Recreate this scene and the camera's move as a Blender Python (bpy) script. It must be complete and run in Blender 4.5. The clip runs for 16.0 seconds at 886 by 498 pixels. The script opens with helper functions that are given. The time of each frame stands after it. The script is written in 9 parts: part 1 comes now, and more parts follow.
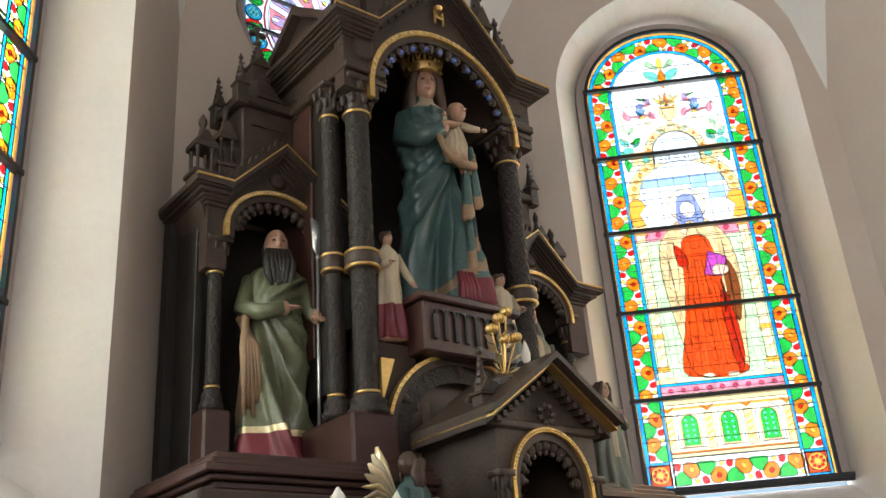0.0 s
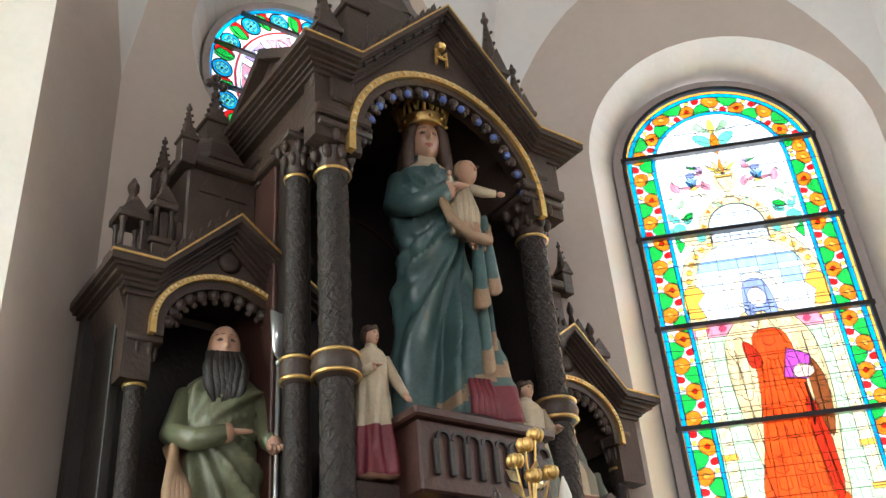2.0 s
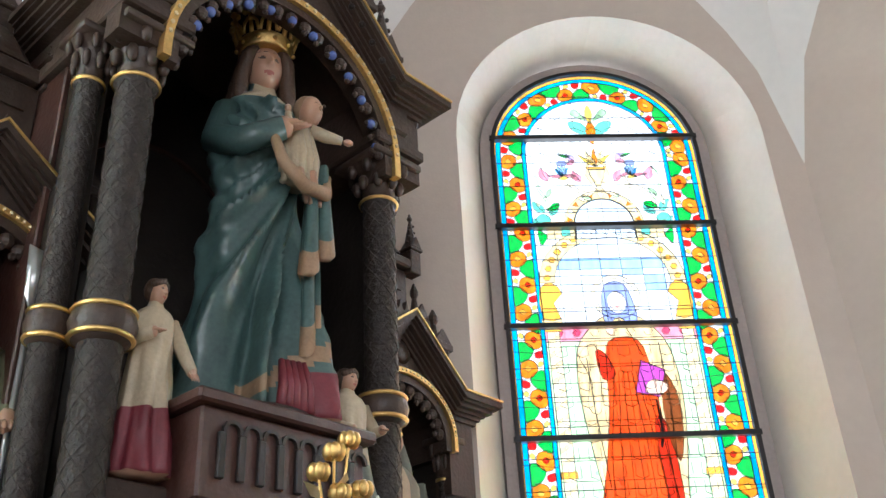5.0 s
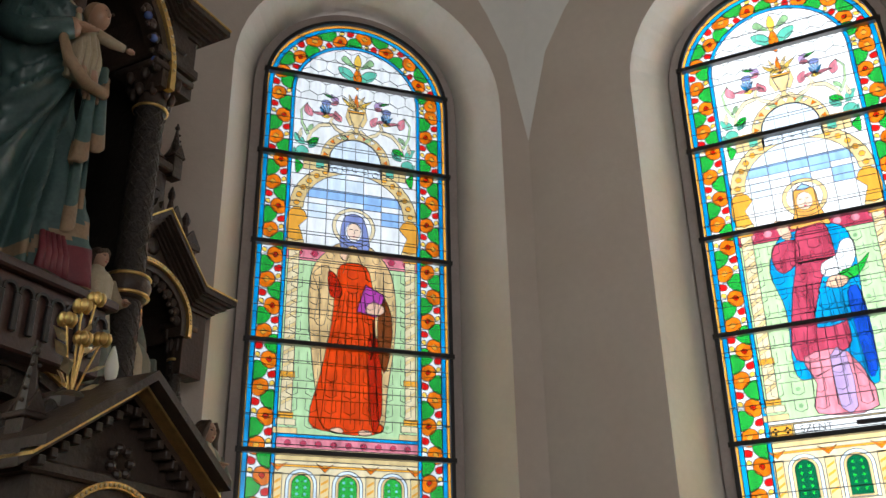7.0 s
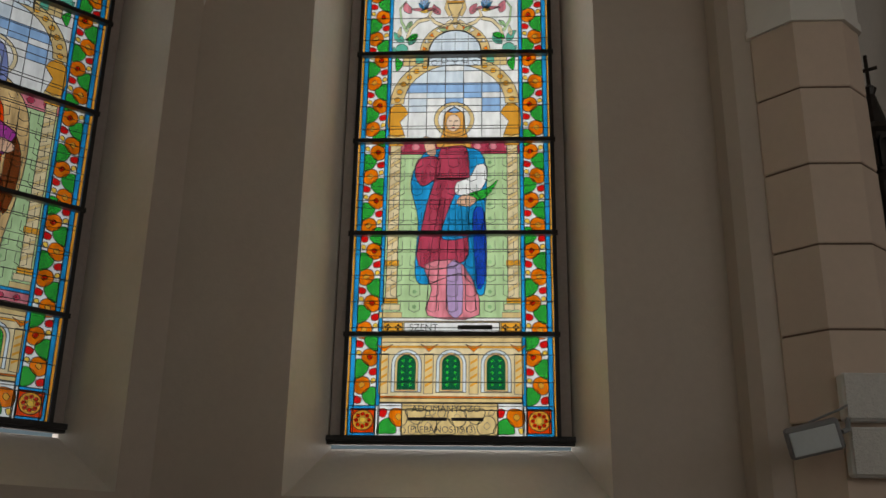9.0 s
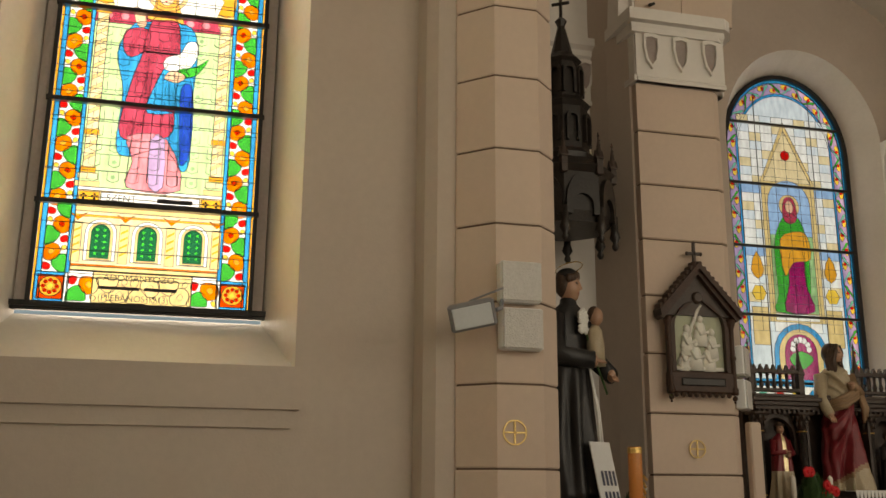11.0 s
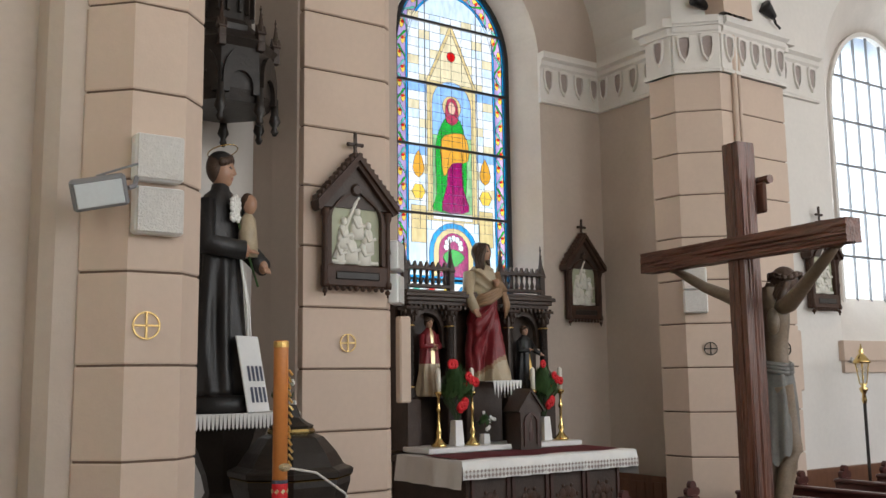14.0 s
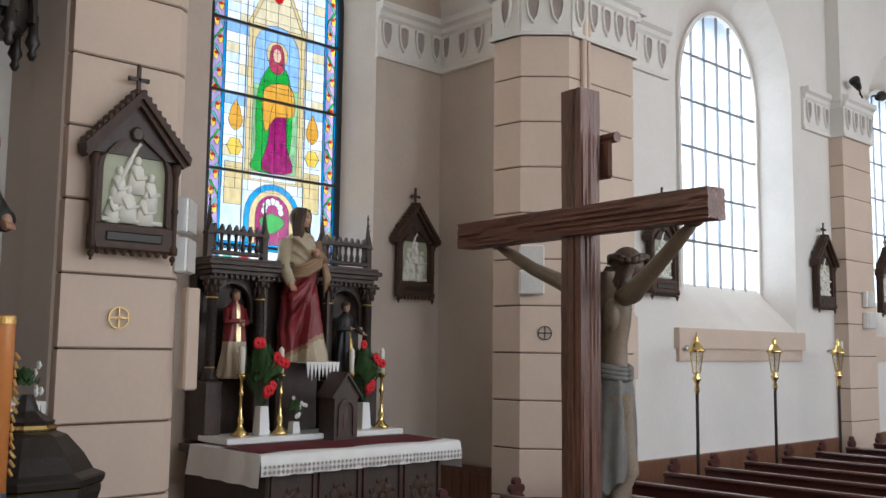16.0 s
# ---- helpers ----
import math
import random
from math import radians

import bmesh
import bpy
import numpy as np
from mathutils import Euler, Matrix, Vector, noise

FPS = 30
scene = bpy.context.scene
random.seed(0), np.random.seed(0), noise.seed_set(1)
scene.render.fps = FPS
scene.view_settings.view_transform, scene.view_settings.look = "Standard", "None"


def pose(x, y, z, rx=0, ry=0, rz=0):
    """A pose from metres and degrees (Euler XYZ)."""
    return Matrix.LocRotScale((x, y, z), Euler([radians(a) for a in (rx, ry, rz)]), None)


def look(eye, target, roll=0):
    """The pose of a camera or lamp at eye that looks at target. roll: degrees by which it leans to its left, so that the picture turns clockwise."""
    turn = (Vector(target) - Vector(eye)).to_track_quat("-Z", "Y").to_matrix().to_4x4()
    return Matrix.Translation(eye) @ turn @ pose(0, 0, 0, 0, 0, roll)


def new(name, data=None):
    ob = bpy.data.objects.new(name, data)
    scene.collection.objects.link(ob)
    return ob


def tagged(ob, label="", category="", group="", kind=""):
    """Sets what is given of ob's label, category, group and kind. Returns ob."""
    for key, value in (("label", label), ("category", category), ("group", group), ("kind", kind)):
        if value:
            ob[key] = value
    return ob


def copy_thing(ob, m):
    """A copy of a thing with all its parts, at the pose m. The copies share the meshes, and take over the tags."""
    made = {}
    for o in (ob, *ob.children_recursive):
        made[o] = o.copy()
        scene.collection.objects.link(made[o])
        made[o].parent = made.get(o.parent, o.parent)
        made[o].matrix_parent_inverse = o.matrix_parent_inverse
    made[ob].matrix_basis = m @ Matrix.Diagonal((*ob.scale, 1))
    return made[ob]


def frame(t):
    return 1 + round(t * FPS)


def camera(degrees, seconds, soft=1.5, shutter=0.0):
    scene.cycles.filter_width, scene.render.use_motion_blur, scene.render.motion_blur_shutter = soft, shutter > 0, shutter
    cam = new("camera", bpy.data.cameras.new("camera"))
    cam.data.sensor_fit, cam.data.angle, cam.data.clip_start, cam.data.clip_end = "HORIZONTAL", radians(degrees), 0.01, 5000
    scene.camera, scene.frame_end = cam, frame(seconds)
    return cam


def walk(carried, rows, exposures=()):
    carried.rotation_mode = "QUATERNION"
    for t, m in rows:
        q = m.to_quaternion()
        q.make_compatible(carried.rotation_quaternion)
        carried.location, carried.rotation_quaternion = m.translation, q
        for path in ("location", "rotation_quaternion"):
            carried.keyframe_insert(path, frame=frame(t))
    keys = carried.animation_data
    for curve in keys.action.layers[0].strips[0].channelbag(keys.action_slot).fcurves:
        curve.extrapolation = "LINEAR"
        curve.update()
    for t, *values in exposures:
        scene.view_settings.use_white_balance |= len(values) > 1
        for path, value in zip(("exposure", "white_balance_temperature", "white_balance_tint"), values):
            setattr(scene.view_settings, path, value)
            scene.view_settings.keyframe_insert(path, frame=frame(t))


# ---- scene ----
FOV = 50.03
cam = camera(FOV, 16.0)
PATH = [
    (0, (-0.249, -0.048, 1.709), (0.931, 1.347, 2.523), -4.54),
    (0.5, (0.020, 0.218, 1.822), (1.172, 1.592, 2.708), -4.65),
    (1, (0.166, 0.365, 1.903), (1.297, 1.724, 2.838), -4.88),
    (1.5, (0.342, 0.559, 2.034), (1.453, 1.906, 3.010), -5.00),
    (2, (0.581, 0.789, 2.189), (1.662, 2.130, 3.207), -4.99),
    (2.5, (0.827, 0.999, 2.330), (1.867, 2.339, 3.390), -4.67),
    (3, (1.069, 1.237, 2.487), (2.084, 2.572, 3.575), -4.44),
    (3.2, (1.137, 1.313, 2.520), (2.153, 2.640, 3.620), -4.30),
    (5.3, (1.022, 1.191, 2.431), (2.391, 2.302, 3.379), -2.90),
    (5.5, (0.938, 1.099, 2.377), (2.333, 2.188, 3.310), -2.70),
    (6, (0.790, 0.944, 2.272), (2.264, 1.953, 3.172), -2.00),
    (6.5, (0.732, 0.891, 2.204), (2.293, 1.790, 3.073), -1.70),
    (7, (0.644, 0.807, 2.114), (2.284, 1.591, 2.948), -1.10),
    (7.5, (0.627, 0.769, 2.088), (2.357, 1.396, 2.873), -0.40),
    (8, (0.623, 0.746, 2.062), (2.426, 1.203, 2.796), 0.00),
    (8.5, (0.676, 0.757, 1.930), (2.520, 1.042, 2.650), 0.60),
    (9, (0.636, 0.767, 1.958), (2.525, 0.877, 2.607), 0.90),
    (9.5, (0.592, 0.737, 1.935), (2.499, 0.697, 2.536), 0.90),
    (10, (0.498, 0.615, 1.757), (2.400, 0.457, 2.358), 1.00),
    (10.2, (0.483, 0.562, 1.726), (2.383, 0.352, 2.314), 0.90),
    (12.3, (0.286, 0.856, 1.675), (2.039, -0.044, 2.019), -0.67),
    (12.5, (0.384, 0.850, 1.647), (2.113, -0.094, 1.990), -1.01),
    (13, (0.477, 0.722, 1.661), (2.174, -0.291, 1.972), -1.08),
    (13.5, (0.614, 0.548, 1.685), (2.282, -0.517, 1.974), -1.01),
    (14, (0.734, 0.394, 1.705), (2.374, -0.718, 1.977), -0.76),
    (14.5, (0.796, 0.318, 1.712), (2.399, -0.851, 1.967), -0.48),
    (15, (0.901, 0.184, 1.723), (2.465, -1.039, 1.962), 0.14),
    (15.5, (1.175, -0.179, 1.772), (2.700, -1.454, 1.998), 0.47),
    (16, (1.346, -0.414, 1.806), (2.795, -1.776, 2.018), 0.69),
]
EXPOSURES = [(0, 0.45, 6150, 10), (0.6, 0.4, 6100, 10), (1.5, 0.6, 5950, 10), (3.0, 1.0, 5750, 10), (5.5, 0.6, 5650, 10), (6.0, 0.3, 5750, 10), (6.5, 0.0, 5950, 10), (6.8, -0.45, 6100, 10), (7.2, -0.8, 6200, 10), (8.0, -1.35, 6400, 10),
             (9.0, -1.95, 6850, 10), (9.6, -1.6, 8000, 10), (10.2, -1.1, 9000, 10), (12.4, 0.1, 6950, 10), (14.0, 0.3, 6350, 10), (16.0, 0.25, 5950, 10)]
walk(cam, [(t, look(eye, target, roll)) for t, eye, target, roll in PATH], EXPOSURES)

# ---- world and light ----
world = bpy.data.worlds.new("sky")
scene.world = world
world.use_nodes = True
wn = world.node_tree.nodes
sky = wn.new("ShaderNodeTexSky")
sky.sky_type = "NISHITA"
sky.sun_disc = False
sky.sun_elevation, sky.sun_rotation = radians(38), radians(200)
wn["Background"].inputs["Strength"].default_value = 0.1
world.node_tree.links.new(sky.outputs["Color"], wn["Background"].inputs["Color"])
sun = new("sun", bpy.data.lights.new("sun", "SUN"))
sun.data.energy, sun.data.angle, sun.data.color = 1.0, radians(12), (1.0, 0.95, 0.88)
sun.matrix_basis = look((0, 0, 20), (9, -9, 0))


def window_light(name, centre, inward, width, height, radiance, colour=(1.0, 0.985, 0.96)):
    """Skylight outside one window, shining in through its glass; also serves the added west fill."""
    lamp = new(name, bpy.data.lights.new(name, "AREA"))
    lamp.data.shape, lamp.data.size, lamp.data.size_y = "RECTANGLE", width, height
    lamp.data.energy = radiance * math.pi * width * height
    lamp.data.color = colour
    c, d = Vector(centre), Vector(inward).normalized()
    lamp.matrix_basis = look(c, c + d)
    return lamp


# ---- materials ----
def mat(name, colour, rough=0.6, metal=0.0, var=0.12, scale=6.0, bump=0.0, bump_scale=40.0, stain=0.0, stain_col=None, coat=0.0, stretch=(1, 1, 1), obj_random=0.0, spec=0.5):
    m = bpy.data.materials.new(name)
    m.use_nodes = True
    n, l = m.node_tree.nodes, m.node_tree.links
    b = n["Principled BSDF"]
    b.inputs["Roughness"].default_value, b.inputs["Metallic"].default_value = rough, metal
    b.inputs["Specular IOR Level"].default_value = spec
    if coat:
        b.inputs["Coat Weight"].default_value = coat
        b.inputs["Coat Roughness"].default_value = 0.25
    co = n.new("ShaderNodeTexCoord")
    mp = n.new("ShaderNodeMapping")
    mp.inputs["Scale"].default_value = stretch
    l.new(co.outputs["Object"], mp.inputs["Vector"])
    t1, t2 = n.new("ShaderNodeTexNoise"), n.new("ShaderNodeTexNoise")
    for t, s, d in ((t1, scale, 5), (t2, scale * 9, 4)):
        t.inputs["Scale"].default_value, t.inputs["Detail"].default_value = s, d
        l.new(mp.outputs["Vector"], t.inputs["Vector"])
    mixer = n.new("ShaderNodeMath")
    mixer.operation = "MULTIPLY_ADD"
    mixer.inputs[1].default_value = 0.45
    l.new(t2.outputs["Fac"], mixer.inputs[0])
    sc = n.new("ShaderNodeMath")
    sc.operation = "MULTIPLY"
    sc.inputs[1].default_value = 0.55
    l.new(t1.outputs["Fac"], sc.inputs[0])
    l.new(sc.outputs[0], mixer.inputs[2])
    ramp = n.new("ShaderNodeValToRGB")
    e = ramp.color_ramp.elements
    e[0].position, e[1].position = 0.32, 0.68
    c = Vector(colour)
    e[0].color = (*(c * (1 - var)), 1)
    e[1].color = (*[min(1, v) for v in c * (1 + var)], 1)
    l.new(mixer.outputs[0], ramp.inputs["Fac"])
    out = ramp.outputs["Color"]
    if stain:
        t3 = n.new("ShaderNodeTexNoise")
        t3.inputs["Scale"].default_value, t3.inputs["Detail"].default_value = 1.3, 8
        l.new(mp.outputs["Vector"], t3.inputs["Vector"])
        r3 = n.new("ShaderNodeValToRGB")
        r3.color_ramp.elements[0].position, r3.color_ramp.elements[1].position = 0.48, 0.72
        l.new(t3.outputs["Fac"], r3.inputs["Fac"])
        k = n.new("ShaderNodeMath")
        k.operation = "MULTIPLY"
        k.inputs[1].default_value = stain
        l.new(r3.outputs["Color"], k.inputs[0])
        mx = n.new("ShaderNodeMix")
        mx.data_type = "RGBA"
        mx.inputs["B"].default_value = (*(stain_col or c * 0.6), 1)
        l.new(out, mx.inputs["A"])
        l.new(k.outputs[0], mx.inputs["Factor"])
        out = mx.outputs["Result"]
    if obj_random:
        oi = n.new("ShaderNodeObjectInfo")
        mr = n.new("ShaderNodeMapRange")
        mr.inputs["To Min"].default_value, mr.inputs["To Max"].default_value = 1 - obj_random, 1 + obj_random
        l.new(oi.outputs["Random"], mr.inputs["Value"])
        hs = n.new("ShaderNodeHueSaturation")
        l.new(mr.outputs["Result"], hs.inputs["Value"])
        l.new(out, hs.inputs["Color"])
        out = hs.outputs["Color"]
    l.new(out, b.inputs["Base Color"])
    if bump:
        t4 = n.new("ShaderNodeTexNoise")
        t4.inputs["Scale"].default_value, t4.inputs["Detail"].default_value = bump_scale, 6
        l.new(mp.outputs["Vector"], t4.inputs["Vector"])
        bp = n.new("ShaderNodeBump")
        bp.inputs["Strength"].default_value, bp.inputs["Distance"].default_value = bump, 0.01
        l.new(t4.outputs["Fac"], bp.inputs["Height"])
        l.new(bp.outputs["Normal"], b.inputs["Normal"])
    return m


def glass_mat(name, colour, streak=0.18, haze=0.3):
    """Coloured window glass: lets the light through, tinted and a little scattered."""
    m = bpy.data.materials.new(name)
    m.use_nodes = True
    n, l = m.node_tree.nodes, m.node_tree.links
    n.remove(n["Principled BSDF"])
    co = n.new("ShaderNodeTexCoord")
    t = n.new("ShaderNodeTexNoise")
    t.inputs["Scale"].default_value, t.inputs["Detail"].default_value = 22, 7
    mp = n.new("ShaderNodeMapping")
    mp.inputs["Scale"].default_value = (1, 1, 0.3)
    l.new(co.outputs["Object"], mp.inputs["Vector"])
    l.new(mp.outputs["Vector"], t.inputs["Vector"])
    ramp = n.new("ShaderNodeValToRGB")
    e = ramp.color_ramp.elements
    e[0].position, e[1].position = 0.3, 0.7
    c = Vector(colour)
    e[0].color = (*(c * (1 - streak)), 1)
    e[1].color = (*[min(1, v) for v in c * (1 + streak * 0.6)], 1)
    l.new(t.outputs["Fac"], ramp.inputs["Fac"])
    tr, tl, gl = n.new("ShaderNodeBsdfTransparent"), n.new("ShaderNodeBsdfTranslucent"), n.new("ShaderNodeBsdfGlossy")
    gl.inputs["Roughness"].default_value = 0.15
    for s in (tr, tl):
        l.new(ramp.outputs["Color"], s.inputs["Color"])
    m1, m2 = n.new("ShaderNodeMixShader"), n.new("ShaderNodeMixShader")
    m1.inputs["Fac"].default_value, m2.inputs["Fac"].default_value = haze, 0.04
    l.new(tr.outputs[0], m1.inputs[1])
    l.new(tl.outputs[0], m1.inputs[2])
    l.new(m1.outputs[0], m2.inputs[1])
    l.new(gl.outputs[0], m2.inputs[2])
    l.new(m2.outputs[0], n["Material Output"].inputs["Surface"])
    return m


PLASTER = mat("plaster_beige", (0.52, 0.44, 0.375), 0.85, var=0.05, scale=2.2, bump=0.12, bump_scale=60, stain=0.4, stain_col=(0.46, 0.36, 0.29))
PLASTER_PINK = mat("plaster_pink", (0.60, 0.475, 0.385), 0.82, var=0.04, scale=2.5, bump=0.1, bump_scale=70, stain=0.18, stain_col=(0.50, 0.38, 0.30), obj_random=0.02)
PLASTER_WHITE = mat("plaster_white", (0.72, 0.69, 0.65), 0.85, var=0.04, scale=2.0, bump=0.1, bump_scale=60, stain=0.15, stain_col=(0.6, 0.56, 0.52))
REVEAL = mat("plaster_reveal", (0.64, 0.585, 0.53), 0.5, var=0.05, scale=3, bump=0.1, bump_scale=60, stain=0.2)
JOINT = mat("joint_shadow", (0.13, 0.085, 0.06), 0.9)
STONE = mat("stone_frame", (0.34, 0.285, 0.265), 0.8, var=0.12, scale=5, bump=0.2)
FLOOR = mat("floor_stone", (0.28, 0.24, 0.20), 0.5, var=0.15, scale=3, bump=0.1)
IRON = mat("iron_black", (0.018, 0.016, 0.016), 0.5, metal=0.4, var=0.2, scale=20)
LEAD = mat("lead_came", (0.025, 0.024, 0.026), 0.6, metal=0.3, var=0.2, scale=30)
WOOD = mat("dark_carved_wood", (0.050, 0.032, 0.024), 0.42, var=0.35, scale=7, bump=0.35, bump_scale=55, stain=0.4, stain_col=(0.07, 0.046, 0.034), spec=0.4)
WOOD_RED = mat("dark_red_wood", (0.055, 0.022, 0.016), 0.4, var=0.3, scale=9, bump=0.25, bump_scale=50, coat=0.2)
WOOD_BLACK = mat("black_wood", (0.022, 0.017, 0.014), 0.4, var=0.35, scale=9, bump=0.3, spec=0.4)
FILIGREE = mat("carved_wood_filigree", (0.030, 0.022, 0.018), 0.5, var=0.6, scale=30, bump=1.0, bump_scale=60, spec=0.35)
GOLD = mat("gilding", (0.72, 0.48, 0.17), 0.32, metal=0.85, var=0.22, scale=30, bump=0.3, bump_scale=90)
GOLD_PALE = mat("pale_gold", (0.80, 0.66, 0.40), 0.35, metal=0.7, var=0.2, scale=30, bump=0.2)
BRASS = mat("brass", (0.75, 0.55, 0.22), 0.22, metal=1.0, var=0.15, scale=20)
TEAL = mat("robe_teal", (0.062, 0.110, 0.104), 0.3, var=0.3, scale=7, bump=0.12, stain=0.4, stain_col=(0.14, 0.205, 0.185))
TEAL_DARK = mat("robe_teal_dark", (0.03, 0.085, 0.085), 0.5, var=0.2, scale=9, bump=0.25)
OLIVE = mat("robe_olive", (0.13, 0.135, 0.075), 0.32, var=0.2, scale=10, bump=0.25, stain=0.3, stain_col=(0.20, 0.20, 0.13))
MAROON = mat("robe_maroon", (0.17, 0.025, 0.035), 0.5, var=0.2, scale=9, bump=0.25)
CRIMSON = mat("robe_crimson", (0.19, 0.016, 0.022), 0.45, var=0.2, scale=9, bump=0.2)
CREAM = mat("robe_cream", (0.44, 0.36, 0.245), 0.4, var=0.15, scale=10, bump=0.25, stain=0.3, stain_col=(0.32, 0.24, 0.15))
TAN = mat("robe_tan", (0.30, 0.19, 0.11), 0.5, var=0.2, scale=10, bump=0.25, stain=0.3, stain_col=(0.42, 0.31, 0.18))
GREYGREEN = mat("robe_grey_green", (0.17, 0.18, 0.145), 0.55, var=0.18, scale=10, bump=0.25)
BLACKROBE = mat("robe_black", (0.016, 0.015, 0.015), 0.45, var=0.25, scale=9, bump=0.25)
SKIN = mat("painted_flesh", (0.43, 0.25, 0.165), 0.35, var=0.08, scale=14, stain=0.2, stain_col=(0.45, 0.22, 0.15))
EYE = mat("painted_eyes", (0.05, 0.03, 0.022), 0.3)
LIP = mat("painted_lips", (0.34, 0.10, 0.075), 0.4)
HAIR = mat("painted_hair", (0.065, 0.036, 0.022), 0.5, var=0.3, scale=25, bump=0.6, bump_scale=50)
BEARD = mat("painted_beard", (0.022, 0.018, 0.015), 0.5, var=0.3, scale=25, bump=0.6, bump_scale=60)
STEEL = mat("painted_steel", (0.5, 0.5, 0.5), 0.3, metal=0.8, var=0.1)
BLUEBULB = mat("blue_bulb", (0.11, 0.16, 0.42), 0.25, var=0.1)
WHITECLOTH = mat("white_linen", (0.78, 0.77, 0.75), 0.85, var=0.04, scale=8, bump=0.2)
REDCLOTH = mat("dark_red_velvet", (0.13, 0.012, 0.02), 0.8, var=0.2, scale=8, bump=0.2)
WAX = mat("candle_wax", (0.80, 0.77, 0.68), 0.4, var=0.03)
ORANGE_WAX = mat("orange_wax", (0.62, 0.23, 0.06), 0.4, var=0.08)
LEAFGREEN = mat("leaf_green", (0.045, 0.10, 0.03), 0.5, var=0.35, scale=30)
REDFLOWER = mat("red_flower", (0.62, 0.012, 0.02), 0.6, var=0.25, scale=40)
WHITEFLOWER = mat("white_flower", (0.8, 0.8, 0.76), 0.6, var=0.08, scale=40)
VASE = mat("white_vase", (0.8, 0.8, 0.79), 0.3, var=0.03)
PORCELAIN = mat("relief_plaster", (0.74, 0.72, 0.65), 0.6, var=0.06, scale=12, bump=0.1)
RELIEF_BG = mat("relief_ground", (0.40, 0.42, 0.30), 0.6, var=0.08, scale=12)
SPEAKER = mat("speaker_grille", (0.62, 0.60, 0.57), 0.7, var=0.1, scale=60, bump=0.8, bump_scale=120)
LAMPGREY = mat("lamp_casing", (0.20, 0.20, 0.21), 0.5, var=0.08)
LAMPGLASS = mat("lamp_front", (0.62, 0.66, 0.68), 0.15, var=0.05)
CORPUS = mat("carved_figure", (0.17, 0.125, 0.085), 0.5, var=0.25, scale=9, bump=0.3, stain=0.4, stain_col=(0.09, 0.06, 0.04))
LOIN = mat("loin_cloth", (0.13, 0.125, 0.115), 0.55, var=0.2, scale=10, bump=0.3)
CROSSWOOD = mat("rough_cross_wood", (0.11, 0.042, 0.026), 0.42, var=0.75, scale=9, bump=0.9, bump_scale=14, stretch=(3, 3, 0.25), coat=0.2)
CROSSWOOD_BEAM = mat("rough_beam_wood", (0.11, 0.042, 0.026), 0.42, var=0.75, scale=9, bump=0.9, bump_scale=14, stretch=(0.25, 3, 3), coat=0.2)
PAPER = mat("paper", (0.75, 0.75, 0.74), 0.7, var=0.03)
PRINT = mat("print_dark", (0.07, 0.08, 0.12), 0.7)
MIC = mat("mic_foam", (0.42, 0.32, 0.19), 0.9, var=0.15, scale=60, bump=0.8, bump_scale=150)
PEW = mat("pew_wood", (0.075, 0.020, 0.016), 0.32, var=0.3, scale=6, bump=0.12, coat=0.35, stretch=(0.3, 3, 3))
WAINSCOT = mat("wainscot_wood", (0.17, 0.075, 0.04), 0.4, var=0.2, scale=6, stretch=(4, 4, 0.5))
LANTERNGLASS = glass_mat("lantern_glass", (0.85, 0.86, 0.85), 0.05, 0.1)

GL = {}
for key, col in dict(white=(0.86, 0.90, 0.90), cream=(0.80, 0.68, 0.42), yellow=(0.88, 0.66, 0.16), cyan=(0.03, 0.42, 0.74), blue=(0.03, 0.13, 0.55), deep=(0.025, 0.06, 0.30), orange=(0.90, 0.30, 0.02),
                     amber=(0.82, 0.48, 0.10), green=(0.06, 0.48, 0.10), dgreen=(0.015, 0.20, 0.10), teal=(0.22, 0.62, 0.50), red=(0.70, 0.03, 0.03), vermilion=(0.80, 0.12, 0.015), rust=(0.52, 0.045, 0.01), pink=(0.80, 0.36, 0.42),
                     rose=(0.56, 0.12, 0.19), purple=(0.52, 0.12, 0.46), magenta=(0.45, 0.03, 0.22), mauve=(0.56, 0.44, 0.66), skin=(0.80, 0.52, 0.36), cape=(0.78, 0.60, 0.34), pale=(0.58, 0.76, 0.48), palemid=(0.42, 0.64, 0.38), brown=(0.28, 0.10, 0.03), skyb=(0.42, 0.62, 0.88), skyl=(0.70, 0.82, 0.94), stone=(0.80, 0.66, 0.38), hair=(0.82, 0.50, 0.17), ink=(0.05, 0.045, 0.04), slate=(0.34, 0.40, 0.66), flesh=(0.86, 0.66, 0.50)).items():
    GL[key] = glass_mat("glass_" + key, col if key in ("white", "cream", "skyl", "skin", "flesh") else tuple(v ** 1.35 for v in col), 0.45 if key in ("vermilion", "rose", "blue", "cyan", "pink", "cape", "magenta", "palemid", "orange") else 0.2)
CLEAR = glass_mat("glass_clear", (0.86, 0.90, 0.93), 0.06, 0.35)


# ---- building helpers ----
def root(name, at, label, category, group="", kind=""):
    ob = new(name)
    ob.empty_display_size = 0.1
    ob.matrix_basis = at if isinstance(at, Matrix) else Matrix.Translation(at)
    return tagged(ob, label, category, group, kind)


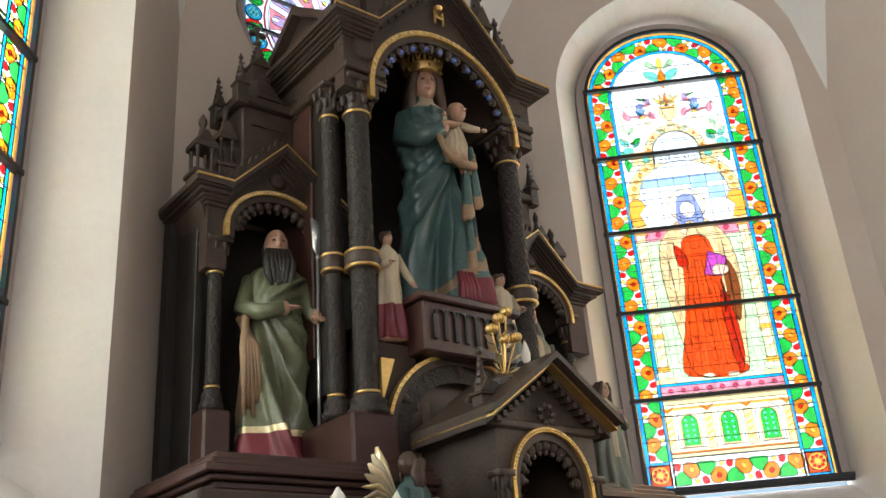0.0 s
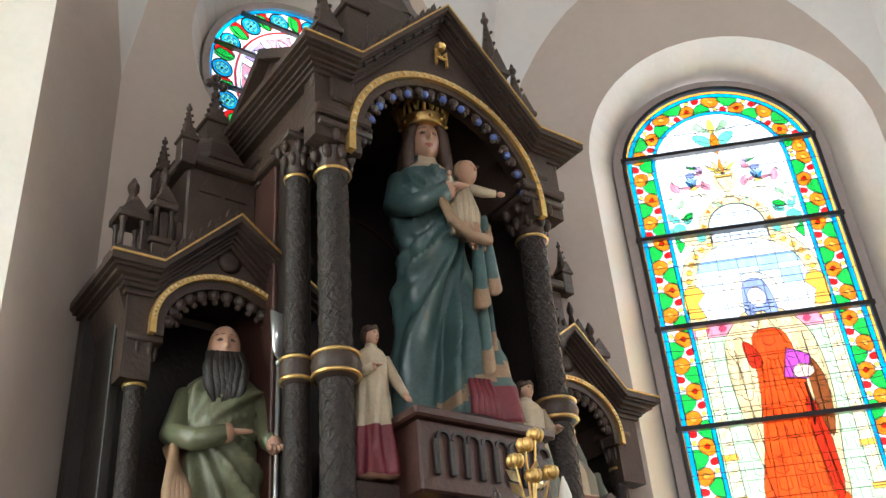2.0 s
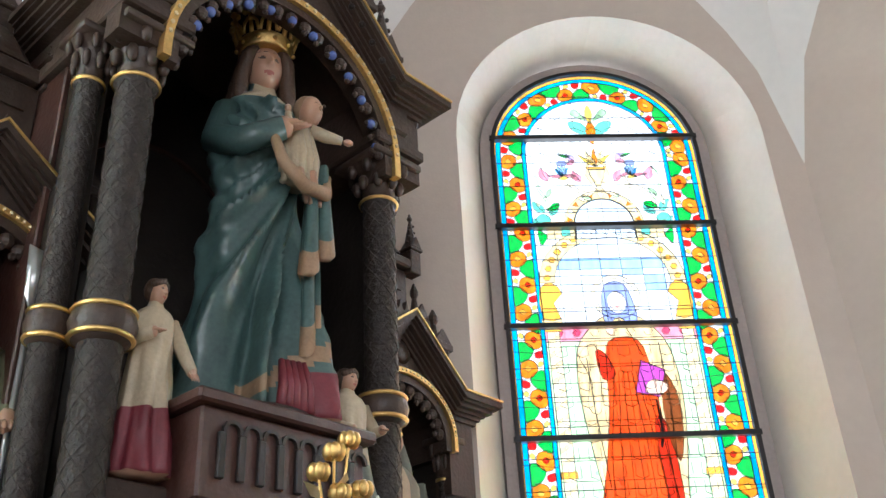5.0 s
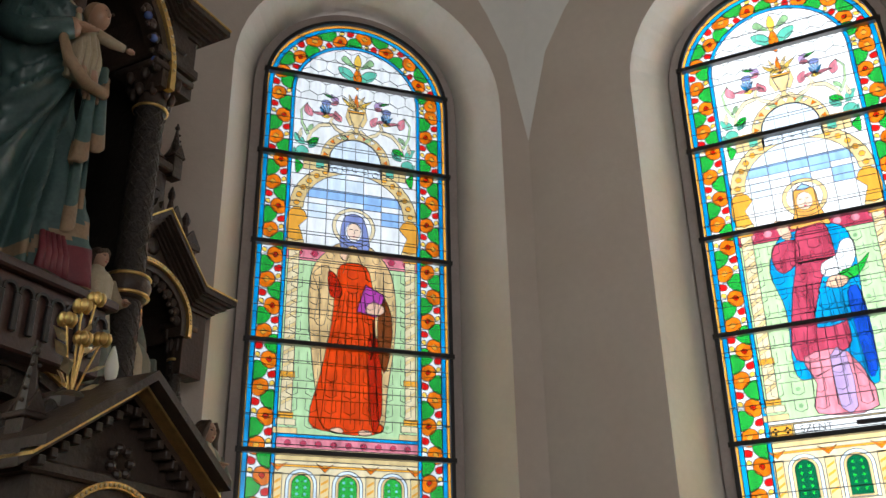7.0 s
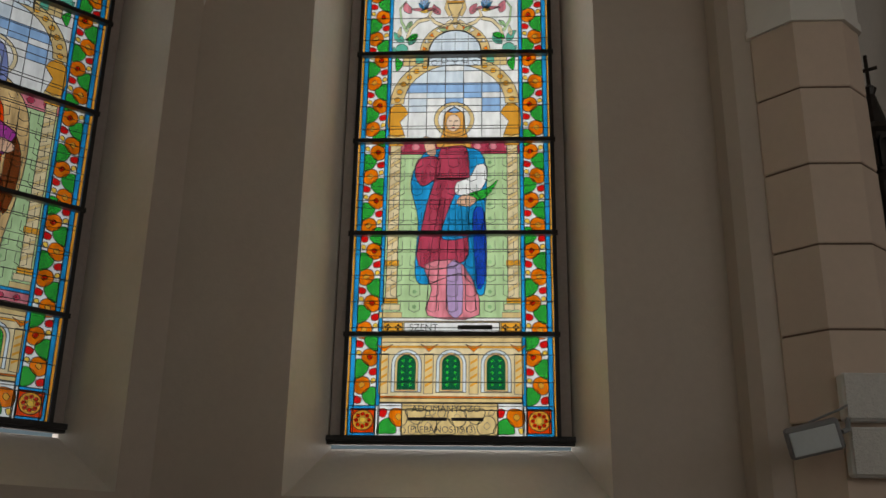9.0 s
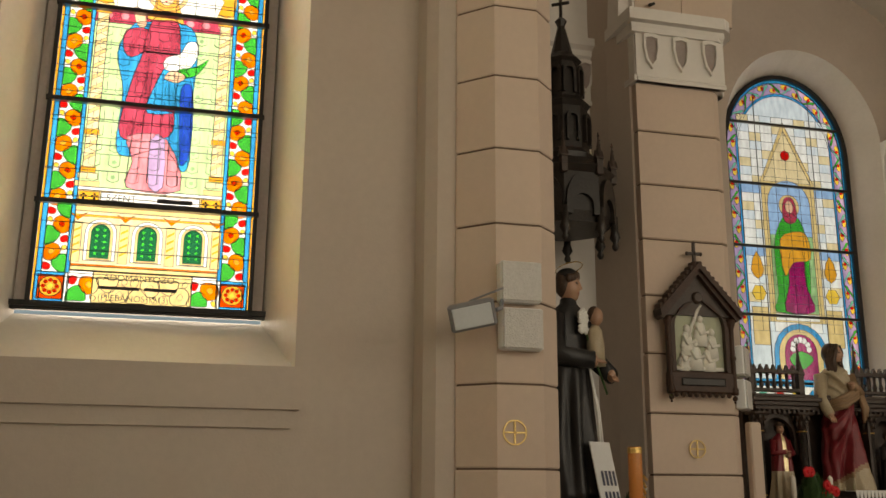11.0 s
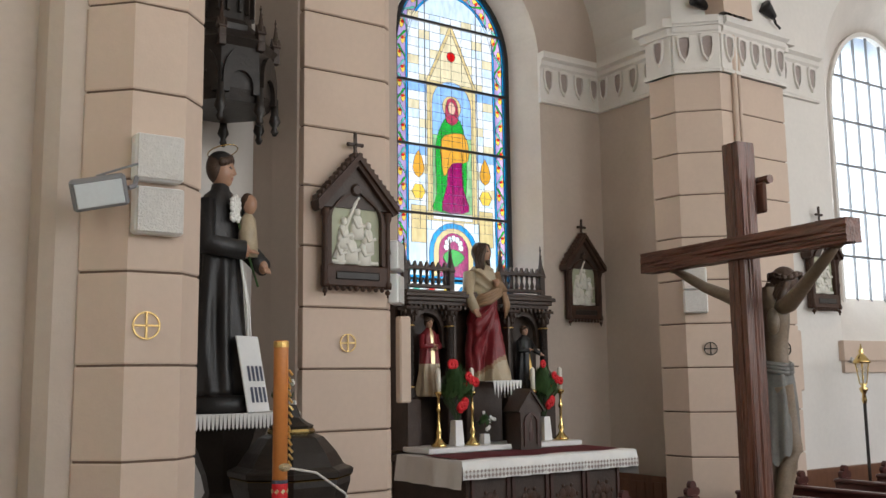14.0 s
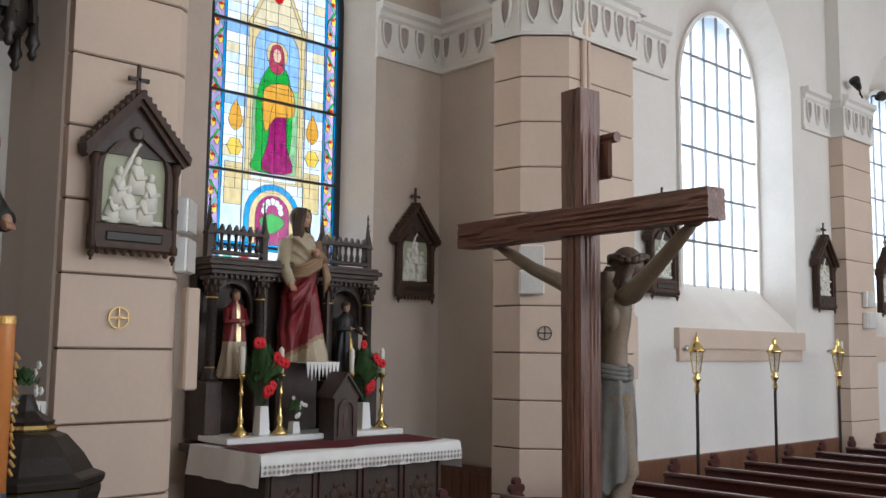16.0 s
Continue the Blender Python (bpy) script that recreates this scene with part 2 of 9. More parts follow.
def part(name, bm, material, parent=None, label="", smooth=False, local=True):
    """One mesh object from a bmesh; its points are in the space of its top-level thing."""
    me = bpy.data.meshes.new(name)
    bmesh.ops.recalc_face_normals(bm, faces=bm.faces)
    bm.to_mesh(me)
    bm.free()
    for m in (material if isinstance(material, (list, tuple)) else [material]):
        me.materials.append(m)
    if smooth:
        for p in me.polygons:
            p.use_smooth = True
    ob = new(name, me)
    if parent:
        ob.parent = parent
    if label:
        ob["label"] = label
    return ob


def shared(name, me, parent, m, label=""):
    ob = new(name, me)
    ob.parent = parent
    ob.matrix_basis = m
    if label:
        ob["label"] = label
    return ob


def setting(name, bm, material, label, category, smooth=False):
    return tagged(part(name, bm, material, None, smooth=smooth), label, category, kind="structure")


def B():
    return bmesh.new()


def add(bm, verts, faces, mi=0):
    vs = [bm.verts.new(v) for v in verts]
    for f in faces:
        try:
            bm.faces.new([vs[i] for i in f]).material_index = mi
        except ValueError:
            pass
    return vs


def box(bm, a, b, mi=0, bev=0.0):
    x0, x1 = sorted((a[0], b[0]))
    y0, y1 = sorted((a[1], b[1]))
    z0, z1 = sorted((a[2], b[2]))
    if bev <= 0:
        return add(bm, [(x0, y0, z0), (x1, y0, z0), (x1, y1, z0), (x0, y1, z0), (x0, y0, z1), (x1, y0, z1), (x1, y1, z1), (x0, y1, z1)],
                   [(3, 2, 1, 0), (4, 5, 6, 7), (0, 1, 5, 4), (1, 2, 6, 5), (2, 3, 7, 6), (3, 0, 4, 7)], mi)
    c = bev
    pts = []
    for z, k in ((z0, c), (z0 + c, 0), (z1 - c, 0), (z1, c)):
        pts += [(x0 + c + k * 0.6, y0 + k, z), (x1 - c - k * 0.6, y0 + k, z), (x1 - k, y0 + c + k * 0.6, z), (x1 - k, y1 - c - k * 0.6, z),
                (x1 - c - k * 0.6, y1 - k, z), (x0 + c + k * 0.6, y1 - k, z), (x0 + k, y1 - c - k * 0.6, z), (x0 + k, y0 + c + k * 0.6, z)]
    faces = [tuple(range(7, -1, -1)), tuple(range(24, 32))]
    for r in range(3):
        faces += [(r * 8 + i, r * 8 + (i + 1) % 8, r * 8 + 8 + (i + 1) % 8, r * 8 + 8 + i) for i in range(8)]
    return add(bm, pts, faces, mi)


def prism(bm, poly, lo, hi, axis="z", mi=0):
    """A flat outline drawn out from lo to hi. axis z: (x, y) points; y: (x, z) points; x: (y, z) points."""
    def p(q, h):
        return {"z": (q[0], q[1], h), "y": (q[0], h, q[1]), "x": (h, q[0], q[1])}[axis]
    n = len(poly)
    verts = [p(q, lo) for q in poly] + [p(q, hi) for q in poly]
    faces = [tuple(range(n)), tuple(range(2 * n - 1, n - 1, -1))] + [(i, (i + 1) % n, n + (i + 1) % n, n + i) for i in range(n)]
    return add(bm, verts, faces, mi)


def lathe(bm, profile, at=(0, 0, 0), n=16, mi=0, sx=1.0, sy=1.0, rot=None, phase=0.0):
    """Profile: (radius, height) pairs turned round the upright line through at."""
    verts = []
    for r, z in profile:
        for i in range(n):
            a = 2 * math.pi * i / n + phase
            v = Vector((r * sx * math.cos(a), r * sy * math.sin(a), z))
            if rot:
                v = rot @ v
            verts.append(Vector(at) + v)
    faces = [(k * n + i, k * n + (i + 1) % n, (k + 1) * n + (i + 1) % n, (k + 1) * n + i) for k in range(len(profile) - 1) for i in range(n)]
    faces += [tuple(range(n - 1, -1, -1)), tuple(range((len(profile) - 1) * n, len(profile) * n))]
    return add(bm, verts, faces, mi)


def tube(bm, pts, radii, n=8, mi=0, flat=1.0):
    pts = [Vector(p) for p in pts]
    if not isinstance(radii, (list, tuple)):
        radii = [radii] * len(pts)
    verts = []
    ref = Vector((0.31, 0.17, 0.93))
    for k, p in enumerate(pts):
        d = (pts[min(k + 1, len(pts) - 1)] - pts[max(k - 1, 0)]).normalized()
        u = d.cross(ref).normalized()
        v = d.cross(u)
        for i in range(n):
            a = 2 * math.pi * i / n
            verts.append(p + radii[k] * (math.cos(a) * u + flat * math.sin(a) * v))
    faces = [(k * n + i, k * n + (i + 1) % n, (k + 1) * n + (i + 1) % n, (k + 1) * n + i) for k in range(len(pts) - 1) for i in range(n)]
    faces += [tuple(range(n - 1, -1, -1)), tuple(range((len(pts) - 1) * n, len(pts) * n))]
    return add(bm, verts, faces, mi)


def ball(bm, c, r, mi=0, n=12, m=8, rot=None):
    r = (r, r, r) if isinstance(r, (int, float)) else r
    verts, faces = [], []
    for k in range(m + 1):
        p = math.pi * (0.02 + 0.96 * k / m)
        for i in range(n):
            a = 2 * math.pi * i / n
            v = Vector((r[0] * math.sin(p) * math.cos(a), r[1] * math.sin(p) * math.sin(a), r[2] * math.cos(p)))
            if rot:
                v = rot @ v
            verts.append(Vector(c) + v)
    for k in range(m):
        faces += [(k * n + i, (k + 1) * n + i, (k + 1) * n + (i + 1) % n, k * n + (i + 1) % n) for i in range(n)]
    faces += [tuple(range(n)), tuple(range((m + 1) * n - 1, m * n - 1, -1))]
    return add(bm, verts, faces, mi)


def arch_loop(half, sill, spring, n=24, rise=None):
    """Outline of a round-headed opening as (u, z), from the bottom at -half round to the bottom at +half."""
    rise = rise or half
    pts = [(-half, sill), (-half, spring)]
    pts += [(-half * math.cos(math.pi * k / n), spring + rise * math.sin(math.pi * k / n)) for k in range(1, n)]
    return pts + [(half, spring), (half, sill)]


def band(bm, inner, outer, lo, hi, place, mi=0):
    """A moulding between two outlines of as many points, from depth lo to hi. place(u, z, depth) gives the point."""
    n = len(inner)
    verts = [place(*p, lo) for p in inner] + [place(*p, lo) for p in outer] + [place(*p, hi) for p in inner] + [place(*p, hi) for p in outer]
    faces = []
    for i in range(n - 1):
        j = i + 1
        faces += [(i, j, n + j, n + i), (2 * n + i, 3 * n + i, 3 * n + j, 2 * n + j), (i, 2 * n + i, 2 * n + j, j), (n + i, n + j, 3 * n + j, 3 * n + i)]
    faces += [(0, n, 3 * n, 2 * n), (n - 1, 3 * n - 1, 4 * n - 1, 2 * n - 1)]
    return add(bm, verts, faces, mi)


def frame_of(p0, p1):
    """Axes of a wall whose room face runs from p0 to p1 with the room at its right: along it, and out of the room."""
    a, b = Vector((*p0, 0)), Vector((*p1, 0))
    along = (b - a).normalized()
    return a, along, Vector((-along.y, along.x, 0)), (b - a).length

from mathutils.geometry import delaunay_2d_cdt, tessellate_polygon

AX = 2.93                    # middle of the apse
SILL, SPRING, TOP = 2.70, 5.73, 8.2
GH = 0.60                    # half width of the leaded glass


def loft(bm, loop_a, loop_b, mi=0):
    n = len(loop_a)
    add(bm, list(loop_a) + list(loop_b), [(i, (i + 1) % n, n + (i + 1) % n, n + i) for i in range(n)], mi)


def pierced(bm, outline, holes, place, d, mi=0):
    """A flat wall face with openings."""
    loops = [[Vector((u, z, 0)) for u, z in q] for q in [outline] + holes]
    flat = [v for q in loops for v in q]
    add(bm, [place(v.x, v.y, d) for v in flat], tessellate_polygon(loops), mi)


def wall_piece(name, p0, p1, z0, z1, openings, label, thick=0.62, material=None, category="wall"):
    """openings: (centre along the wall, loop on the room face, loop at the glass, loop outside, glass depth)"""
    a, along, out, length = frame_of(p0, p1)

    def place(u, z, d):
        return a + along * u + out * d + Vector((0, 0, z))
    bm = B()
    outline = [(0, z0), (length, z0), (length, z1), (0, z1)]
    pierced(bm, outline, [[(c + u, z) for u, z in li] for c, li, lg, lo, d in openings], place, 0, 0)
    pierced(bm, outline, [[(c + u, z) for u, z in lo] for c, li, lg, lo, d in openings], place, thick, 0)
    add(bm, [place(*q, d) for q in outline for d in (0, thick)], [(0, 1, 3, 2), (2, 3, 5, 4), (4, 5, 7, 6), (6, 7, 1, 0)])
    for c, li, lg, lo, d in openings:
        la, lb, lc = [[place(c + u, z, k) for u, z in q] for q, k in ((li, 0), (lg, d), (lo, thick))]
        loft(bm, la, lb, 1)
        loft(bm, lb, lc, 1)
    ob = setting(name, bm, [material or PLASTER, REVEAL], label, category)
    return ob, place


# ---- leaded glass ----
def smooth_loop(pts, k=5):
    out, n = [], len(pts)
    for i in range(n):
        p0, p1, p2, p3 = [Vector(pts[(i + j) % n]) for j in (-1, 0, 1, 2)]
        for s in range(k):
            t = s / k
            out.append(tuple(0.5 * (2 * p1 + (p2 - p0) * t + (2 * p0 - 5 * p1 + 4 * p2 - p3) * t * t + (3 * p1 - p0 - 3 * p2 + p3) * t ** 3)))
    return out


def disc(c, r, n=20, ry=None):
    return [(c[0] + r * math.cos(2 * math.pi * i / n), c[1] + (ry or r) * math.sin(2 * math.pi * i / n)) for i in range(n)]


def rect(u0, v0, u1, v1):
    return [(u0, v0), (u1, v0), (u1, v1), (u0, v1)]


def arch_shape(c, half, v0, spring, n=10):
    return [(c - half, v0), (c + half, v0)] + [(c + half * math.cos(math.pi * i / n), spring + half * math.sin(math.pi * i / n)) for i in range(n + 1)]


def inside(p, poly):
    x, y = p
    hit, j = False, len(poly) - 1
    for i in range(len(poly)):
        xi, yi = poly[i]
        xj, yj = poly[j]
        if (yi > y) != (yj > y) and x < (xj - xi) * (y - yi) / (yj - yi) + xi:
            hit = not hit
        j = i
    return hit


class Cartoon:
    """The drawing of a window: coloured shapes, later ones over earlier ones, and lead lines."""

    def __init__(self):
        self.shapes, self.leads = [], []

    def put(self, colour, poly, lead=0.006, smooth=0):
        poly = smooth_loop(poly, smooth) if smooth else [tuple(p) for p in poly]
        self.shapes.append((colour, poly))
        if lead:
            self.leads.append((poly + poly[:1], lead))

    def line(self, pts, w=0.005):
        self.leads.append(([tuple(p) for p in pts], w))

    def clip_arc(self, half, spring, u):
        return spring + math.sqrt(max(0, half * half - u * u))

    def build(self, parent, place, depth, cuts, outline):
        """Glass panels between the cross bars and the lead cames, as parts of the window."""
        verts, edges = [], []
        for poly in [outline] + [q for c, q in self.shapes]:
            k = len(verts)
            verts += [Vector(p) for p in poly]
            edges += [(k + i, k + (i + 1) % len(poly)) for i in range(len(poly))]
        lo, hi = min(p[0] for p in outline) - 0.01, max(p[0] for p in outline) + 0.01
        for v in cuts:
            verts += [Vector((lo, v)), Vector((hi, v))]
            edges.append((len(verts) - 2, len(verts) - 1))
        vo, eo, fo, _, _, _ = delaunay_2d_cdt(verts, edges, [], 0, 1e-5)
        boxes = [(min(p[0] for p in q), min(p[1] for p in q), max(p[0] for p in q), max(p[1] for p in q)) for c, q in self.shapes]
        keys = sorted({c for c, q in self.shapes})
        panels = {}
        for f in fo:
            c = sum((Vector(vo[i]) for i in f), Vector((0, 0))) / len(f)
            if not inside(c, outline):
                continue
            for s in range(len(self.shapes) - 1, -1, -1):
                b = boxes[s]
                if b[0] <= c.x <= b[2] and b[1] <= c.y <= b[3] and inside(c, self.shapes[s][1]):
                    panels.setdefault(sum(c.y > v for v in cuts), []).append((f, keys.index(self.shapes[s][0])))
                    break
        for k in sorted(panels):
            me = bpy.data.meshes.new("glass_panel")
            used = sorted({i for f, c in panels[k] for i in f})
            at = {i: j for j, i in enumerate(used)}
            me.from_pydata([place(vo[i][0], vo[i][1], depth) for i in used], [], [[at[i] for i in f] for f, c in panels[k]])
            me.polygons.foreach_set("material_index", [c for f, c in panels[k]])
            for c in keys:
                me.materials.append(GL[c])
            ob = new("glass_panel", me)
            ob.parent = parent
        bm = B()
        for pts, w in self.leads:
            w *= 0.5
            for p, q in zip(pts, pts[1:]):
                p, q = Vector(p), Vector(q)
                d = q - p
                if d.length < 1e-5 or not (inside((p + q) / 2, outline)):
                    continue
                d.normalize()
                s = Vector((-d.y, d.x)) * w
                p, q = p - d * w * 0.6, q + d * w * 0.6
                pts6 = [(p + s, 0), (p, -0.005), (p - s, 0), (q + s, 0), (q, -0.005), (q - s, 0)]
                add(bm, [place(v.x, v.y, depth - 0.001 + z) for v, z in pts6], [(0, 1, 4, 3), (1, 2, 5, 4)])
        part("lead_came", bm, LEAD, parent, "dark lead cames between the glass pieces")


def leaf_border(ct, path_pts, width, unit, flip=1, start=0.0):
    """Scrolling leaves along a band: orange fruit, green leaf, white ground, red buds."""
    pts = [Vector(p) for p in path_pts]
    seg = [(b - a).length for a, b in zip(pts, pts[1:])]
    total = sum(seg)

    def at(s):
        s = max(0, min(total - 1e-6, s))
        for (a, b), d in zip(zip(pts, pts[1:]), seg):
            if s <= d:
                t = (b - a) / d
                return a + t * s, t
            s -= d
        return pts[-1], (pts[-1] - pts[-2]).normalized()

    def shape(s, w):
        p, t = at(s)
        return tuple(p + Vector((-t.y, t.x)) * w * flip)
    n = max(1, round(total / unit))
    unit = total / n
    h = width / 2
    for k in range(n):
        s = k * unit
        side = 1 if k % 2 else -1
        sw = lambda a, b: shape(s + a * unit, b * h * side)
        ct.put("green", [sw(-0.05, 0.9), sw(0.1, 0.1), sw(0.36, -0.25), sw(0.58, 0.1), sw(0.66, 0.9), sw(0.3, 0.98)], 0.005, 3)
        ct.put("orange", [sw(0.40, -0.3), sw(0.48, -0.92), sw(0.75, -0.98), sw(1.02, -0.7), sw(0.98, 0.2), sw(0.66, 0.42)], 0.005, 3)
        ct.put("rust" if k % 2 else "amber", [sw(0.62, -0.35), sw(0.72, -0.6), sw(0.84, -0.35), sw(0.74, -0.05)], 0.003, 2)
        ct.put("red", [sw(0.08, -0.4), sw(0.1, -0.95), sw(0.34, -0.9), sw(0.26, -0.3)], 0.004, 2)
        ct.put("yellow", [sw(0.78, 0.55), sw(0.86, 0.95), sw(0.98, 0.8), sw(0.93, 0.5)], 0.004, 2)


def border_ground(ct, half, spring, top, outer=("amber", "cyan")):
    n = 24

    def ring(h, v0):
        return [(-h, v0)] + [(-h * math.cos(math.pi * k / n), spring + h * math.sin(math.pi * k / n)) for k in range(n + 1)] + [(h, v0)]
    ct.put(outer[0], ring(half, 0.0), 0)
    ct.put(outer[1], ring(half - 0.022, 0.0), 0.005)
    ct.put("white", ring(half - 0.05, 0.0), 0.006)
    hb = half - 0.05 - 0.125
    ct.put("cyan", ring(hb, 0.0), 0.006)
    ct.put("white", ring(hb - 0.022, 0.0), 0.006)
    mid = half - 0.05 - 0.0625
    v0 = 0.19
    leaf_border(ct, [(-mid, v0), (-mid, spring)], 0.125, 0.165, 1)
    leaf_border(ct, [(mid, v0), (mid, spring)], 0.125, 0.165, -1)
    leaf_border(ct, [(-mid * math.cos(math.pi * k / 30), spring + mid * math.sin(math.pi * k / 30)) for k in range(31)], 0.125, 0.165, 1)
    for s in (-1, 1):
        c = (s * (half - 0.105), 0.105)
        ct.put("cyan", rect(c[0] - 0.085, 0.015, c[0] + 0.085, 0.19))
        ct.put("vermilion", rect(c[0] - 0.066, 0.032, c[0] + 0.066, 0.172))
        ct.put("amber", disc(c, 0.06, 16))
        for k in range(8):
            a = k * math.pi / 4
            ct.put("rust", disc((c[0] + 0.036 * math.cos(a), c[1] + 0.036 * math.sin(a)), 0.013, 6), 0.002)
        ct.put("yellow", disc(c, 0.018, 8), 0.003)
    return hb - 0.022


def saint_window(kind):
    ct = Cartoon()
    sp = 3.03
    fh = border_ground(ct, GH, sp, sp + GH)
    # lowest row
    ct.put("white", rect(-fh - 0.02, 0.015, fh + 0.02, 0.19), 0.005)
    leaf_border(ct, [(-fh - 0.01, 0.1), (fh + 0.01, 0.1)], 0.15, 0.17, 1)
    if kind == "lamb":
        ct.put("stone", rect(-0.275, 0.02, 0.265, 0.205), 0.007)
    # arcade with three green lights
    ct.put("cream", rect(-fh, 0.21, fh, 0.64), 0.006)
    ct.put("stone", rect(-fh, 0.205, fh, 0.235))
    ct.put("orange", rect(-fh, 0.237, fh, 0.246), 0.003)
    ct.put("stone", rect(-fh, 0.57, fh, 0.6))
    ct.put("amber", rect(-fh, 0.535, fh, 0.548), 0.003)
    for c in (-0.255, 0.0, 0.255):
        ct.put("skyl", arch_shape(c, 0.085, 0.27, 0.44), 0.005)
        ct.put("stone", arch_shape(c, 0.067, 0.275, 0.44), 0.004)
        ct.put("dgreen" if kind == "lamb" else "green", arch_shape(c, 0.052, 0.285, 0.44), 0.004)
        for r in range(5):
            for k in range(2):
                ct.put("green" if kind == "lamb" else "teal", disc((c - 0.022 + 0.044 * k, 0.315 + 0.036 * r), 0.009, 6), 0)
    for c in (-0.385, -0.128, 0.128, 0.385):
        ct.put("stone", rect(c - 0.026, 0.26, c + 0.026, 0.5), 0.004)
        for r in range(4):
            ct.put("amber", [(c - 0.02, 0.3 + 0.045 * r), (c + 0.02, 0.325 + 0.045 * r), (c + 0.02, 0.34 + 0.045 * r), (c - 0.02, 0.315 + 0.045 * r)], 0)
        ct.put("orange", [(c - 0.05, 0.56), (c, 0.51), (c + 0.05, 0.56), (c, 0.535)], 0.003)
    # plinth band
    if kind == "lamb":
        ct.put("stone", rect(-fh, 0.62, fh, 0.70), 0.006)
        ct.put("white", rect(-0.275, 0.632, 0.275, 0.692), 0.006)
        for s in (-1, 1):
            ct.put("amber", rect(s * 0.34 - 0.055, 0.632, s * 0.34 + 0.055, 0.692), 0.005)
            for k in (-0.03, 0.03):
                for a in range(4):
                    ct.put("ink", disc((s * 0.34 + k + 0.012 * math.cos(a * 1.571), 0.662 + 0.012 * math.sin(a * 1.571)), 0.008, 6), 0)
    else:
        ct.put("pink", rect(-fh, 0.64, fh, 0.70), 0.006)
        for k in range(9):
            ct.put("rose", disc((-0.34 + 0.085 * k, 0.668), 0.02, 7), 0.002)
        ct.put("cyan", rect(-fh, 0.70, fh, 0.72), 0.004)
    # ground behind the figure
    ct.put("pale", rect(-fh, 0.72, fh, 1.80), 0.006)
    for r in range(11):
        for k in range(7):
            c = (-0.33 + 0.11 * k, 0.79 + 0.095 * r)
            if abs(c[0]) < 0.37:
                ct.line([(c[0] - 0.03, c[1] + 0.04), (c[0] - 0.032, c[1] - 0.02), (c[0], c[1] - 0.035), (c[0] + 0.032, c[1] - 0.02), (c[0] + 0.03, c[1] + 0.04)], 0.0035)
                ct.put("palemid", disc(c, 0.014, 5), 0)
    for k in range(1, 11):
        ct.line([(-fh, 0.72 + 0.105 * k), (fh, 0.72 + 0.105 * k)], 0.004)
    ct.put("rose" if kind == "lamb" else "pink", rect(-fh, 1.80, fh, 1.90), 0.006)
    for k in range(8):
        ct.put("pink" if kind == "lamb" else "rose", disc((-0.33 + 0.095 * k, 1.85), 0.025, 6), 0.002)
    # sky in squares
    ct.put("skyl", rect(-fh, 1.90, fh, 2.52), 0.006)
    cols = ["skyl", "white", "skyb", "skyl", "white"]
    for r in range(6):
        for k in range(7):
            ct.put(cols[(r * 3 + k * 2 + (r * k) % 3) % 5] if r > 1 else "white", rect(-fh + 0.115 * k, 1.90 + 0.1 * r, min(fh, -fh + 0.115 * (k + 1)), 2.0 + 0.1 * r), 0.005)
    ct.put("skyb", rect(-0.3, 2.24, 0.3, 2.31), 0.003)
    # side columns and the arch above
    for s in (-1, 1):
        c = s * (fh - 0.045)
        ct.put("cream", rect(c - 0.032, 0.84, c + 0.032, 1.86), 0.005)
        for r in range(13):
            v = 0.88 + 0.075 * r
            ct.put("stone", [(c - 0.03, v), (c + 0.03, v + 0.04), (c + 0.03, v + 0.065), (c - 0.03, v + 0.025)], 0.002)
        for v, w, col in ((0.72, 0.075, "stone"), (0.77, 0.06, "cream"), (0.81, 0.045, "amber"), (1.05, 0.045, "amber"), (1.86, 0.05, "amber"), (1.9, 0.06, "stone")):
            ct.put(col, rect(c - w * 0.9, v, min(fh, c + w) if s > 0 else c + w * 0.9, v + 0.035), 0.003)
        ct.put("amber", [(c - 0.05 * s, 1.94), (c + 0.045 * s, 1.94), (c + 0.05 * s, 2.12), (c - 0.02 * s, 2.16), (c - 0.07 * s, 2.09), (c - 0.02 * s, 2.03)], 0.004, 2)
    n = 18
    ro, ri = fh, fh - 0.085
    arc = [(-ro * math.cos(math.pi * k / n), 2.16 + 0.9 * ro * math.sin(math.pi * k / n)) for k in range(n + 1)]
    arci = [(-ri * math.cos(math.pi * k / n), 2.16 + 0.9 * ri * math.sin(math.pi * k / n)) for k in range(n + 1)]
    ct.put("white", [(-fh, 2.16), (-fh, 2.62), (fh, 2.62), (fh, 2.16)] + arc[::-1][1:-1], 0.005)
    ct.put("stone", arc + arci[::-1], 0.005)
    for k in range(17):
        a = math.pi * (k + 0.5) / 17
        rr = (ro + ri) / 2
        ct.put("amber", disc((-rr * math.cos(a), 2.16 + 0.9 * rr * math.sin(a)), 0.02, 6), 0.003)
    for s in (-1, 1):
        ct.put("teal", [(s * 0.36, 2.5), (s * 0.3, 2.57), (s * 0.34, 2.61), (s * 0.38, 2.58)], 0.004, 3)
        ct.put("green", [(s * 0.37, 2.4), (s * 0.33, 2.46), (s * 0.38, 2.5)], 0.004, 3)
    # small round arch over the wide one
    ct.put("skyl", arch_shape(0, 0.17, 2.44, 2.54, 14), 0.005)
    for k in (-0.085, 0.0, 0.085):
        ct.line([(k, 2.44), (k, 2.69)], 0.004)
    ro, ri = 0.225, 0.165
    arc = [(-ro * math.cos(math.pi * k / n), 2.54 + ro * math.sin(math.pi * k / n)) for k in range(n + 1)]
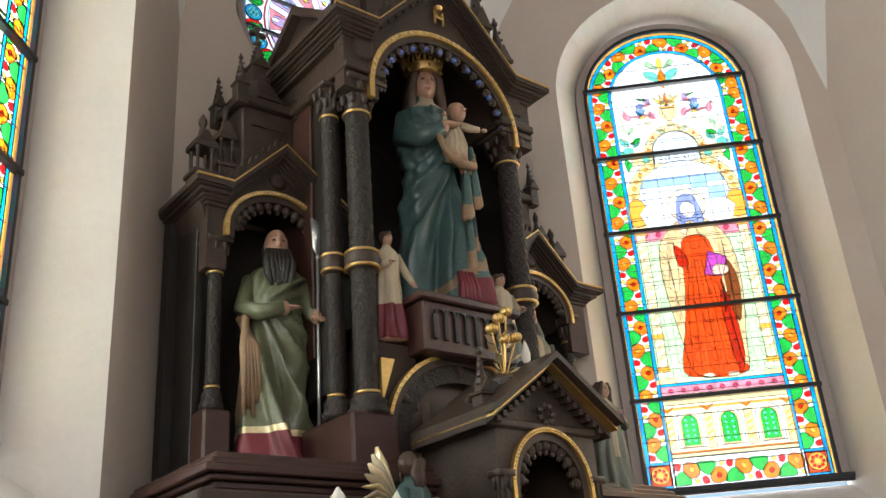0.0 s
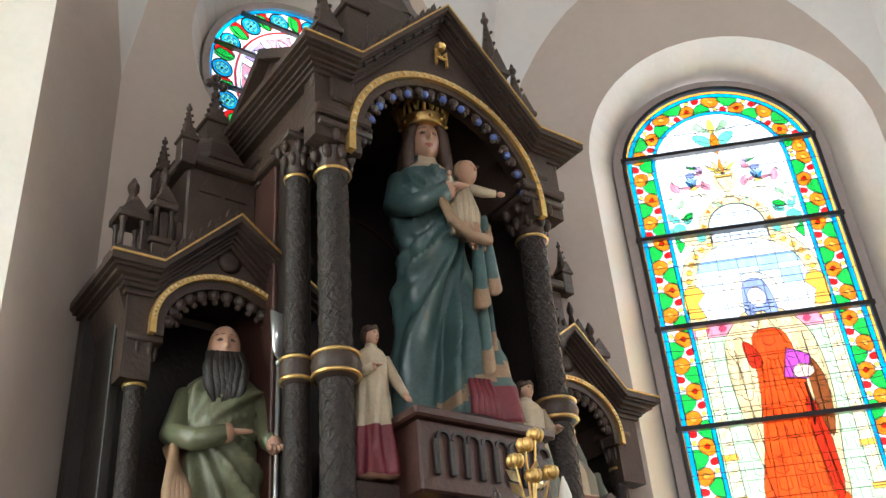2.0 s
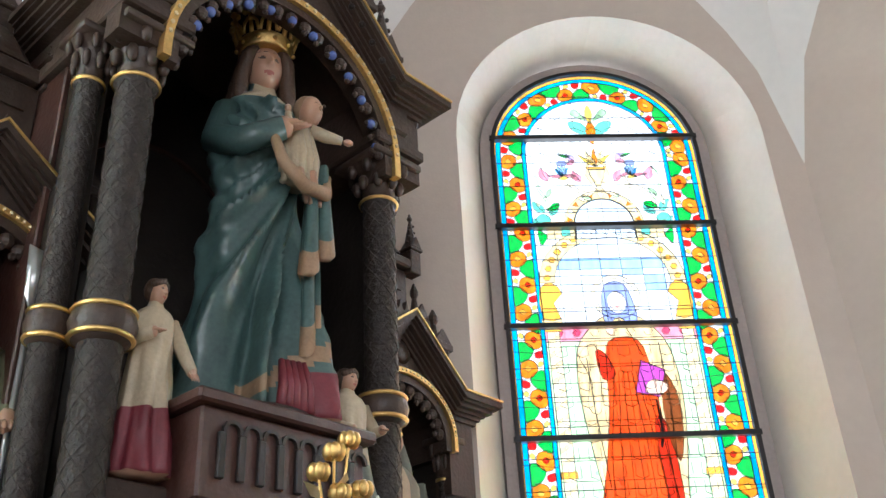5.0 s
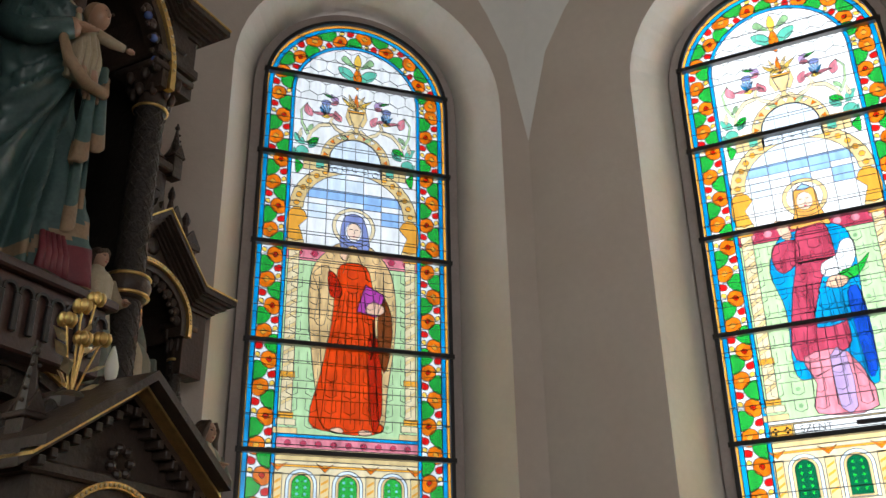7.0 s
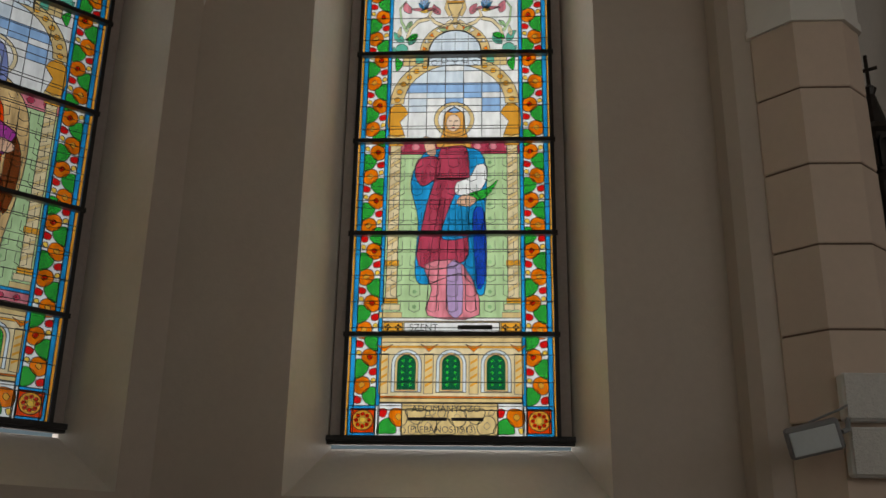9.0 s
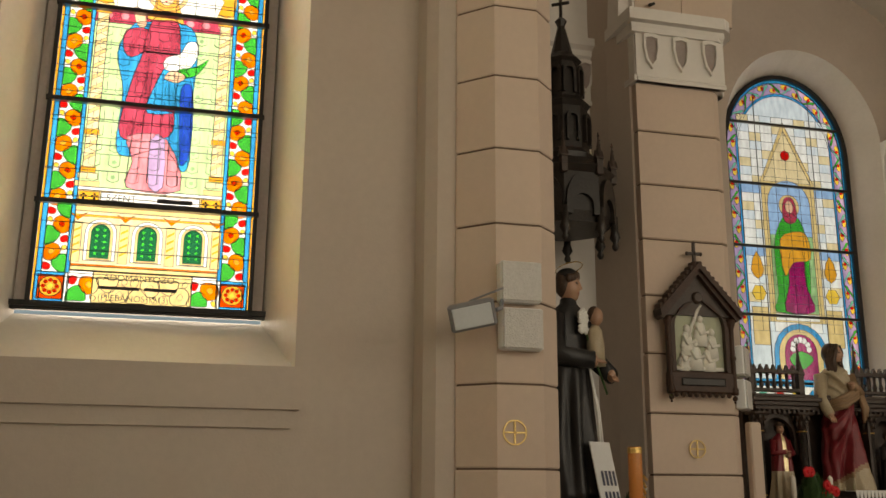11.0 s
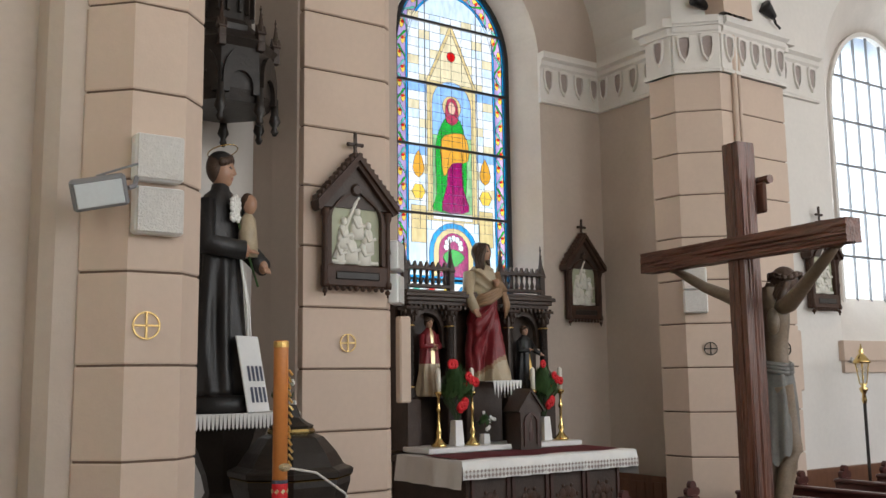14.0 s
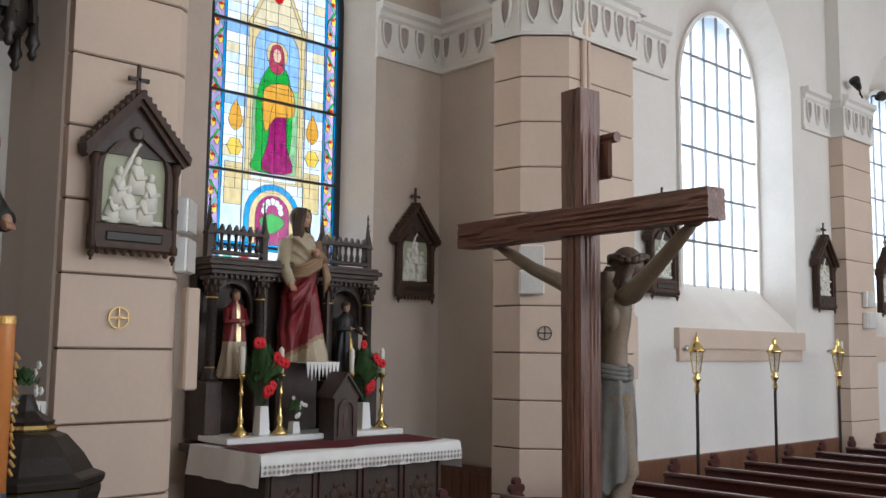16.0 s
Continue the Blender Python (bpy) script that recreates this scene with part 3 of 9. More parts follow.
    arci = [(-ri * math.cos(math.pi * k / n), 2.54 + ri * math.sin(math.pi * k / n)) for k in range(n + 1)]
    ct.put("stone", arc + arci[::-1], 0.005)
    for k in range(11):
        a = math.pi * (k + 0.5) / 11
        d = Vector((-math.cos(a), math.sin(a)))
        t = Vector((d.y, -d.x)) * 0.017
        ct.put("white" if k % 2 else "orange", [tuple(Vector((0, 2.54)) + d * 0.21 - t), tuple(Vector((0, 2.54)) + d * 0.21 + t), tuple(Vector((0, 2.54)) + d * 0.178)], 0.002)
    for g in (-1, 1):
        ct.put("stone", rect(min(g * 0.165, g * 0.33), 2.44, max(g * 0.165, g * 0.33), 2.54), 0.005)
        ct.put("teal", rect(min(g * 0.2, g * 0.25), 2.46, max(g * 0.2, g * 0.25), 2.52), 0.003)
        ct.put("amber", rect(min(g * 0.17, g * 0.35), 2.54, max(g * 0.17, g * 0.35), 2.555), 0.003)
    # scrolling plants, blossoms and a gilt vase over it

    def ribbon(col, pts, w):
        pts = [Vector(p) for p in pts]
        line = [p for i in range(len(pts) - 1) for p in (pts[i], pts[i].lerp(pts[i + 1], 0.5))] + [pts[-1]]
        left, right = [], []
        for i, p in enumerate(line):
            d = (line[min(i + 1, len(line) - 1)] - line[max(i - 1, 0)]).normalized()
            q = Vector((-d.y, d.x)) * w * (1 - 0.75 * i / len(line))
            left.append(tuple(p + q))
            right.append(tuple(p - q))
        ct.put(col, left + right[::-1], 0.003)

    def leaf(col, u, v, a, l, w):
        c, q = Vector((math.cos(a), math.sin(a))), Vector((-math.sin(a), math.cos(a)))
        o = Vector((u, v))
        ct.put(col, [tuple(o), tuple(o + c * l * 0.35 + q * w), tuple(o + c * l * 0.75 + q * w * 0.8), tuple(o + c * l), tuple(o + c * l * 0.7 - q * w * 0.3), tuple(o + c * l * 0.35 - q * w * 0.7)], 0.003, 3)
        ct.line([tuple(o), tuple(o + c * l * 0.5 + q * w * 0.15), tuple(o + c * l * 0.9)], 0.0025)
    for g in (-1, 1):
        m = lambda u, v: (g * u, v)
        turn_ = lambda a: a if g > 0 else math.pi - a
        ribbon("cream", [m(0.02, 2.78), m(0.07, 2.74), m(0.13, 2.77), m(0.17, 2.82), m(0.15, 2.87), m(0.11, 2.85)], 0.016)
        ribbon("cream", [m(0.17, 2.80), m(0.24, 2.78), m(0.29, 2.72), m(0.31, 2.65), m(0.28, 2.61), m(0.25, 2.64)], 0.015)
        ribbon("stone", [m(0.03, 2.82), m(0.06, 2.88), m(0.05, 2.95), m(0.015, 2.99)], 0.016)
        ribbon("pale", [m(0.31, 2.7), m(0.35, 2.78), m(0.36, 2.88), m(0.32, 2.94)], 0.01)
        for col, u, v, a, l, w in (("teal", 0.30, 2.60, 2.3, 0.09, 0.028), ("teal", 0.33, 2.62, 0.9, 0.10, 0.03), ("green", 0.24, 2.68, -0.5, 0.09, 0.026), ("teal", 0.36, 2.50, 1.2, 0.09, 0.026), ("pink", 0.1, 2.83, 1.1, 0.09, 0.03), ("pink", 0.29, 2.84, 1.2, 0.10, 0.032), ("pink", 0.13, 2.87, 0.2, 0.07, 0.014),
                                    ("pink", 0.2, 2.87, 0.1, 0.09, 0.014), ("mauve", 0.12, 2.98, 0.8, 0.075, 0.026), ("pink", 0.12, 2.98, -0.3, 0.06, 0.02), ("green", 0.15, 3.01, 0.3, 0.07, 0.012), ("cyan", 0.2, 2.87, 2.1, 0.07, 0.012), ("skyb", 0.2, 2.87, 1.85, 0.085, 0.014), ("skyb", 0.2, 2.87, 1.57, 0.085, 0.017), ("skyb", 0.2, 2.87, 1.25, 0.085, 0.014),
                                    ("cyan", 0.2, 2.87, 0.95, 0.07, 0.012), ("yellow", 0.17, 2.86, 0.0, 0.06, 0.016), ("palemid", 0.28, 2.78, -0.9, 0.07, 0.018), ("pale", 0.05, 2.7, 0.5, 0.07, 0.015), ("cream", 0.36, 2.66, 1.7, 0.08, 0.016)):
            leaf(col, *m(u, v), turn_(a), l, w)
        ct.put("slate", disc(m(0.2, 2.965), 0.032, 12, 0.02), 0.003)
    ct.put("stone", [(-0.05, 2.92), (0.05, 2.92), (0.03, 2.84), (0.012, 2.79), (0.03, 2.76), (-0.03, 2.76), (-0.012, 2.79), (-0.03, 2.84)], 0.004)
    ct.put("amber", [(-0.06, 2.935), (0.06, 2.935), (0.05, 2.915), (-0.05, 2.915)], 0.003)
    for k in range(5):
        leaf(("yellow", "stone", "orange", "stone", "yellow")[k], 0, 2.94, 1.571 + (k - 2) * 0.42, 0.13, 0.017)
    # pale cells and the plant in the head
    hexr = 0.062
    for r in range(8):
        for k in range(9):
            c = (-0.42 + 0.107 * k + (0.053 if r % 2 else 0), 2.98 + 0.093 * r)
            if c[1] < SP_TOP - abs(c[0]) * 0.5:
                ct.line([(c[0] + hexr * math.cos(math.pi / 6 + a * math.pi / 3), c[1] + hexr * math.sin(math.pi / 6 + a * math.pi / 3)) for a in range(4)], 0.0035)
    for col, pts in (("teal", [(0, 3.16), (-0.1, 3.2), (-0.13, 3.27), (-0.05, 3.26)]), ("teal", [(0, 3.16), (0.1, 3.2), (0.13, 3.27), (0.05, 3.26)]), ("orange", [(0, 3.1), (-0.03, 3.2), (0, 3.28), (0.03, 3.2)]), ("yellow", [(0, 3.26), (-0.025, 3.33), (0, 3.4), (0.025, 3.33)]), ("palemid", [(-0.02, 3.28), (-0.11, 3.33), (-0.08, 3.37)]), ("palemid", [(0.02, 3.28), (0.11, 3.33), (0.08, 3.37)])):
        ct.put(col, pts, 0.004, 3)
    if kind == "habit":
        ct.put("cream", disc((0, 2.065), 0.135, 22), 0.005)
        ct.put("white", disc((0, 2.065), 0.112, 22), 0.003)
        ct.put("cape", [(-0.07, 1.95), (0.08, 1.95), (0.17, 1.88), (0.24, 1.76), (0.27, 1.55), (0.26, 1.3), (0.22, 1.0), (0.2, 0.78), (0.12, 0.76), (-0.14, 0.76), (-0.2, 1.0), (-0.24, 1.3), (-0.26, 1.55), (-0.24, 1.76), (-0.16, 1.88)], 0.006, 3)
        ct.put("vermilion", [(-0.07, 1.80), (0.08, 1.80), (0.13, 1.6), (0.15, 1.2), (0.16, 0.86), (0.2, 0.78), (0.1, 0.735), (-0.1, 0.745), (-0.23, 0.80), (-0.17, 1.1), (-0.12, 1.4), (-0.1, 1.66)], 0.005, 3)
        ct.line([(0.0, 1.93), (-0.04, 1.83), (-0.06, 1.74)], 0.005)
        ct.line([(0.0, 1.93), (0.05, 1.83), (0.1, 1.7)], 0.005)
        ct.put("amber", disc((0.0, 1.90), 0.016, 8), 0.003)
        ct.put("rust", [(0.1, 1.32), (0.17, 1.3), (0.19, 0.95), (0.17, 0.8), (0.13, 0.79)], 0.004, 3)
        ct.put("brown", [(0.17, 1.62), (0.24, 1.5), (0.24, 1.28), (0.2, 1.12), (0.16, 1.3)], 0.004, 3)
        ct.put("cape", [(-0.24, 1.72), (-0.15, 1.78), (-0.14, 1.62), (-0.16, 1.4), (-0.22, 1.42), (-0.20, 1.6)], 0.004, 3)
        ct.put("rust", [(-0.15, 1.74), (-0.1, 1.72), (-0.06, 1.6), (-0.13, 1.58)], 0.004, 3)
        ct.line([(-0.2, 1.7), (-0.19, 1.4), (-0.16, 1.0)], 0.006)
        ct.line([(0.19, 1.78), (0.2, 1.5), (0.19, 1.2)], 0.006)
        for k in range(7):
            u = -0.13 + 0.045 * k
            ct.line([(u * 0.5, 1.62), (u, 1.2), (u * 1.25, 0.8)], 0.005)
        ct.put("purple", [(0.03, 1.5), (0.15, 1.47), (0.2, 1.62), (0.08, 1.68)], 0.006)
        ct.put("skin", [(0.08, 1.5), (0.17, 1.49), (0.2, 1.54), (0.12, 1.57)], 0.004, 3)
        ct.put("skin", [(-0.08, 1.86), (-0.05, 1.93), (-0.03, 1.9), (-0.05, 1.83)], 0.004, 3)
        ct.line([(0.13, 1.45), (0.135, 1.3), (0.12, 1.2)], 0.012)
        ct.put("slate", [(0, 2.16), (-0.065, 2.12), (-0.085, 1.96), (-0.06, 1.9), (0, 1.94), (0.07, 1.88), (0.10, 1.95), (0.065, 2.12)], 0.005, 3)
        ct.put("white", disc((0, 2.03), 0.052, 14, 0.068), 0.004)
        ct.put("flesh", disc((0, 2.035), 0.043, 14, 0.058), 0.003)
        for s in (-1, 1):
            ct.line([(s * 0.027, 2.05), (s * 0.009, 2.05)], 0.005)
        ct.line([(0.003, 2.045), (0.005, 2.022), (-0.003, 2.02)], 0.003)
        ct.put("rose", [(-0.013, 2.003), (0.0, 2.008), (0.013, 2.003), (0.0, 1.996)], 0.0)
        ct.put("skin", disc((-0.07, 0.755), 0.04, 10, 0.018), 0.004)
        ct.put("skin", disc((0.09, 0.75), 0.04, 10, 0.018), 0.004)
    else:
        ct.put("stone", disc((0.0, 2.045), 0.125, 22), 0.005)
        ct.put("white", disc((0.0, 2.045), 0.1, 22), 0.003)
        ct.put("cyan", [(-0.12, 1.83), (0.12, 1.84), (0.2, 1.7), (0.19, 1.3), (0.2, 0.95), (0.16, 0.86), (0.05, 1.0), (-0.15, 0.93), (-0.22, 1.0), (-0.21, 1.35), (-0.26, 1.6), (-0.2, 1.78)], 0.005, 4)
        ct.put("rose", [(-0.07, 1.86), (0.07, 1.86), (0.1, 1.6), (0.09, 1.3), (0.07, 1.08), (-0.2, 1.05), (-0.17, 1.4), (-0.12, 1.6)], 0.005, 4)
        ct.put("pink", [(-0.16, 1.06), (0.06, 1.06), (0.16, 0.74), (-0.14, 0.735), (-0.12, 0.9)], 0.005, 3)
        ct.put("mauve", [(-0.03, 1.05), (0.05, 1.06), (0.06, 0.75), (-0.02, 0.75)], 0.004, 2)
        ct.put("rose", [(-0.22, 1.76), (-0.1, 1.78), (-0.09, 1.66), (-0.18, 1.58), (-0.23, 1.64)], 0.005, 3)
        ct.put("cyan", [(0.04, 1.56), (0.16, 1.5), (0.17, 1.28), (-0.06, 1.22), (-0.04, 1.38)], 0.005, 3)
        ct.put("blue", [(0.12, 1.4), (0.19, 1.4), (0.2, 1.0), (0.15, 0.9), (0.13, 1.1)], 0.004, 3)
        for k in range(6):
            u = -0.13 + 0.05 * k
            ct.line([(u * 0.6, 1.5), (u, 1.15), (u * 1.15, 0.77)], 0.0045)
        ct.line([(-0.1, 1.63), (0.08, 1.63)], 0.014)
        ct.put("white", [(0.02, 1.52), (0.14, 1.53), (0.2, 1.62), (0.2, 1.72), (0.14, 1.72), (0.1, 1.64), (0.02, 1.6)], 0.005, 3)
        ct.put("green", [(0.08, 1.47), (0.2, 1.5), (0.27, 1.62), (0.2, 1.56), (0.1, 1.53)], 0.004, 3)
        ct.put("skin", [(0.02, 1.46), (0.1, 1.44), (0.14, 1.49), (0.06, 1.52)], 0.004, 3)
        ct.put("skin", [(-0.16, 1.8), (-0.19, 1.92), (-0.13, 1.9), (-0.11, 1.8)], 0.004, 3)
        ct.put("hair", [(0, 2.13), (-0.06, 2.08), (-0.07, 1.95), (-0.11, 1.86), (-0.05, 1.85), (0.05, 1.86), (0.11, 1.84), (0.07, 1.97), (0.06, 2.08)], 0.005, 3)
        ct.put("flesh", disc((-0.005, 2.02), 0.044, 14, 0.06), 0.003)
        for s in (-1, 1):
            ct.line([(s * 0.027 - 0.005, 2.035), (s * 0.009 - 0.005, 2.035)], 0.005)
        ct.line([(-0.002, 2.03), (0.0, 2.007), (-0.008, 2.005)], 0.003)
        ct.put("rose", [(-0.018, 1.988), (-0.005, 1.993), (0.008, 1.988), (-0.005, 1.981)], 0.0)
        ct.put("skyb", [(-0.04, 2.1), (0, 2.14), (0.04, 2.1), (0, 2.09)], 0.003)
    for k in range(8):
        v = 0.8 + 0.155 * k
        ct.line([(-GH, v + 0.02), (-fh, v)], 0.004)
        ct.line([(GH, v + 0.02), (fh, v)], 0.004)
    return ct


SP_TOP = 3.03 + 0.42
BARS = (0.61, 1.25, 1.88, 2.51, 3.13)


def leaded_window(name, wall_place, centre, ct, label, bars=BARS, half=GH, sill=SILL, spring=SPRING, depth=0.42, bar_h=0.028, fine=True):
    """A round-headed leaded window in its frame, parts: frame, sill, cross bars, glass panels, cames."""
    win = root(name, Matrix.Identity(4), label, "window", kind="structure")

    def place(u, v, d):
        return wall_place(centre + u * 1.04, sill + v, d)
    h = spring - sill
    bm = B()
    band(bm, arch_loop(half - 0.004, 0.0, h), arch_loop(half + 0.07, 0.0, h), depth - 0.03, depth + 0.05, place)
    part("window_frame", bm, STONE, win, "dark brown stone frame")
    bm = B()
    band(bm, arch_loop(half - 0.012, 0.012, h), arch_loop(half + 0.012, 0.0, h), depth - 0.045, depth - 0.02, place)
    part("iron_frame", bm, IRON, win)
    bm = B()
    for a, b, z0, z1 in ((-0.01, 0.045, -0.02, 0.012), (-0.02, 0.03, -0.04, -0.0205)):
        p = [place(u, z, depth - d) for u in (-half - 0.09, half + 0.09) for z in (z0, z1) for d in (a, b)]
        add(bm, p, [(0, 1, 3, 2), (4, 6, 7, 5), (0, 4, 5, 1), (2, 3, 7, 6), (0, 2, 6, 4), (1, 5, 7, 3)])
    part("window_sill", bm, IRON, win, "dark metal sill bar")
    for v in bars:
        bm = B()
        w = half if v < h else math.sqrt(max(0.01, half * half - (v - h) ** 2))
        p = [place(u, v + z, depth + d) for u in (-w - 0.02, w + 0.02) for z in (-bar_h / 2, bar_h / 2) for d in (-0.05, -0.012)]
        add(bm, p, [(0, 1, 3, 2), (4, 6, 7, 5), (0, 4, 5, 1), (2, 3, 7, 6), (0, 2, 6, 4), (1, 5, 7, 3)])
        part("cross_bar", bm, IRON, win)
    if fine:
        for k in range(1, 22):
            v = k * 0.165
            if v > h + half * 0.85:
                break
            w = half if v < h else math.sqrt(max(0.01, half * half - (v - h) ** 2))
            ct.line([(-w, v), (w, v)], 0.006)
    ct.build(win, place, depth, bars, [(u * 0.999, v) for u, v in arch_loop(half, 0.001, h)])
    return win, place


# ---- apse walls ----
P = [(-1.5, 1.30), (1.60, 4.40), (3.96, 4.40), (5.75, 2.61), (5.75, -0.52)]
FACE = arch_loop(0.87, 2.33, 5.58)
GLASSLOOP = arch_loop(0.695, 2.64, SPRING)
OUTLOOP = arch_loop(0.73, 2.60, SPRING)
S2 = math.sqrt(2)
len_t = (Vector(P[3]) - Vector(P[2])).length
t_c = (Vector((5.00, 3.36)) - Vector(P[2])).length          # middle of the window in the slanting wall
left_len = (Vector(P[1]) - Vector(P[0])).length
wall_t, place_t = wall_piece("wall_north_east", P[2], P[3], 0, TOP, [(t_c, FACE, GLASSLOOP, OUTLOOP, 0.44)], "beige plastered slanting apse wall with an arched window")
wall_a, place_a = wall_piece("wall_east", P[3], P[4], 0, TOP, [(P[3][1] - 1.03, FACE, GLASSLOOP, OUTLOOP, 0.44)], "beige plastered side wall of the apse with an arched window")
wall_l, place_l = wall_piece("wall_north_west", P[0], P[1], 0, TOP, [(left_len - t_c + 0.0 - (len_t - len_t), FACE, GLASSLOOP, OUTLOOP, 0.44)], "beige plastered slanting apse wall with an arched window")
RC = (2.77 - P[1][0], 5.86)


def circle_loop(r, c, n=40):
    return [(c[0] + r * math.cos(2 * math.pi * k / n), c[1] + r * math.sin(2 * math.pi * k / n)) for k in range(n)]


rose_open = (RC[0], circle_loop(0.84, (0, 5.85)), circle_loop(0.675, (0, 5.86)), circle_loop(0.69, (0, 5.86)), 0.26)
wall_c, place_c = wall_piece("wall_north", P[1], P[2], 0, TOP, [rose_open], "beige plastered end wall of the apse with a round window")

leaded_window("window_1", place_t, t_c, saint_window("habit"), "tall arched stained glass window with a figure in orange-red robe")
w2, place_w2 = leaded_window("window_2", place_a, P[3][1] - 1.03, saint_window("lamb"), "tall arched stained glass window with a figure in blue and rose robes")
plain = Cartoon()
border_ground(plain, GH, 3.03, 3.63)
for r in range(20):
    for k in range(5):
        plain.put(("white", "cream", "skyl", "white", "pale")[(r * 2 + k) % 5], rect(-0.4 + 0.16 * k, 0.21 + 0.16 * r, -0.24 + 0.16 * k, 0.37 + 0.16 * r), 0.005)
leaded_window("window_3", place_l, left_len - t_c, plain, "tall arched stained glass window with a leafy border")

# letters on the window of the figure with the lamb
def lettering(text, u, v, size, parent, place, depth):
    cu = bpy.data.curves.new("lettering", "FONT")
    cu.body, cu.size, cu.align_x, cu.extrude = text, size, "LEFT", 0.001
    cu.materials.append(LEAD)
    ob = new("lettering", cu)
    o, x, y = place(u, v, depth), place(u + 1, v, depth), place(u, v + 1, depth)
    ex, ey = (x - o).normalized(), (y - o).normalized()
    m = Matrix((ex, ey, ex.cross(ey))).transposed().to_4x4()
    ob.parent = parent
    ob.matrix_basis = Matrix.Translation(o) @ m
    return ob


def bars_for(words, u, v, h, parent, place, depth):
    for w in words:
        bm = B()
        add(bm, [place(u, v, depth), place(u + w, v, depth), place(u + w, v + h, depth), place(u, v + h, depth)], [(0, 1, 2, 3)])
        part("inscription_bar", bm, LEAD, parent)
        u += w + 0.025


lettering("SZENT", -0.245, 0.641, 0.058, w2, place_w2, 0.415)
bars_for([0.2], 0.035, 0.647, 0.028, w2, place_w2, 0.415)
lettering("ADOMÁNYOZÓ", -0.22, 0.155, 0.055, w2, place_w2, 0.415)
bars_for([0.22, 0.18], -0.24, 0.102, 0.02, w2, place_w2, 0.415)
lettering("PLEBÁNOS·1913·", -0.225, 0.035, 0.052, w2, place_w2, 0.415)

# round window
rose = Cartoon()
rose.put("cyan", circle_loop(0.94, (0, 0)), 0)
rose.put("white", circle_loop(0.90, (0, 0)), 0.006)
for k in range(16):
    a = 2 * math.pi * k / 16
    c = Vector((math.cos(a), math.sin(a)))
    t = Vector((-c.y, c.x))
    b = Vector((math.cos(a + 0.196), math.sin(a + 0.196)))
    tb = Vector((-b.y, b.x))
    rose.put("red", [b * 0.72 - tb * 0.03, b * 0.79 - tb * 0.07, b * 0.89 - tb * 0.06, b * 0.89 + tb * 0.02, b * 0.76 + tb * 0.03], 0.005, 2)
    rose.put("green", [b * 0.715 - tb * 0.01, b * 0.77 + tb * 0.06, b * 0.885 + tb * 0.05, b * 0.86 - tb * 0.03, b * 0.78 - tb * 0.035], 0.006, 3)
    rose.put("ink", disc(tuple(c * 0.805), 0.096, 18), 0)
    rose.put("cyan", disc(tuple(c * 0.805), 0.083, 18), 0.004)
    rose.put("teal", disc(tuple(c * 0.805), 0.06, 14), 0.004)
    for i in range(6):
        rose.put("cyan", disc(tuple(c * 0.805 + Vector((0.035 * math.cos(i * 1.047), 0.035 * math.sin(i * 1.047)))), 0.014, 6), 0.002)
    rose.put("ink", disc(tuple(c * 0.805), 0.014, 7), 0)
rose.put("red", circle_loop(0.70, (0, 0)), 0.006)
rose.put("skyl", circle_loop(0.685, (0, 0)), 0.006)
rose.put("white", circle_loop(0.65, (0, 0)), 0.006)
for k in range(12):
    a = 2 * math.pi * k / 12
    c = Vector((math.cos(a), math.sin(a)))
    t = Vector((-c.y, c.x))
    rose.put("mauve" if k % 2 else "pink", [c * 0.34 - t * 0.05, c * 0.63 - t * 0.13, c * 0.63 + t * 0.13, c * 0.34 + t * 0.05], 0.005)
    rose.put("skyb" if k % 2 else "mauve", [c * 0.42 - t * 0.03, c * 0.5 + t * 0.06, c * 0.61 + t * 0.03, c * 0.57 - t * 0.06], 0.004, 3)
    rose.put("yellow", disc(tuple(c * 0.45), 0.028, 8), 0.004)
    rose.put("white", [c * 0.52 - t * 0.02, c * 0.56 + t * 0.02, c * 0.62, c * 0.58 - t * 0.03], 0.003, 2)
rose.put("yellow", circle_loop(0.32, (0, 0)), 0.006)
rose.put("skyb", circle_loop(0.2, (0, 0)), 0.006)
rwin = root("window_4", Matrix.Identity(4), "round stained glass window with rings of flowers", "window", kind="structure")


def place_rose(u, v, d):
    return place_c(RC[0] + u * 0.70, 5.86 + v * 0.70, d)


bm = B()
band(bm, circle_loop(0.93, (0, 0)) + [circle_loop(0.93, (0, 0))[0]], circle_loop(0.99, (0, 0)) + [circle_loop(0.99, (0, 0))[0]], 0.2, 0.26, place_rose)
part("window_frame", bm, STONE, rwin)
for v in (-0.62, -0.2, 0.22, 0.64):
    bm = B()
    w = math.sqrt(0.93 ** 2 - v * v)
    p = [place_rose(u, v + z, 0.23 + d) for u in (-w, w) for z in (-0.012, 0.012) for d in (-0.04, -0.012)]
    add(bm, p, [(0, 1, 3, 2), (4, 6, 7, 5), (0, 4, 5, 1), (2, 3, 7, 6), (0, 2, 6, 4), (1, 5, 7, 3)])
    part("cross_bar", bm, IRON, rwin)
rose.build(rwin, place_rose, 0.23, (-0.62, -0.2, 0.22, 0.64), circle_loop(0.939, (0, 0)))

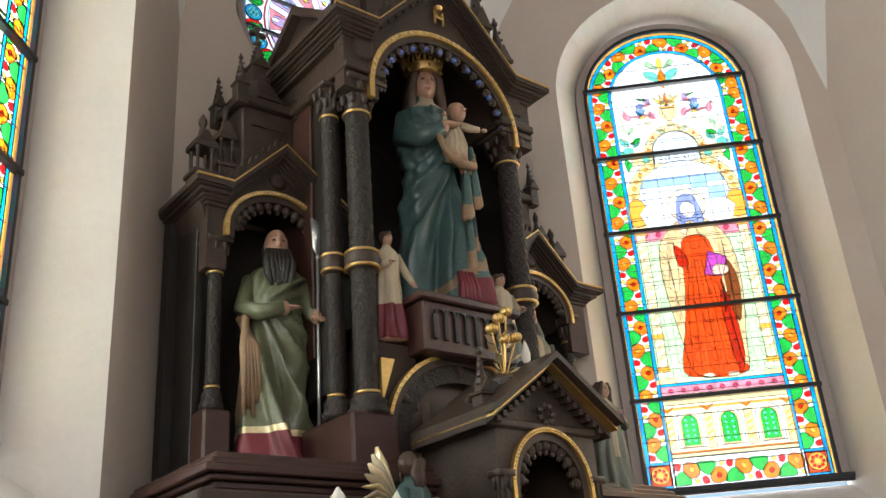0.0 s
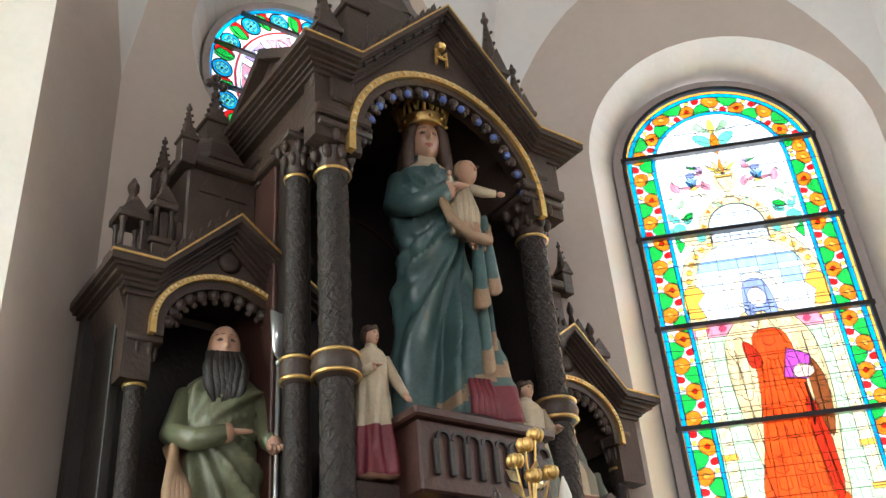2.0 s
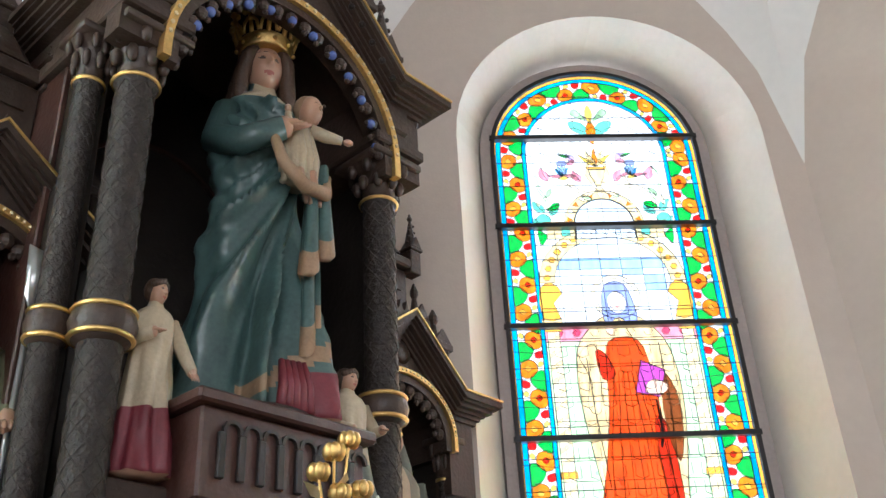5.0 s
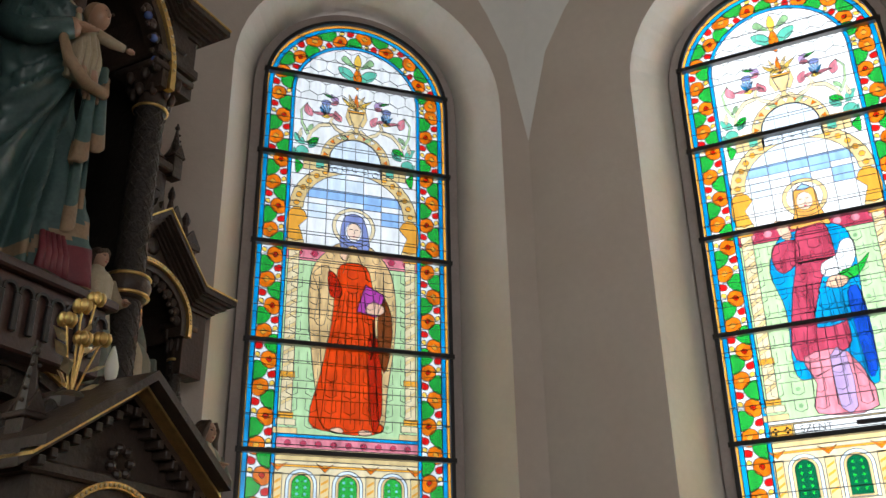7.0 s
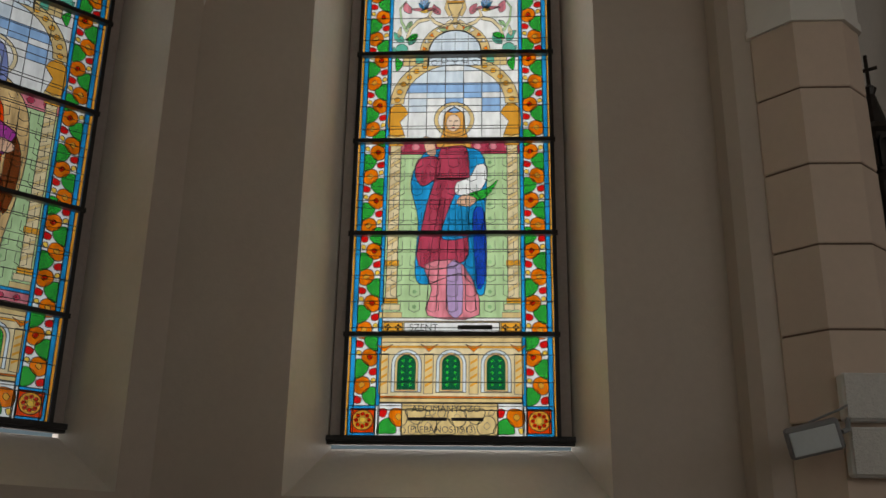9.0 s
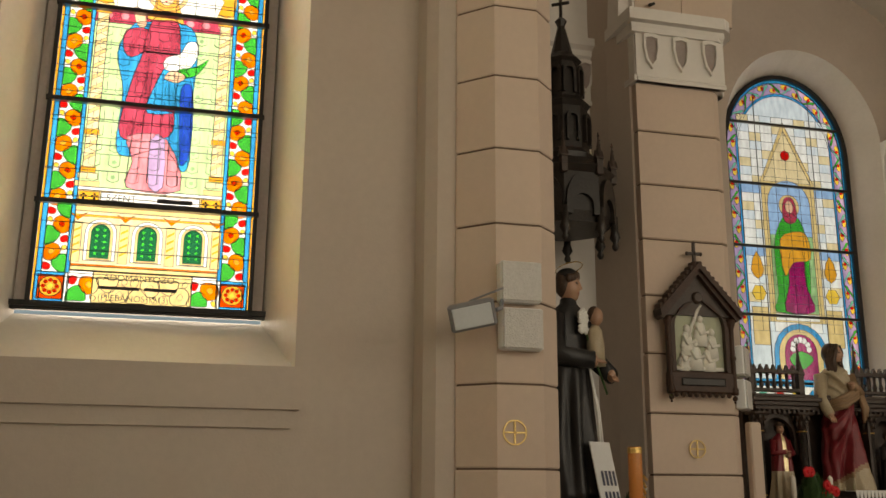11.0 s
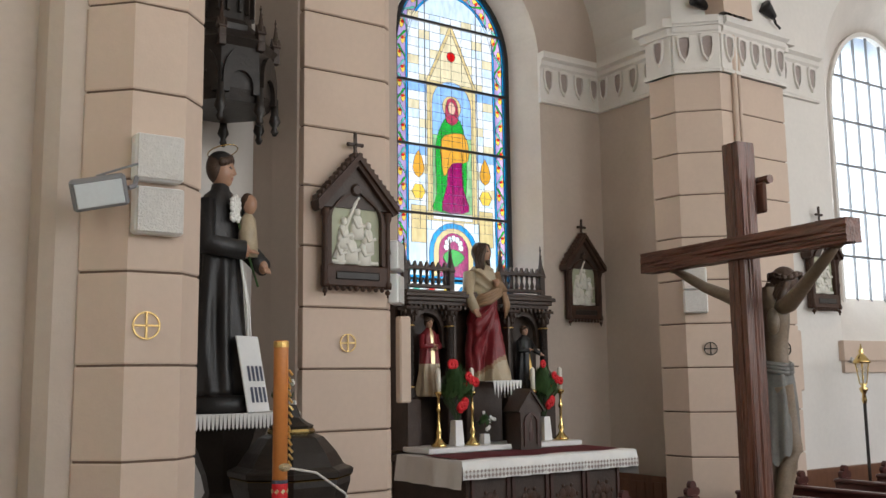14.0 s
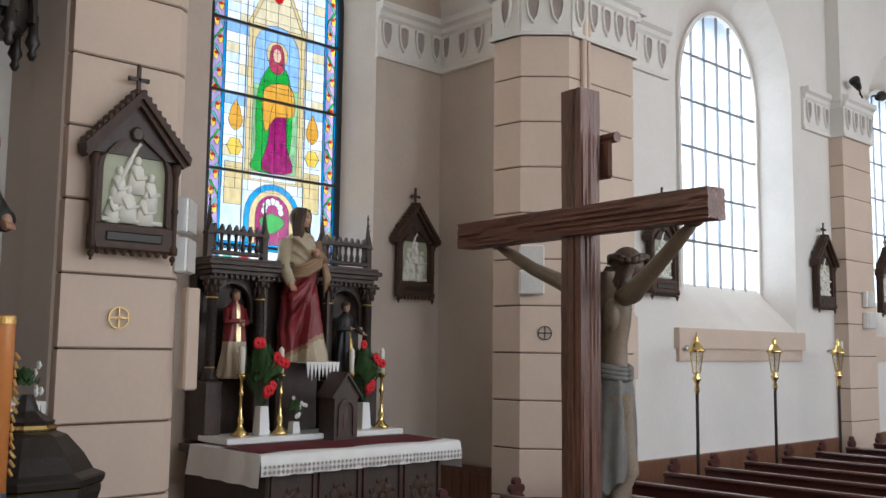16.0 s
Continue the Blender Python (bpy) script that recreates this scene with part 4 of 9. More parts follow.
# stepped sill blocks under the apse windows
for place_w, c in ((place_a, P[3][1] - 1.03), (place_t, t_c)):
    bm = B()
    for hw, z0, z1, d in ((0.90, 2.10, 2.335, -0.05), (0.86, 2.00, 2.10, -0.025)):
        p = [place_w(c + u, z, k) for u in (-hw, hw) for z in (z0, z1) for k in (d, 0.02)]
        add(bm, p, [(0, 1, 3, 2), (4, 6, 7, 5), (0, 4, 5, 1), (2, 3, 7, 6), (0, 2, 6, 4), (1, 5, 7, 3)])
    setting("window_ledge", bm, PLASTER, "beige plaster ledge under the window", "ledge")

# solid corners where the apse walls meet
for p, a, b in ((P[1], P[0], P[2]), (P[2], P[1], P[3]), (P[3], P[2], P[4])):
    o1, o2 = frame_of(a, p)[2], frame_of(p, b)[2]
    q = Vector((*p, 0))
    m = (o1 + o2).normalized()
    bm = B()
    prism(bm, [tuple((q - m * 0.002).xy), tuple((q + o1 * 0.62).xy), tuple((q + m * 0.67).xy), tuple((q + o2 * 0.62).xy)], 0, TOP)
    setting("wall_corner", bm, PLASTER, "beige plastered corner between the apse walls", "wall")

# apse vault: one web over each wall, springing from the corners
APEX = Vector((AX, 0.9, 8.7))


def web(p0, p1, z0, zt):
    bm = B()
    ns, nt_ = 20, 12
    verts = []
    for i in range(ns + 1):
        s = i / ns
        h = z0 + (zt - z0) * (math.sin(math.pi * s)) ** 0.55
        w = Vector((p0[0] + (p1[0] - p0[0]) * s, p0[1] + (p1[1] - p0[1]) * s, 0))
        for j in range(nt_ + 1):
            t = j / nt_ * math.pi / 2
            k = (1 - math.cos(t)) * 0.97
            verts.append((w.x + (APEX.x - w.x) * k, w.y + (APEX.y - w.y) * k, h + (APEX.z - h) * math.sin(t)))
    m = nt_ + 1
    add(bm, verts, [(i * m + j, (i + 1) * m + j, (i + 1) * m + j + 1, i * m + j + 1) for i in range(ns) for j in range(nt_)])
    return bm


corners = [(-1.5, 1.2), P[1], P[2], P[3], (5.75, -0.6)]
for a, b in zip(corners, corners[1:]):
    setting("vault", web(a, b, 5.35, 7.45 if b == P[2] else 7.2), PLASTER_WHITE, "pale plastered vault web over the apse", "vault", True)

# ---- piers, transept, nave ----
def pier(name, poly, z0, z1, label, joint0=1.79, step=0.45, base=True, cap_z=4.90):
    """A pier of rusticated plaster courses with recessed joints."""
    c = Vector((sum(p[0] for p in poly), sum(p[1] for p in poly))) / len(poly)
    bm = B()
    core = [(p[0] + (c.x - p[0]) * 0.03, p[1] + (c.y - p[1]) * 0.03) for p in poly]
    prism(bm, core, z0, z1)
    body = setting(name, bm, JOINT, label, "pier")
    z = joint0 - step * math.ceil((joint0 - z0) / step)
    while z < min(z1, cap_z):
        lo, hi = max(z0, z + 0.006), min(cap_z, z + step - 0.006)
        bm = B()
        add_prism_soft(bm, poly, lo, hi)
        part("stone_course", bm, PLASTER_PINK, body)
        z += step
    if z1 > cap_z:
        bm = B()
        for g, lo, hi in ((0.03, cap_z, cap_z + 0.05), (0.015, cap_z + 0.05, cap_z + 0.42), (0.05, cap_z + 0.42, cap_z + 0.5), (0.09, cap_z + 0.5, cap_z + 0.6), (0.0, cap_z + 0.6, z1)):
            q = [(p[0] + (p[0] - c.x) * g / 0.4, p[1] + (p[1] - c.y) * g / 0.4) for p in poly]
            prism(bm, q, lo, hi)
        part("capital", bm, PLASTER_WHITE, body, "pale moulded plaster capital")
    return body


def add_prism_soft(bm, poly, lo, hi):
    c = Vector((sum(p[0] for p in poly), sum(p[1] for p in poly))) / len(poly)
    b = 0.008
    rings = [(lo, 0.985), (lo + b, 1.0), (hi - b, 1.0), (hi, 0.985)]
    n = len(poly)
    verts = [(c.x + (p[0] - c.x) * k, c.y + (p[1] - c.y) * k, z) for z, k in rings for p in poly]
    faces = [tuple(range(n - 1, -1, -1)), tuple(range(3 * n, 4 * n))] + [(r * n + i, r * n + (i + 1) % n, r * n + n + (i + 1) % n, r * n + n + i) for r in range(3) for i in range(n)]
    add(bm, verts, faces)


FN = -0.30        # nave floor
pier1 = [(5.80, -0.70), (5.50, -0.706), (5.32, -0.887), (5.32, -1.157), (5.45, -1.288), (5.80, -1.288)]
pier("pier_east", pier1, 0, 8.0, "pink-beige plastered chamfered pier with recessed joints")
bm = B()
prism(bm, [(5.75, -0.52), (5.6, -0.54), (5.535, -0.60), (5.515, -0.72), (5.9, -0.75), (6.4, -0.52)], 0, 8.0)
setting("wall_fillet", bm, PLASTER, "rounded beige plaster corner beside the pier", "wall")
bm = B()
prism(bm, [(5.80, -0.75), (5.80, -1.30), (7.55, -1.30), (7.55, -0.75)], FN, 8.0)
setting("wall_pier_return", bm, PLASTER, "beige plaster return wall behind the pier", "wall")
bm = B()
prism(bm, [(7.55, -1.30), (7.55, -2.9), (8.0, -2.9), (8.0, -1.30)], FN, 8.0)
setting("wall_niche", bm, PLASTER_WHITE, "pale grey plaster wall behind the statue niche", "wall")
bm = B()
prism(bm, [(7.55, -2.45), (7.3, -2.5), (7.05, -2.585), (7.1, -3.2), (7.8, -3.2)], FN, 8.0)
setting("wall_pier_flank", bm, PLASTER, "beige plaster flank of the pier", "wall")
pier2 = [(7.12, -2.60), (6.98, -2.61), (6.98, -3.31), (7.02, -3.37), (7.12, -3.43), (9.1, -3.43), (9.1, -2.60)]
pier("pier_station", pier2, FN, 8.0, "pink-beige plastered pier with recessed joints")
# transept end wall with its window
TF = arch_loop(0.98, 2.30, 5.42, 24, 1.1)
TG = arch_loop(0.80, 2.42, 5.42, 24, 0.95)
tl = 7.56 - 3.40
wall_s, place_s = wall_piece("wall_transept", (9.02, -3.40), (9.02, -7.62), FN, 8.0, [(5.64 - 3.40, TF, TG, arch_loop(0.84, 2.4, 5.42, 24, 0.98), 0.40)], "beige plastered wall behind the side altar with an arched window")
bm = B()
prism(bm, [(9.02, -7.56), (9.6, -7.56), (9.6, -8.2), (7.2, -8.2), (7.2, -7.62), (7.74, -7.56)], FN, 8.0)
setting("wall_transept_return", bm, PLASTER, "beige plastered return wall of the side chapel", "wall")
pier3 = [(7.80, -7.16), (7.46, -7.18), (7.13, -7.52), (7.13, -8.58), (7.8, -8.58)]
pier("pier_nave", pier3, FN, 8.0, "pink-beige plastered nave pier with recessed joints")
NX = 7.33
NF = arch_loop(1.42, 2.1, 5.2, 24, 1.55)
NG = [(u + 0.33, z) for u, z in arch_loop(0.96, 2.66, 5.15, 24, 1.15)]
NO = [(u + 0.33, z) for u, z in arch_loop(0.98, 2.62, 5.15, 24, 1.2)]
wall_n, place_n = wall_piece("wall_nave", (NX, -8.60), (NX, -22.0), FN, 8.0, [(11.1 - 8.60, NF, NG, NO, 0.5), (16.35 - 8.60, NF, NG, NO, 0.5)], "pale plastered nave wall with clear arched windows", material=PLASTER_WHITE)
pier4 = [(NX + 0.1, -13.62), (NX - 0.2, -13.62), (NX - 0.2, -14.55), (NX + 0.1, -14.55)]
pier("pier_nave_far", pier4, FN, 8.0, "pink-beige plastered nave pier with recessed joints")
bm = B()
for c in (11.1, 16.35):
    p0 = place_n(c - 8.60, 0, 0)
    box(bm, (NX - 0.07, p0.y - 1.5, 1.86), (NX + 0.02, p0.y + 1.5, 2.09))
    box(bm, (NX - 0.04, p0.y - 1.46, 1.72), (NX + 0.02, p0.y + 1.46, 1.86))
setting("window_ledge", bm, PLASTER_PINK, "beige plaster ledge under the nave window", "ledge")
bm = B()
box(bm, (NX - 0.035, -21.9, FN), (NX, -8.70, 0.62), 0)
box(bm, (NX - 0.06, -21.9, 0.62), (NX, -8.70, 0.67), 0)
box(bm, (7.3, -7.555, FN), (9.0, -7.52, 0.62), 0)
for k in range(12):
    box(bm, (7.42 + 0.13 * k, -7.519, FN + 0.1), (7.52 + 0.13 * k, -7.512, 0.55), 0)
setting("wainscot", bm, WAINSCOT, "brown wooden wainscot along the wall", "panelling")

# floors and closing walls
bm = B()
box(bm, (-9, -1.9, -0.3), (9.7, 5.2, 0))
setting("floor", bm, FLOOR, "grey-brown stone floor of the sanctuary", "floor")
bm = B()
box(bm, (-9, -30, -0.5), (11, -1.9, FN))
setting("floor_nave", bm, FLOOR, "grey-brown stone floor of the nave", "floor")
bm = B()
box(bm, (-9, -30, 8.6), (11, -0.9, 8.8))
setting("ceiling", bm, PLASTER_WHITE, "pale plastered nave ceiling", "ceiling")
bm = B()
box(bm, (-3.2, -1.6, 8.6), (9.5, 5.2, 8.9))
setting("ceiling_apse", bm, PLASTER_WHITE, "pale plastered ceiling over the apse", "ceiling")
# unseen wall, its bare openings added to let fill light in
LF = arch_loop(1.3, 2.2, 5.0)
wall_w, place_w = wall_piece("wall_west", (-2.6, -22.0), (-2.6, 1.4), FN, 8.6, [(22.0 - y, LF, LF, LF, 0.3) for y in (18.5, 14.5, 10.5, 6.5, 2.5)], "unseen pale plastered far wall with added arched openings", material=PLASTER_WHITE)
bm = B()
box(bm, (-2.6, 1.25, 0), (-1.4, 1.6, 8.6))
box(bm, (-2.6, -22.4, FN), (8.2, -22.0, 8.6))
box(bm, (7.33, -8.6, 7.9), (9.8, -0.9, 8.6))
setting("wall_south", bm, PLASTER_WHITE, "pale plastered closing wall", "wall")

# barrel vault of the side chapel and the arch in front of it
yc, rr = -5.48, 2.08


def arch_band(x0, x1, r0, r1, zc, material, label, n=28):
    bm = B()
    pts = [[(x, yc + r * math.cos(math.pi * k / n), zc + 0.95 * r * math.sin(math.pi * k / n)) for k in range(n + 1)] for x, r in ((x0, r0), (x1, r0), (x1, r1), (x0, r1))]
    verts = [p for q in pts for p in q]
    m = n + 1
    add(bm, verts, [(a * m + k, a * m + k + 1, ((a + 1) % 4) * m + k + 1, ((a + 1) % 4) * m + k) for a in range(4) for k in range(n)])
    return setting("arch", bm, material, label, "arch")


arch_band(7.25, 9.1, rr, rr + 0.25, 5.5, PLASTER_WHITE, "pale barrel vault of the side chapel")
arch_band(6.965, 7.6, rr - 0.12, rr + 0.35, 5.5, PLASTER_PINK, "pink-beige arch in front of the side chapel")
arch_band(7.03, 7.25, rr + 0.3, rr + 0.9, 5.5, PLASTER_WHITE, "pale outer moulding of the arch")


def entablature(name, p0, p1, z=4.90, step=0.24, ovals=True):
    """A moulded plaster band with a row of drop-shaped flutes."""
    a, along, out, length = frame_of(p0, p1)

    def place(u, zz, d):
        return a + along * u + out * d + Vector((0, 0, zz))
    bm = B()
    prof = [(0.02, 0), (-0.03, 0), (-0.035, 0.03), (-0.015, 0.05), (-0.015, 0.1), (-0.02, 0.42), (-0.05, 0.45), (-0.055, 0.5), (-0.1, 0.53), (-0.1, 0.6), (0.02, 0.6)]
    n = len(prof)
    add(bm, [place(u, z + h, d) for u in (0, length) for d, h in prof], [(i, (i + 1) % n, n + (i + 1) % n, n + i) for i in range(n)] + [tuple(range(n)), tuple(range(2 * n - 1, n - 1, -1))])
    ob = setting(name, bm, PLASTER_WHITE, "pale plaster cornice band with drop-shaped flutes", "cornice")
    k = int(length / step)
    for i in range(k):
        u = (i + 0.5) * length / k
        bm = B()
        outer = [(u + x, z + 0.26 + y) for x, y in [(-0.07, 0.15), (-0.075, 0.05), (-0.05, -0.08), (0, -0.15), (0.05, -0.08), (0.075, 0.05), (0.07, 0.15), (0, 0.165), (-0.07, 0.15)]]
        inner = [(u + (x - u) * 0.72, z + 0.26 + (y - z - 0.26) * 0.8) for x, y in outer]
        band(bm, inner, outer, -0.045, -0.014, place)
        part("flute", bm, PLASTER_WHITE, ob)
        # flat face in a darker colour, painting the shade of a hollow
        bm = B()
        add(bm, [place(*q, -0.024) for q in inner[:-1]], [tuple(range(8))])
        part("flute_shade", bm, STONE, ob)
    return ob


entablature("cornice", (6.95, -2.60), (6.95, -3.40))
entablature("cornice", (7.05, -3.42), (8.2, -3.42))
entablature("cornice", (9.0, -6.6), (9.0, -7.56), ovals=False)
entablature("cornice", (9.0, -7.54), (7.75, -7.54))
entablature("cornice", (7.55, -1.35), (7.55, -2.55))
entablature("cornice", (7.11, -7.53), (7.11, -8.60), step=0.2)
entablature("cornice", (7.445, -7.165), (7.115, -7.51), step=0.2)
entablature("cornice", (7.78, -7.145), (7.46, -7.165), step=0.2)
entablature("cornice", (NX - 0.02, -8.68), (NX - 0.02, -9.5))
entablature("cornice", (NX - 0.22, -13.6), (NX - 0.22, -14.56))
entablature("cornice", (NX - 0.02, -12.8), (NX - 0.02, -13.6))

bm = B()
box(bm, (6.972, -3.40, 5.2), (7.6, -2.63, 7.9))
setting("wall_over_pier", bm, PLASTER_PINK, "beige plaster above the pier, under the arch", "wall")

# clear nave windows
for c in (11.43, 16.68):
    win = root("window_6", Matrix.Identity(4), "tall clear arched nave window with thin white glazing bars", "window", kind="structure")
    u0 = c - 8.60
    bm = B()
    band(bm, arch_loop(0.93, 2.6, 5.15, 24, 1.1), arch_loop(0.985, 2.56, 5.15, 24, 1.16), 0.44, 0.52, place_n_ := (lambda u, z, d: place_n(u0 + u, z, d)))
    part("window_frame", bm, PLASTER_WHITE, win)
    for u in (-0.62, -0.31, 0.0, 0.31, 0.62):
        bm = B()
        zt = 5.15 + 1.12 * math.sqrt(1 - (u / 0.96) ** 2)
        p = [place_n(u0 + u + x, z, 0.5 + d) for x in (-0.011, 0.011) for z in (2.58, zt) for d in (-0.03, 0.0)]
        add(bm, p, [(0, 1, 3, 2), (4, 6, 7, 5), (0, 4, 5, 1), (2, 3, 7, 6), (0, 2, 6, 4), (1, 5, 7, 3)])
        part("glazing_bar", bm, LAMPGREY, win)
    for z in (3.2, 3.8, 4.4, 5.0, 5.6):
        bm = B()
        w = 0.95 if z < 5.15 else 0.96 * math.sqrt(1 - ((z - 5.15) / 1.14) ** 2)
        p = [place_n(u0 + x, z + h, 0.495 + d) for x in (-w, w) for h in (-0.016, 0.016) for d in (-0.03, 0.0)]
        add(bm, p, [(0, 1, 3, 2), (4, 6, 7, 5), (0, 4, 5, 1), (2, 3, 7, 6), (0, 2, 6, 4), (1, 5, 7, 3)])
        part("glazing_bar", bm, LAMPGREY, win)
    for k, (za, zb_) in enumerate(((2.57, 3.2), (3.2, 3.8), (3.8, 4.4), (4.4, 5.0))):
        bm = B()
        add(bm, [place_n(u0 + u, z, 0.505) for u, z in ((-0.95, za), (0.95, za), (0.95, zb_), (-0.95, zb_))], [(0, 1, 2, 3)])
        part("pane", bm, CLEAR, win)
    bm = B()
    add(bm, [place_n(u0 + u, z, 0.505) for u, z in [(-0.95, 5.0), (0.95, 5.0)] + [(0.96 * math.cos(math.pi * k / 16), 5.15 + 1.13 * math.sin(math.pi * k / 16)) for k in range(17)]], [tuple(range(19))])
    part("pane", bm, CLEAR, win)

# stained window over the side altar
tw = Cartoon()
sh, sspr = 0.76, 2.88
n = 24


def tring(h, k=1.14):
    return [(-h, 0.0)] + [(-h * math.cos(math.pi * i / n), sspr + k * h * math.sin(math.pi * i / n)) for i in range(n + 1)] + [(h, 0.0)]


tw.put("cyan", tring(sh), 0)
tw.put("white", tring(sh - 0.025), 0.005)


def wave_border(ct, u_at, n, unit):
    """A wavy stem with yellow blossoms and red hearts; u_at(s, w): the point at s along the band, w across it."""
    for k in range(n):
        g = 1 if k % 2 else -1
        p = lambda a, w: u_at((k + a) * unit, w * g)
        ct.put("teal" if k % 3 else "green", [p(0.0, -0.05), p(0.2, -0.048), p(0.5, -0.015), p(0.8, 0.03), p(1.02, 0.05), p(1.02, 0.02), p(0.7, -0.01), p(0.45, -0.045), p(0.2, -0.056)], 0.004, 2)
        ct.put("yellow", [p(0.25, 0.045), p(0.1, 0.02), p(0.3, -0.005), p(0.55, 0.005), p(0.7, 0.035), p(0.5, 0.052)], 0.004, 2)
        ct.put("red", [p(0.42, 0.02), p(0.52, 0.042), p(0.62, 0.022), p(0.6, -0.004), p(0.48, -0.006)], 0.003, 2)


rb = sh - 0.082
tw.put("mauve", tring(sh - 0.03), 0.004)
for g in (-1, 1):
    wave_border(tw, lambda s_, w, g=g: (g * (rb + w), 0.3 + s_), 16, (sspr - 0.3) / 16)
arc_len = math.pi * rb * 1.07
wave_border(tw, lambda s_, w: (-(rb + w) * math.cos(math.pi * s_ / arc_len), sspr + 1.14 * (rb + w) * math.sin(math.pi * s_ / arc_len)), 14, arc_len / 14)
tw.put("cyan", tring(sh - 0.14), 0.006)
tw.put("skyl", tring(sh - 0.165), 0.006)
for r in range(24):
    for k in range(8):
        tw.put("skyb" if r in (8, 15) else ("white", "skyl", "white", "white", "cream")[(r * 3 + k) % 5], rect(-0.59 + 0.1475 * k, 0.9 + 0.1 * r, -0.4425 + 0.1475 * k, 1.0 + 0.1 * r), 0.004)
tw.put("stone", [(-0.34, 2.55), (-0.34, 1.0), (0.34, 1.0), (0.34, 2.55), (0.0, 3.25)], 0.005)
tw.put("cream", [(-0.3, 2.55), (0.3, 2.55), (0.0, 3.15)], 0.005)
tw.put("red", disc((0, 2.86), 0.06, 8), 0.004)
tw.put("skyb", arch_shape(0, 0.27, 1.9, 2.3), 0.005)
tw.put("palemid", rect(-0.27, 1.1, 0.27, 1.95), 0.005)
tw.put("stone", disc((0, 2.28), 0.13, 18), 0.004)
tw.put("green", [(0, 2.2), (-0.14, 2.08), (-0.23, 1.8), (-0.22, 1.3), (-0.27, 1.12), (0.1, 1.12), (0.2, 1.5), (0.16, 2.05)], 0.005, 3)
tw.put("magenta", [(-0.04, 1.75), (0.12, 1.8), (0.14, 1.4), (0.22, 1.13), (-0.14, 1.12), (-0.08, 1.4)], 0.005, 3)
tw.put("amber", [(-0.15, 1.9), (0.08, 2.0), (0.2, 1.95), (0.22, 1.7), (0.0, 1.65), (-0.12, 1.5)], 0.005, 3)
tw.put("rose", [(-0.06, 2.36), (-0.09, 2.15), (0.0, 2.08), (0.09, 2.15), (0.06, 2.36)], 0.004, 3)
tw.put("skin", disc((0, 2.27), 0.05, 12, 0.07), 0.003)
tw.put("white", rect(-0.27, 1.02, 0.27, 1.09), 0.004)
for s in (-1, 1):
    tw.put("stone", rect(s * 0.46 - 0.1, 0.75, s * 0.46 + 0.1, 1.15), 0.005)
    tw.put("yellow", disc((s * 0.46, 1.3), 0.09, 6), 0.004)
    tw.put("amber", [(s * 0.46 - 0.08, 1.55), (s * 0.46, 1.75), (s * 0.46 + 0.08, 1.55), (s * 0.46, 1.45)], 0.004, 2)
tw.put("cyan", arch_shape(0, 0.33, 0.4, 0.66), 0.005)
tw.put("stone", arch_shape(0, 0.27, 0.4, 0.66), 0.004)
tw.put("magenta", arch_shape(0, 0.2, 0.4, 0.68), 0.004)
for k in range(7):
    a = math.pi * k / 6
    tw.put("white", disc((0.1 * math.cos(a), 0.72 + 0.1 * math.sin(a)), 0.035, 7), 0.003)
tw.put("green", [(0, 0.7), (-0.15, 0.62), (-0.02, 0.5), (0.15, 0.62)], 0.004, 3)
tw.put("cyan", rect(-0.6, 0.33, 0.6, 0.4), 0.006)
tw.put("white", rect(-0.6, 0.0, 0.6, 0.33), 0.006)
for k in range(6):
    tw.put(("teal", "red", "yellow", "cyan", "green", "orange")[k], [(-0.5 + 0.2 * k, 0.02), (-0.42 + 0.2 * k, 0.16), (-0.5 + 0.2 * k, 0.3), (-0.58 + 0.2 * k, 0.16)], 0.005, 2)
tw.line([(-0.36, 0), (-0.36, 3.55)], 0.014)
tw.line([(0.36, 0), (0.36, 3.55)], 0.014)
tw.line([(-0.36, 2.0), (-0.36, 3.5)], 0.014)
win = root("window_5", Matrix.Identity(4), "tall stained glass window with a figure in green and magenta", "window", kind="structure")


def place_tw(u, v, d):
    return place_s(5.64 - 3.40 + u, 2.42 + v * 1.04, d)


bm = B()
band(bm, arch_loop(sh - 0.005, 0.0, sspr, 24, 1.14 * sh), arch_loop(sh + 0.05, 0.0, sspr, 24, 1.14 * sh + 0.05), 0.36, 0.44, place_tw)
part("window_frame", bm, IRON, win)
for v in (0.36, 1.06, 1.8, 2.5, 3.2):
    bm = B()
    w = sh if v < sspr else sh * math.sqrt(1 - ((v - sspr) / (1.14 * sh)) ** 2)
    p = [place_tw(u, v + z, 0.4 + d) for u in (-w, w) for z in (-0.013, 0.013) for d in (-0.04, -0.012)]
    add(bm, p, [(0, 1, 3, 2), (4, 6, 7, 5), (0, 4, 5, 1), (2, 3, 7, 6), (0, 2, 6, 4), (1, 5, 7, 3)])
    part("cross_bar", bm, IRON, win)
tw.build(win, place_tw, 0.4, (0.36, 1.06, 1.8, 2.5, 3.2), [(u * 0.999, v) for u, v in arch_loop(sh, 0.001, sspr, 24, 1.14 * sh)])

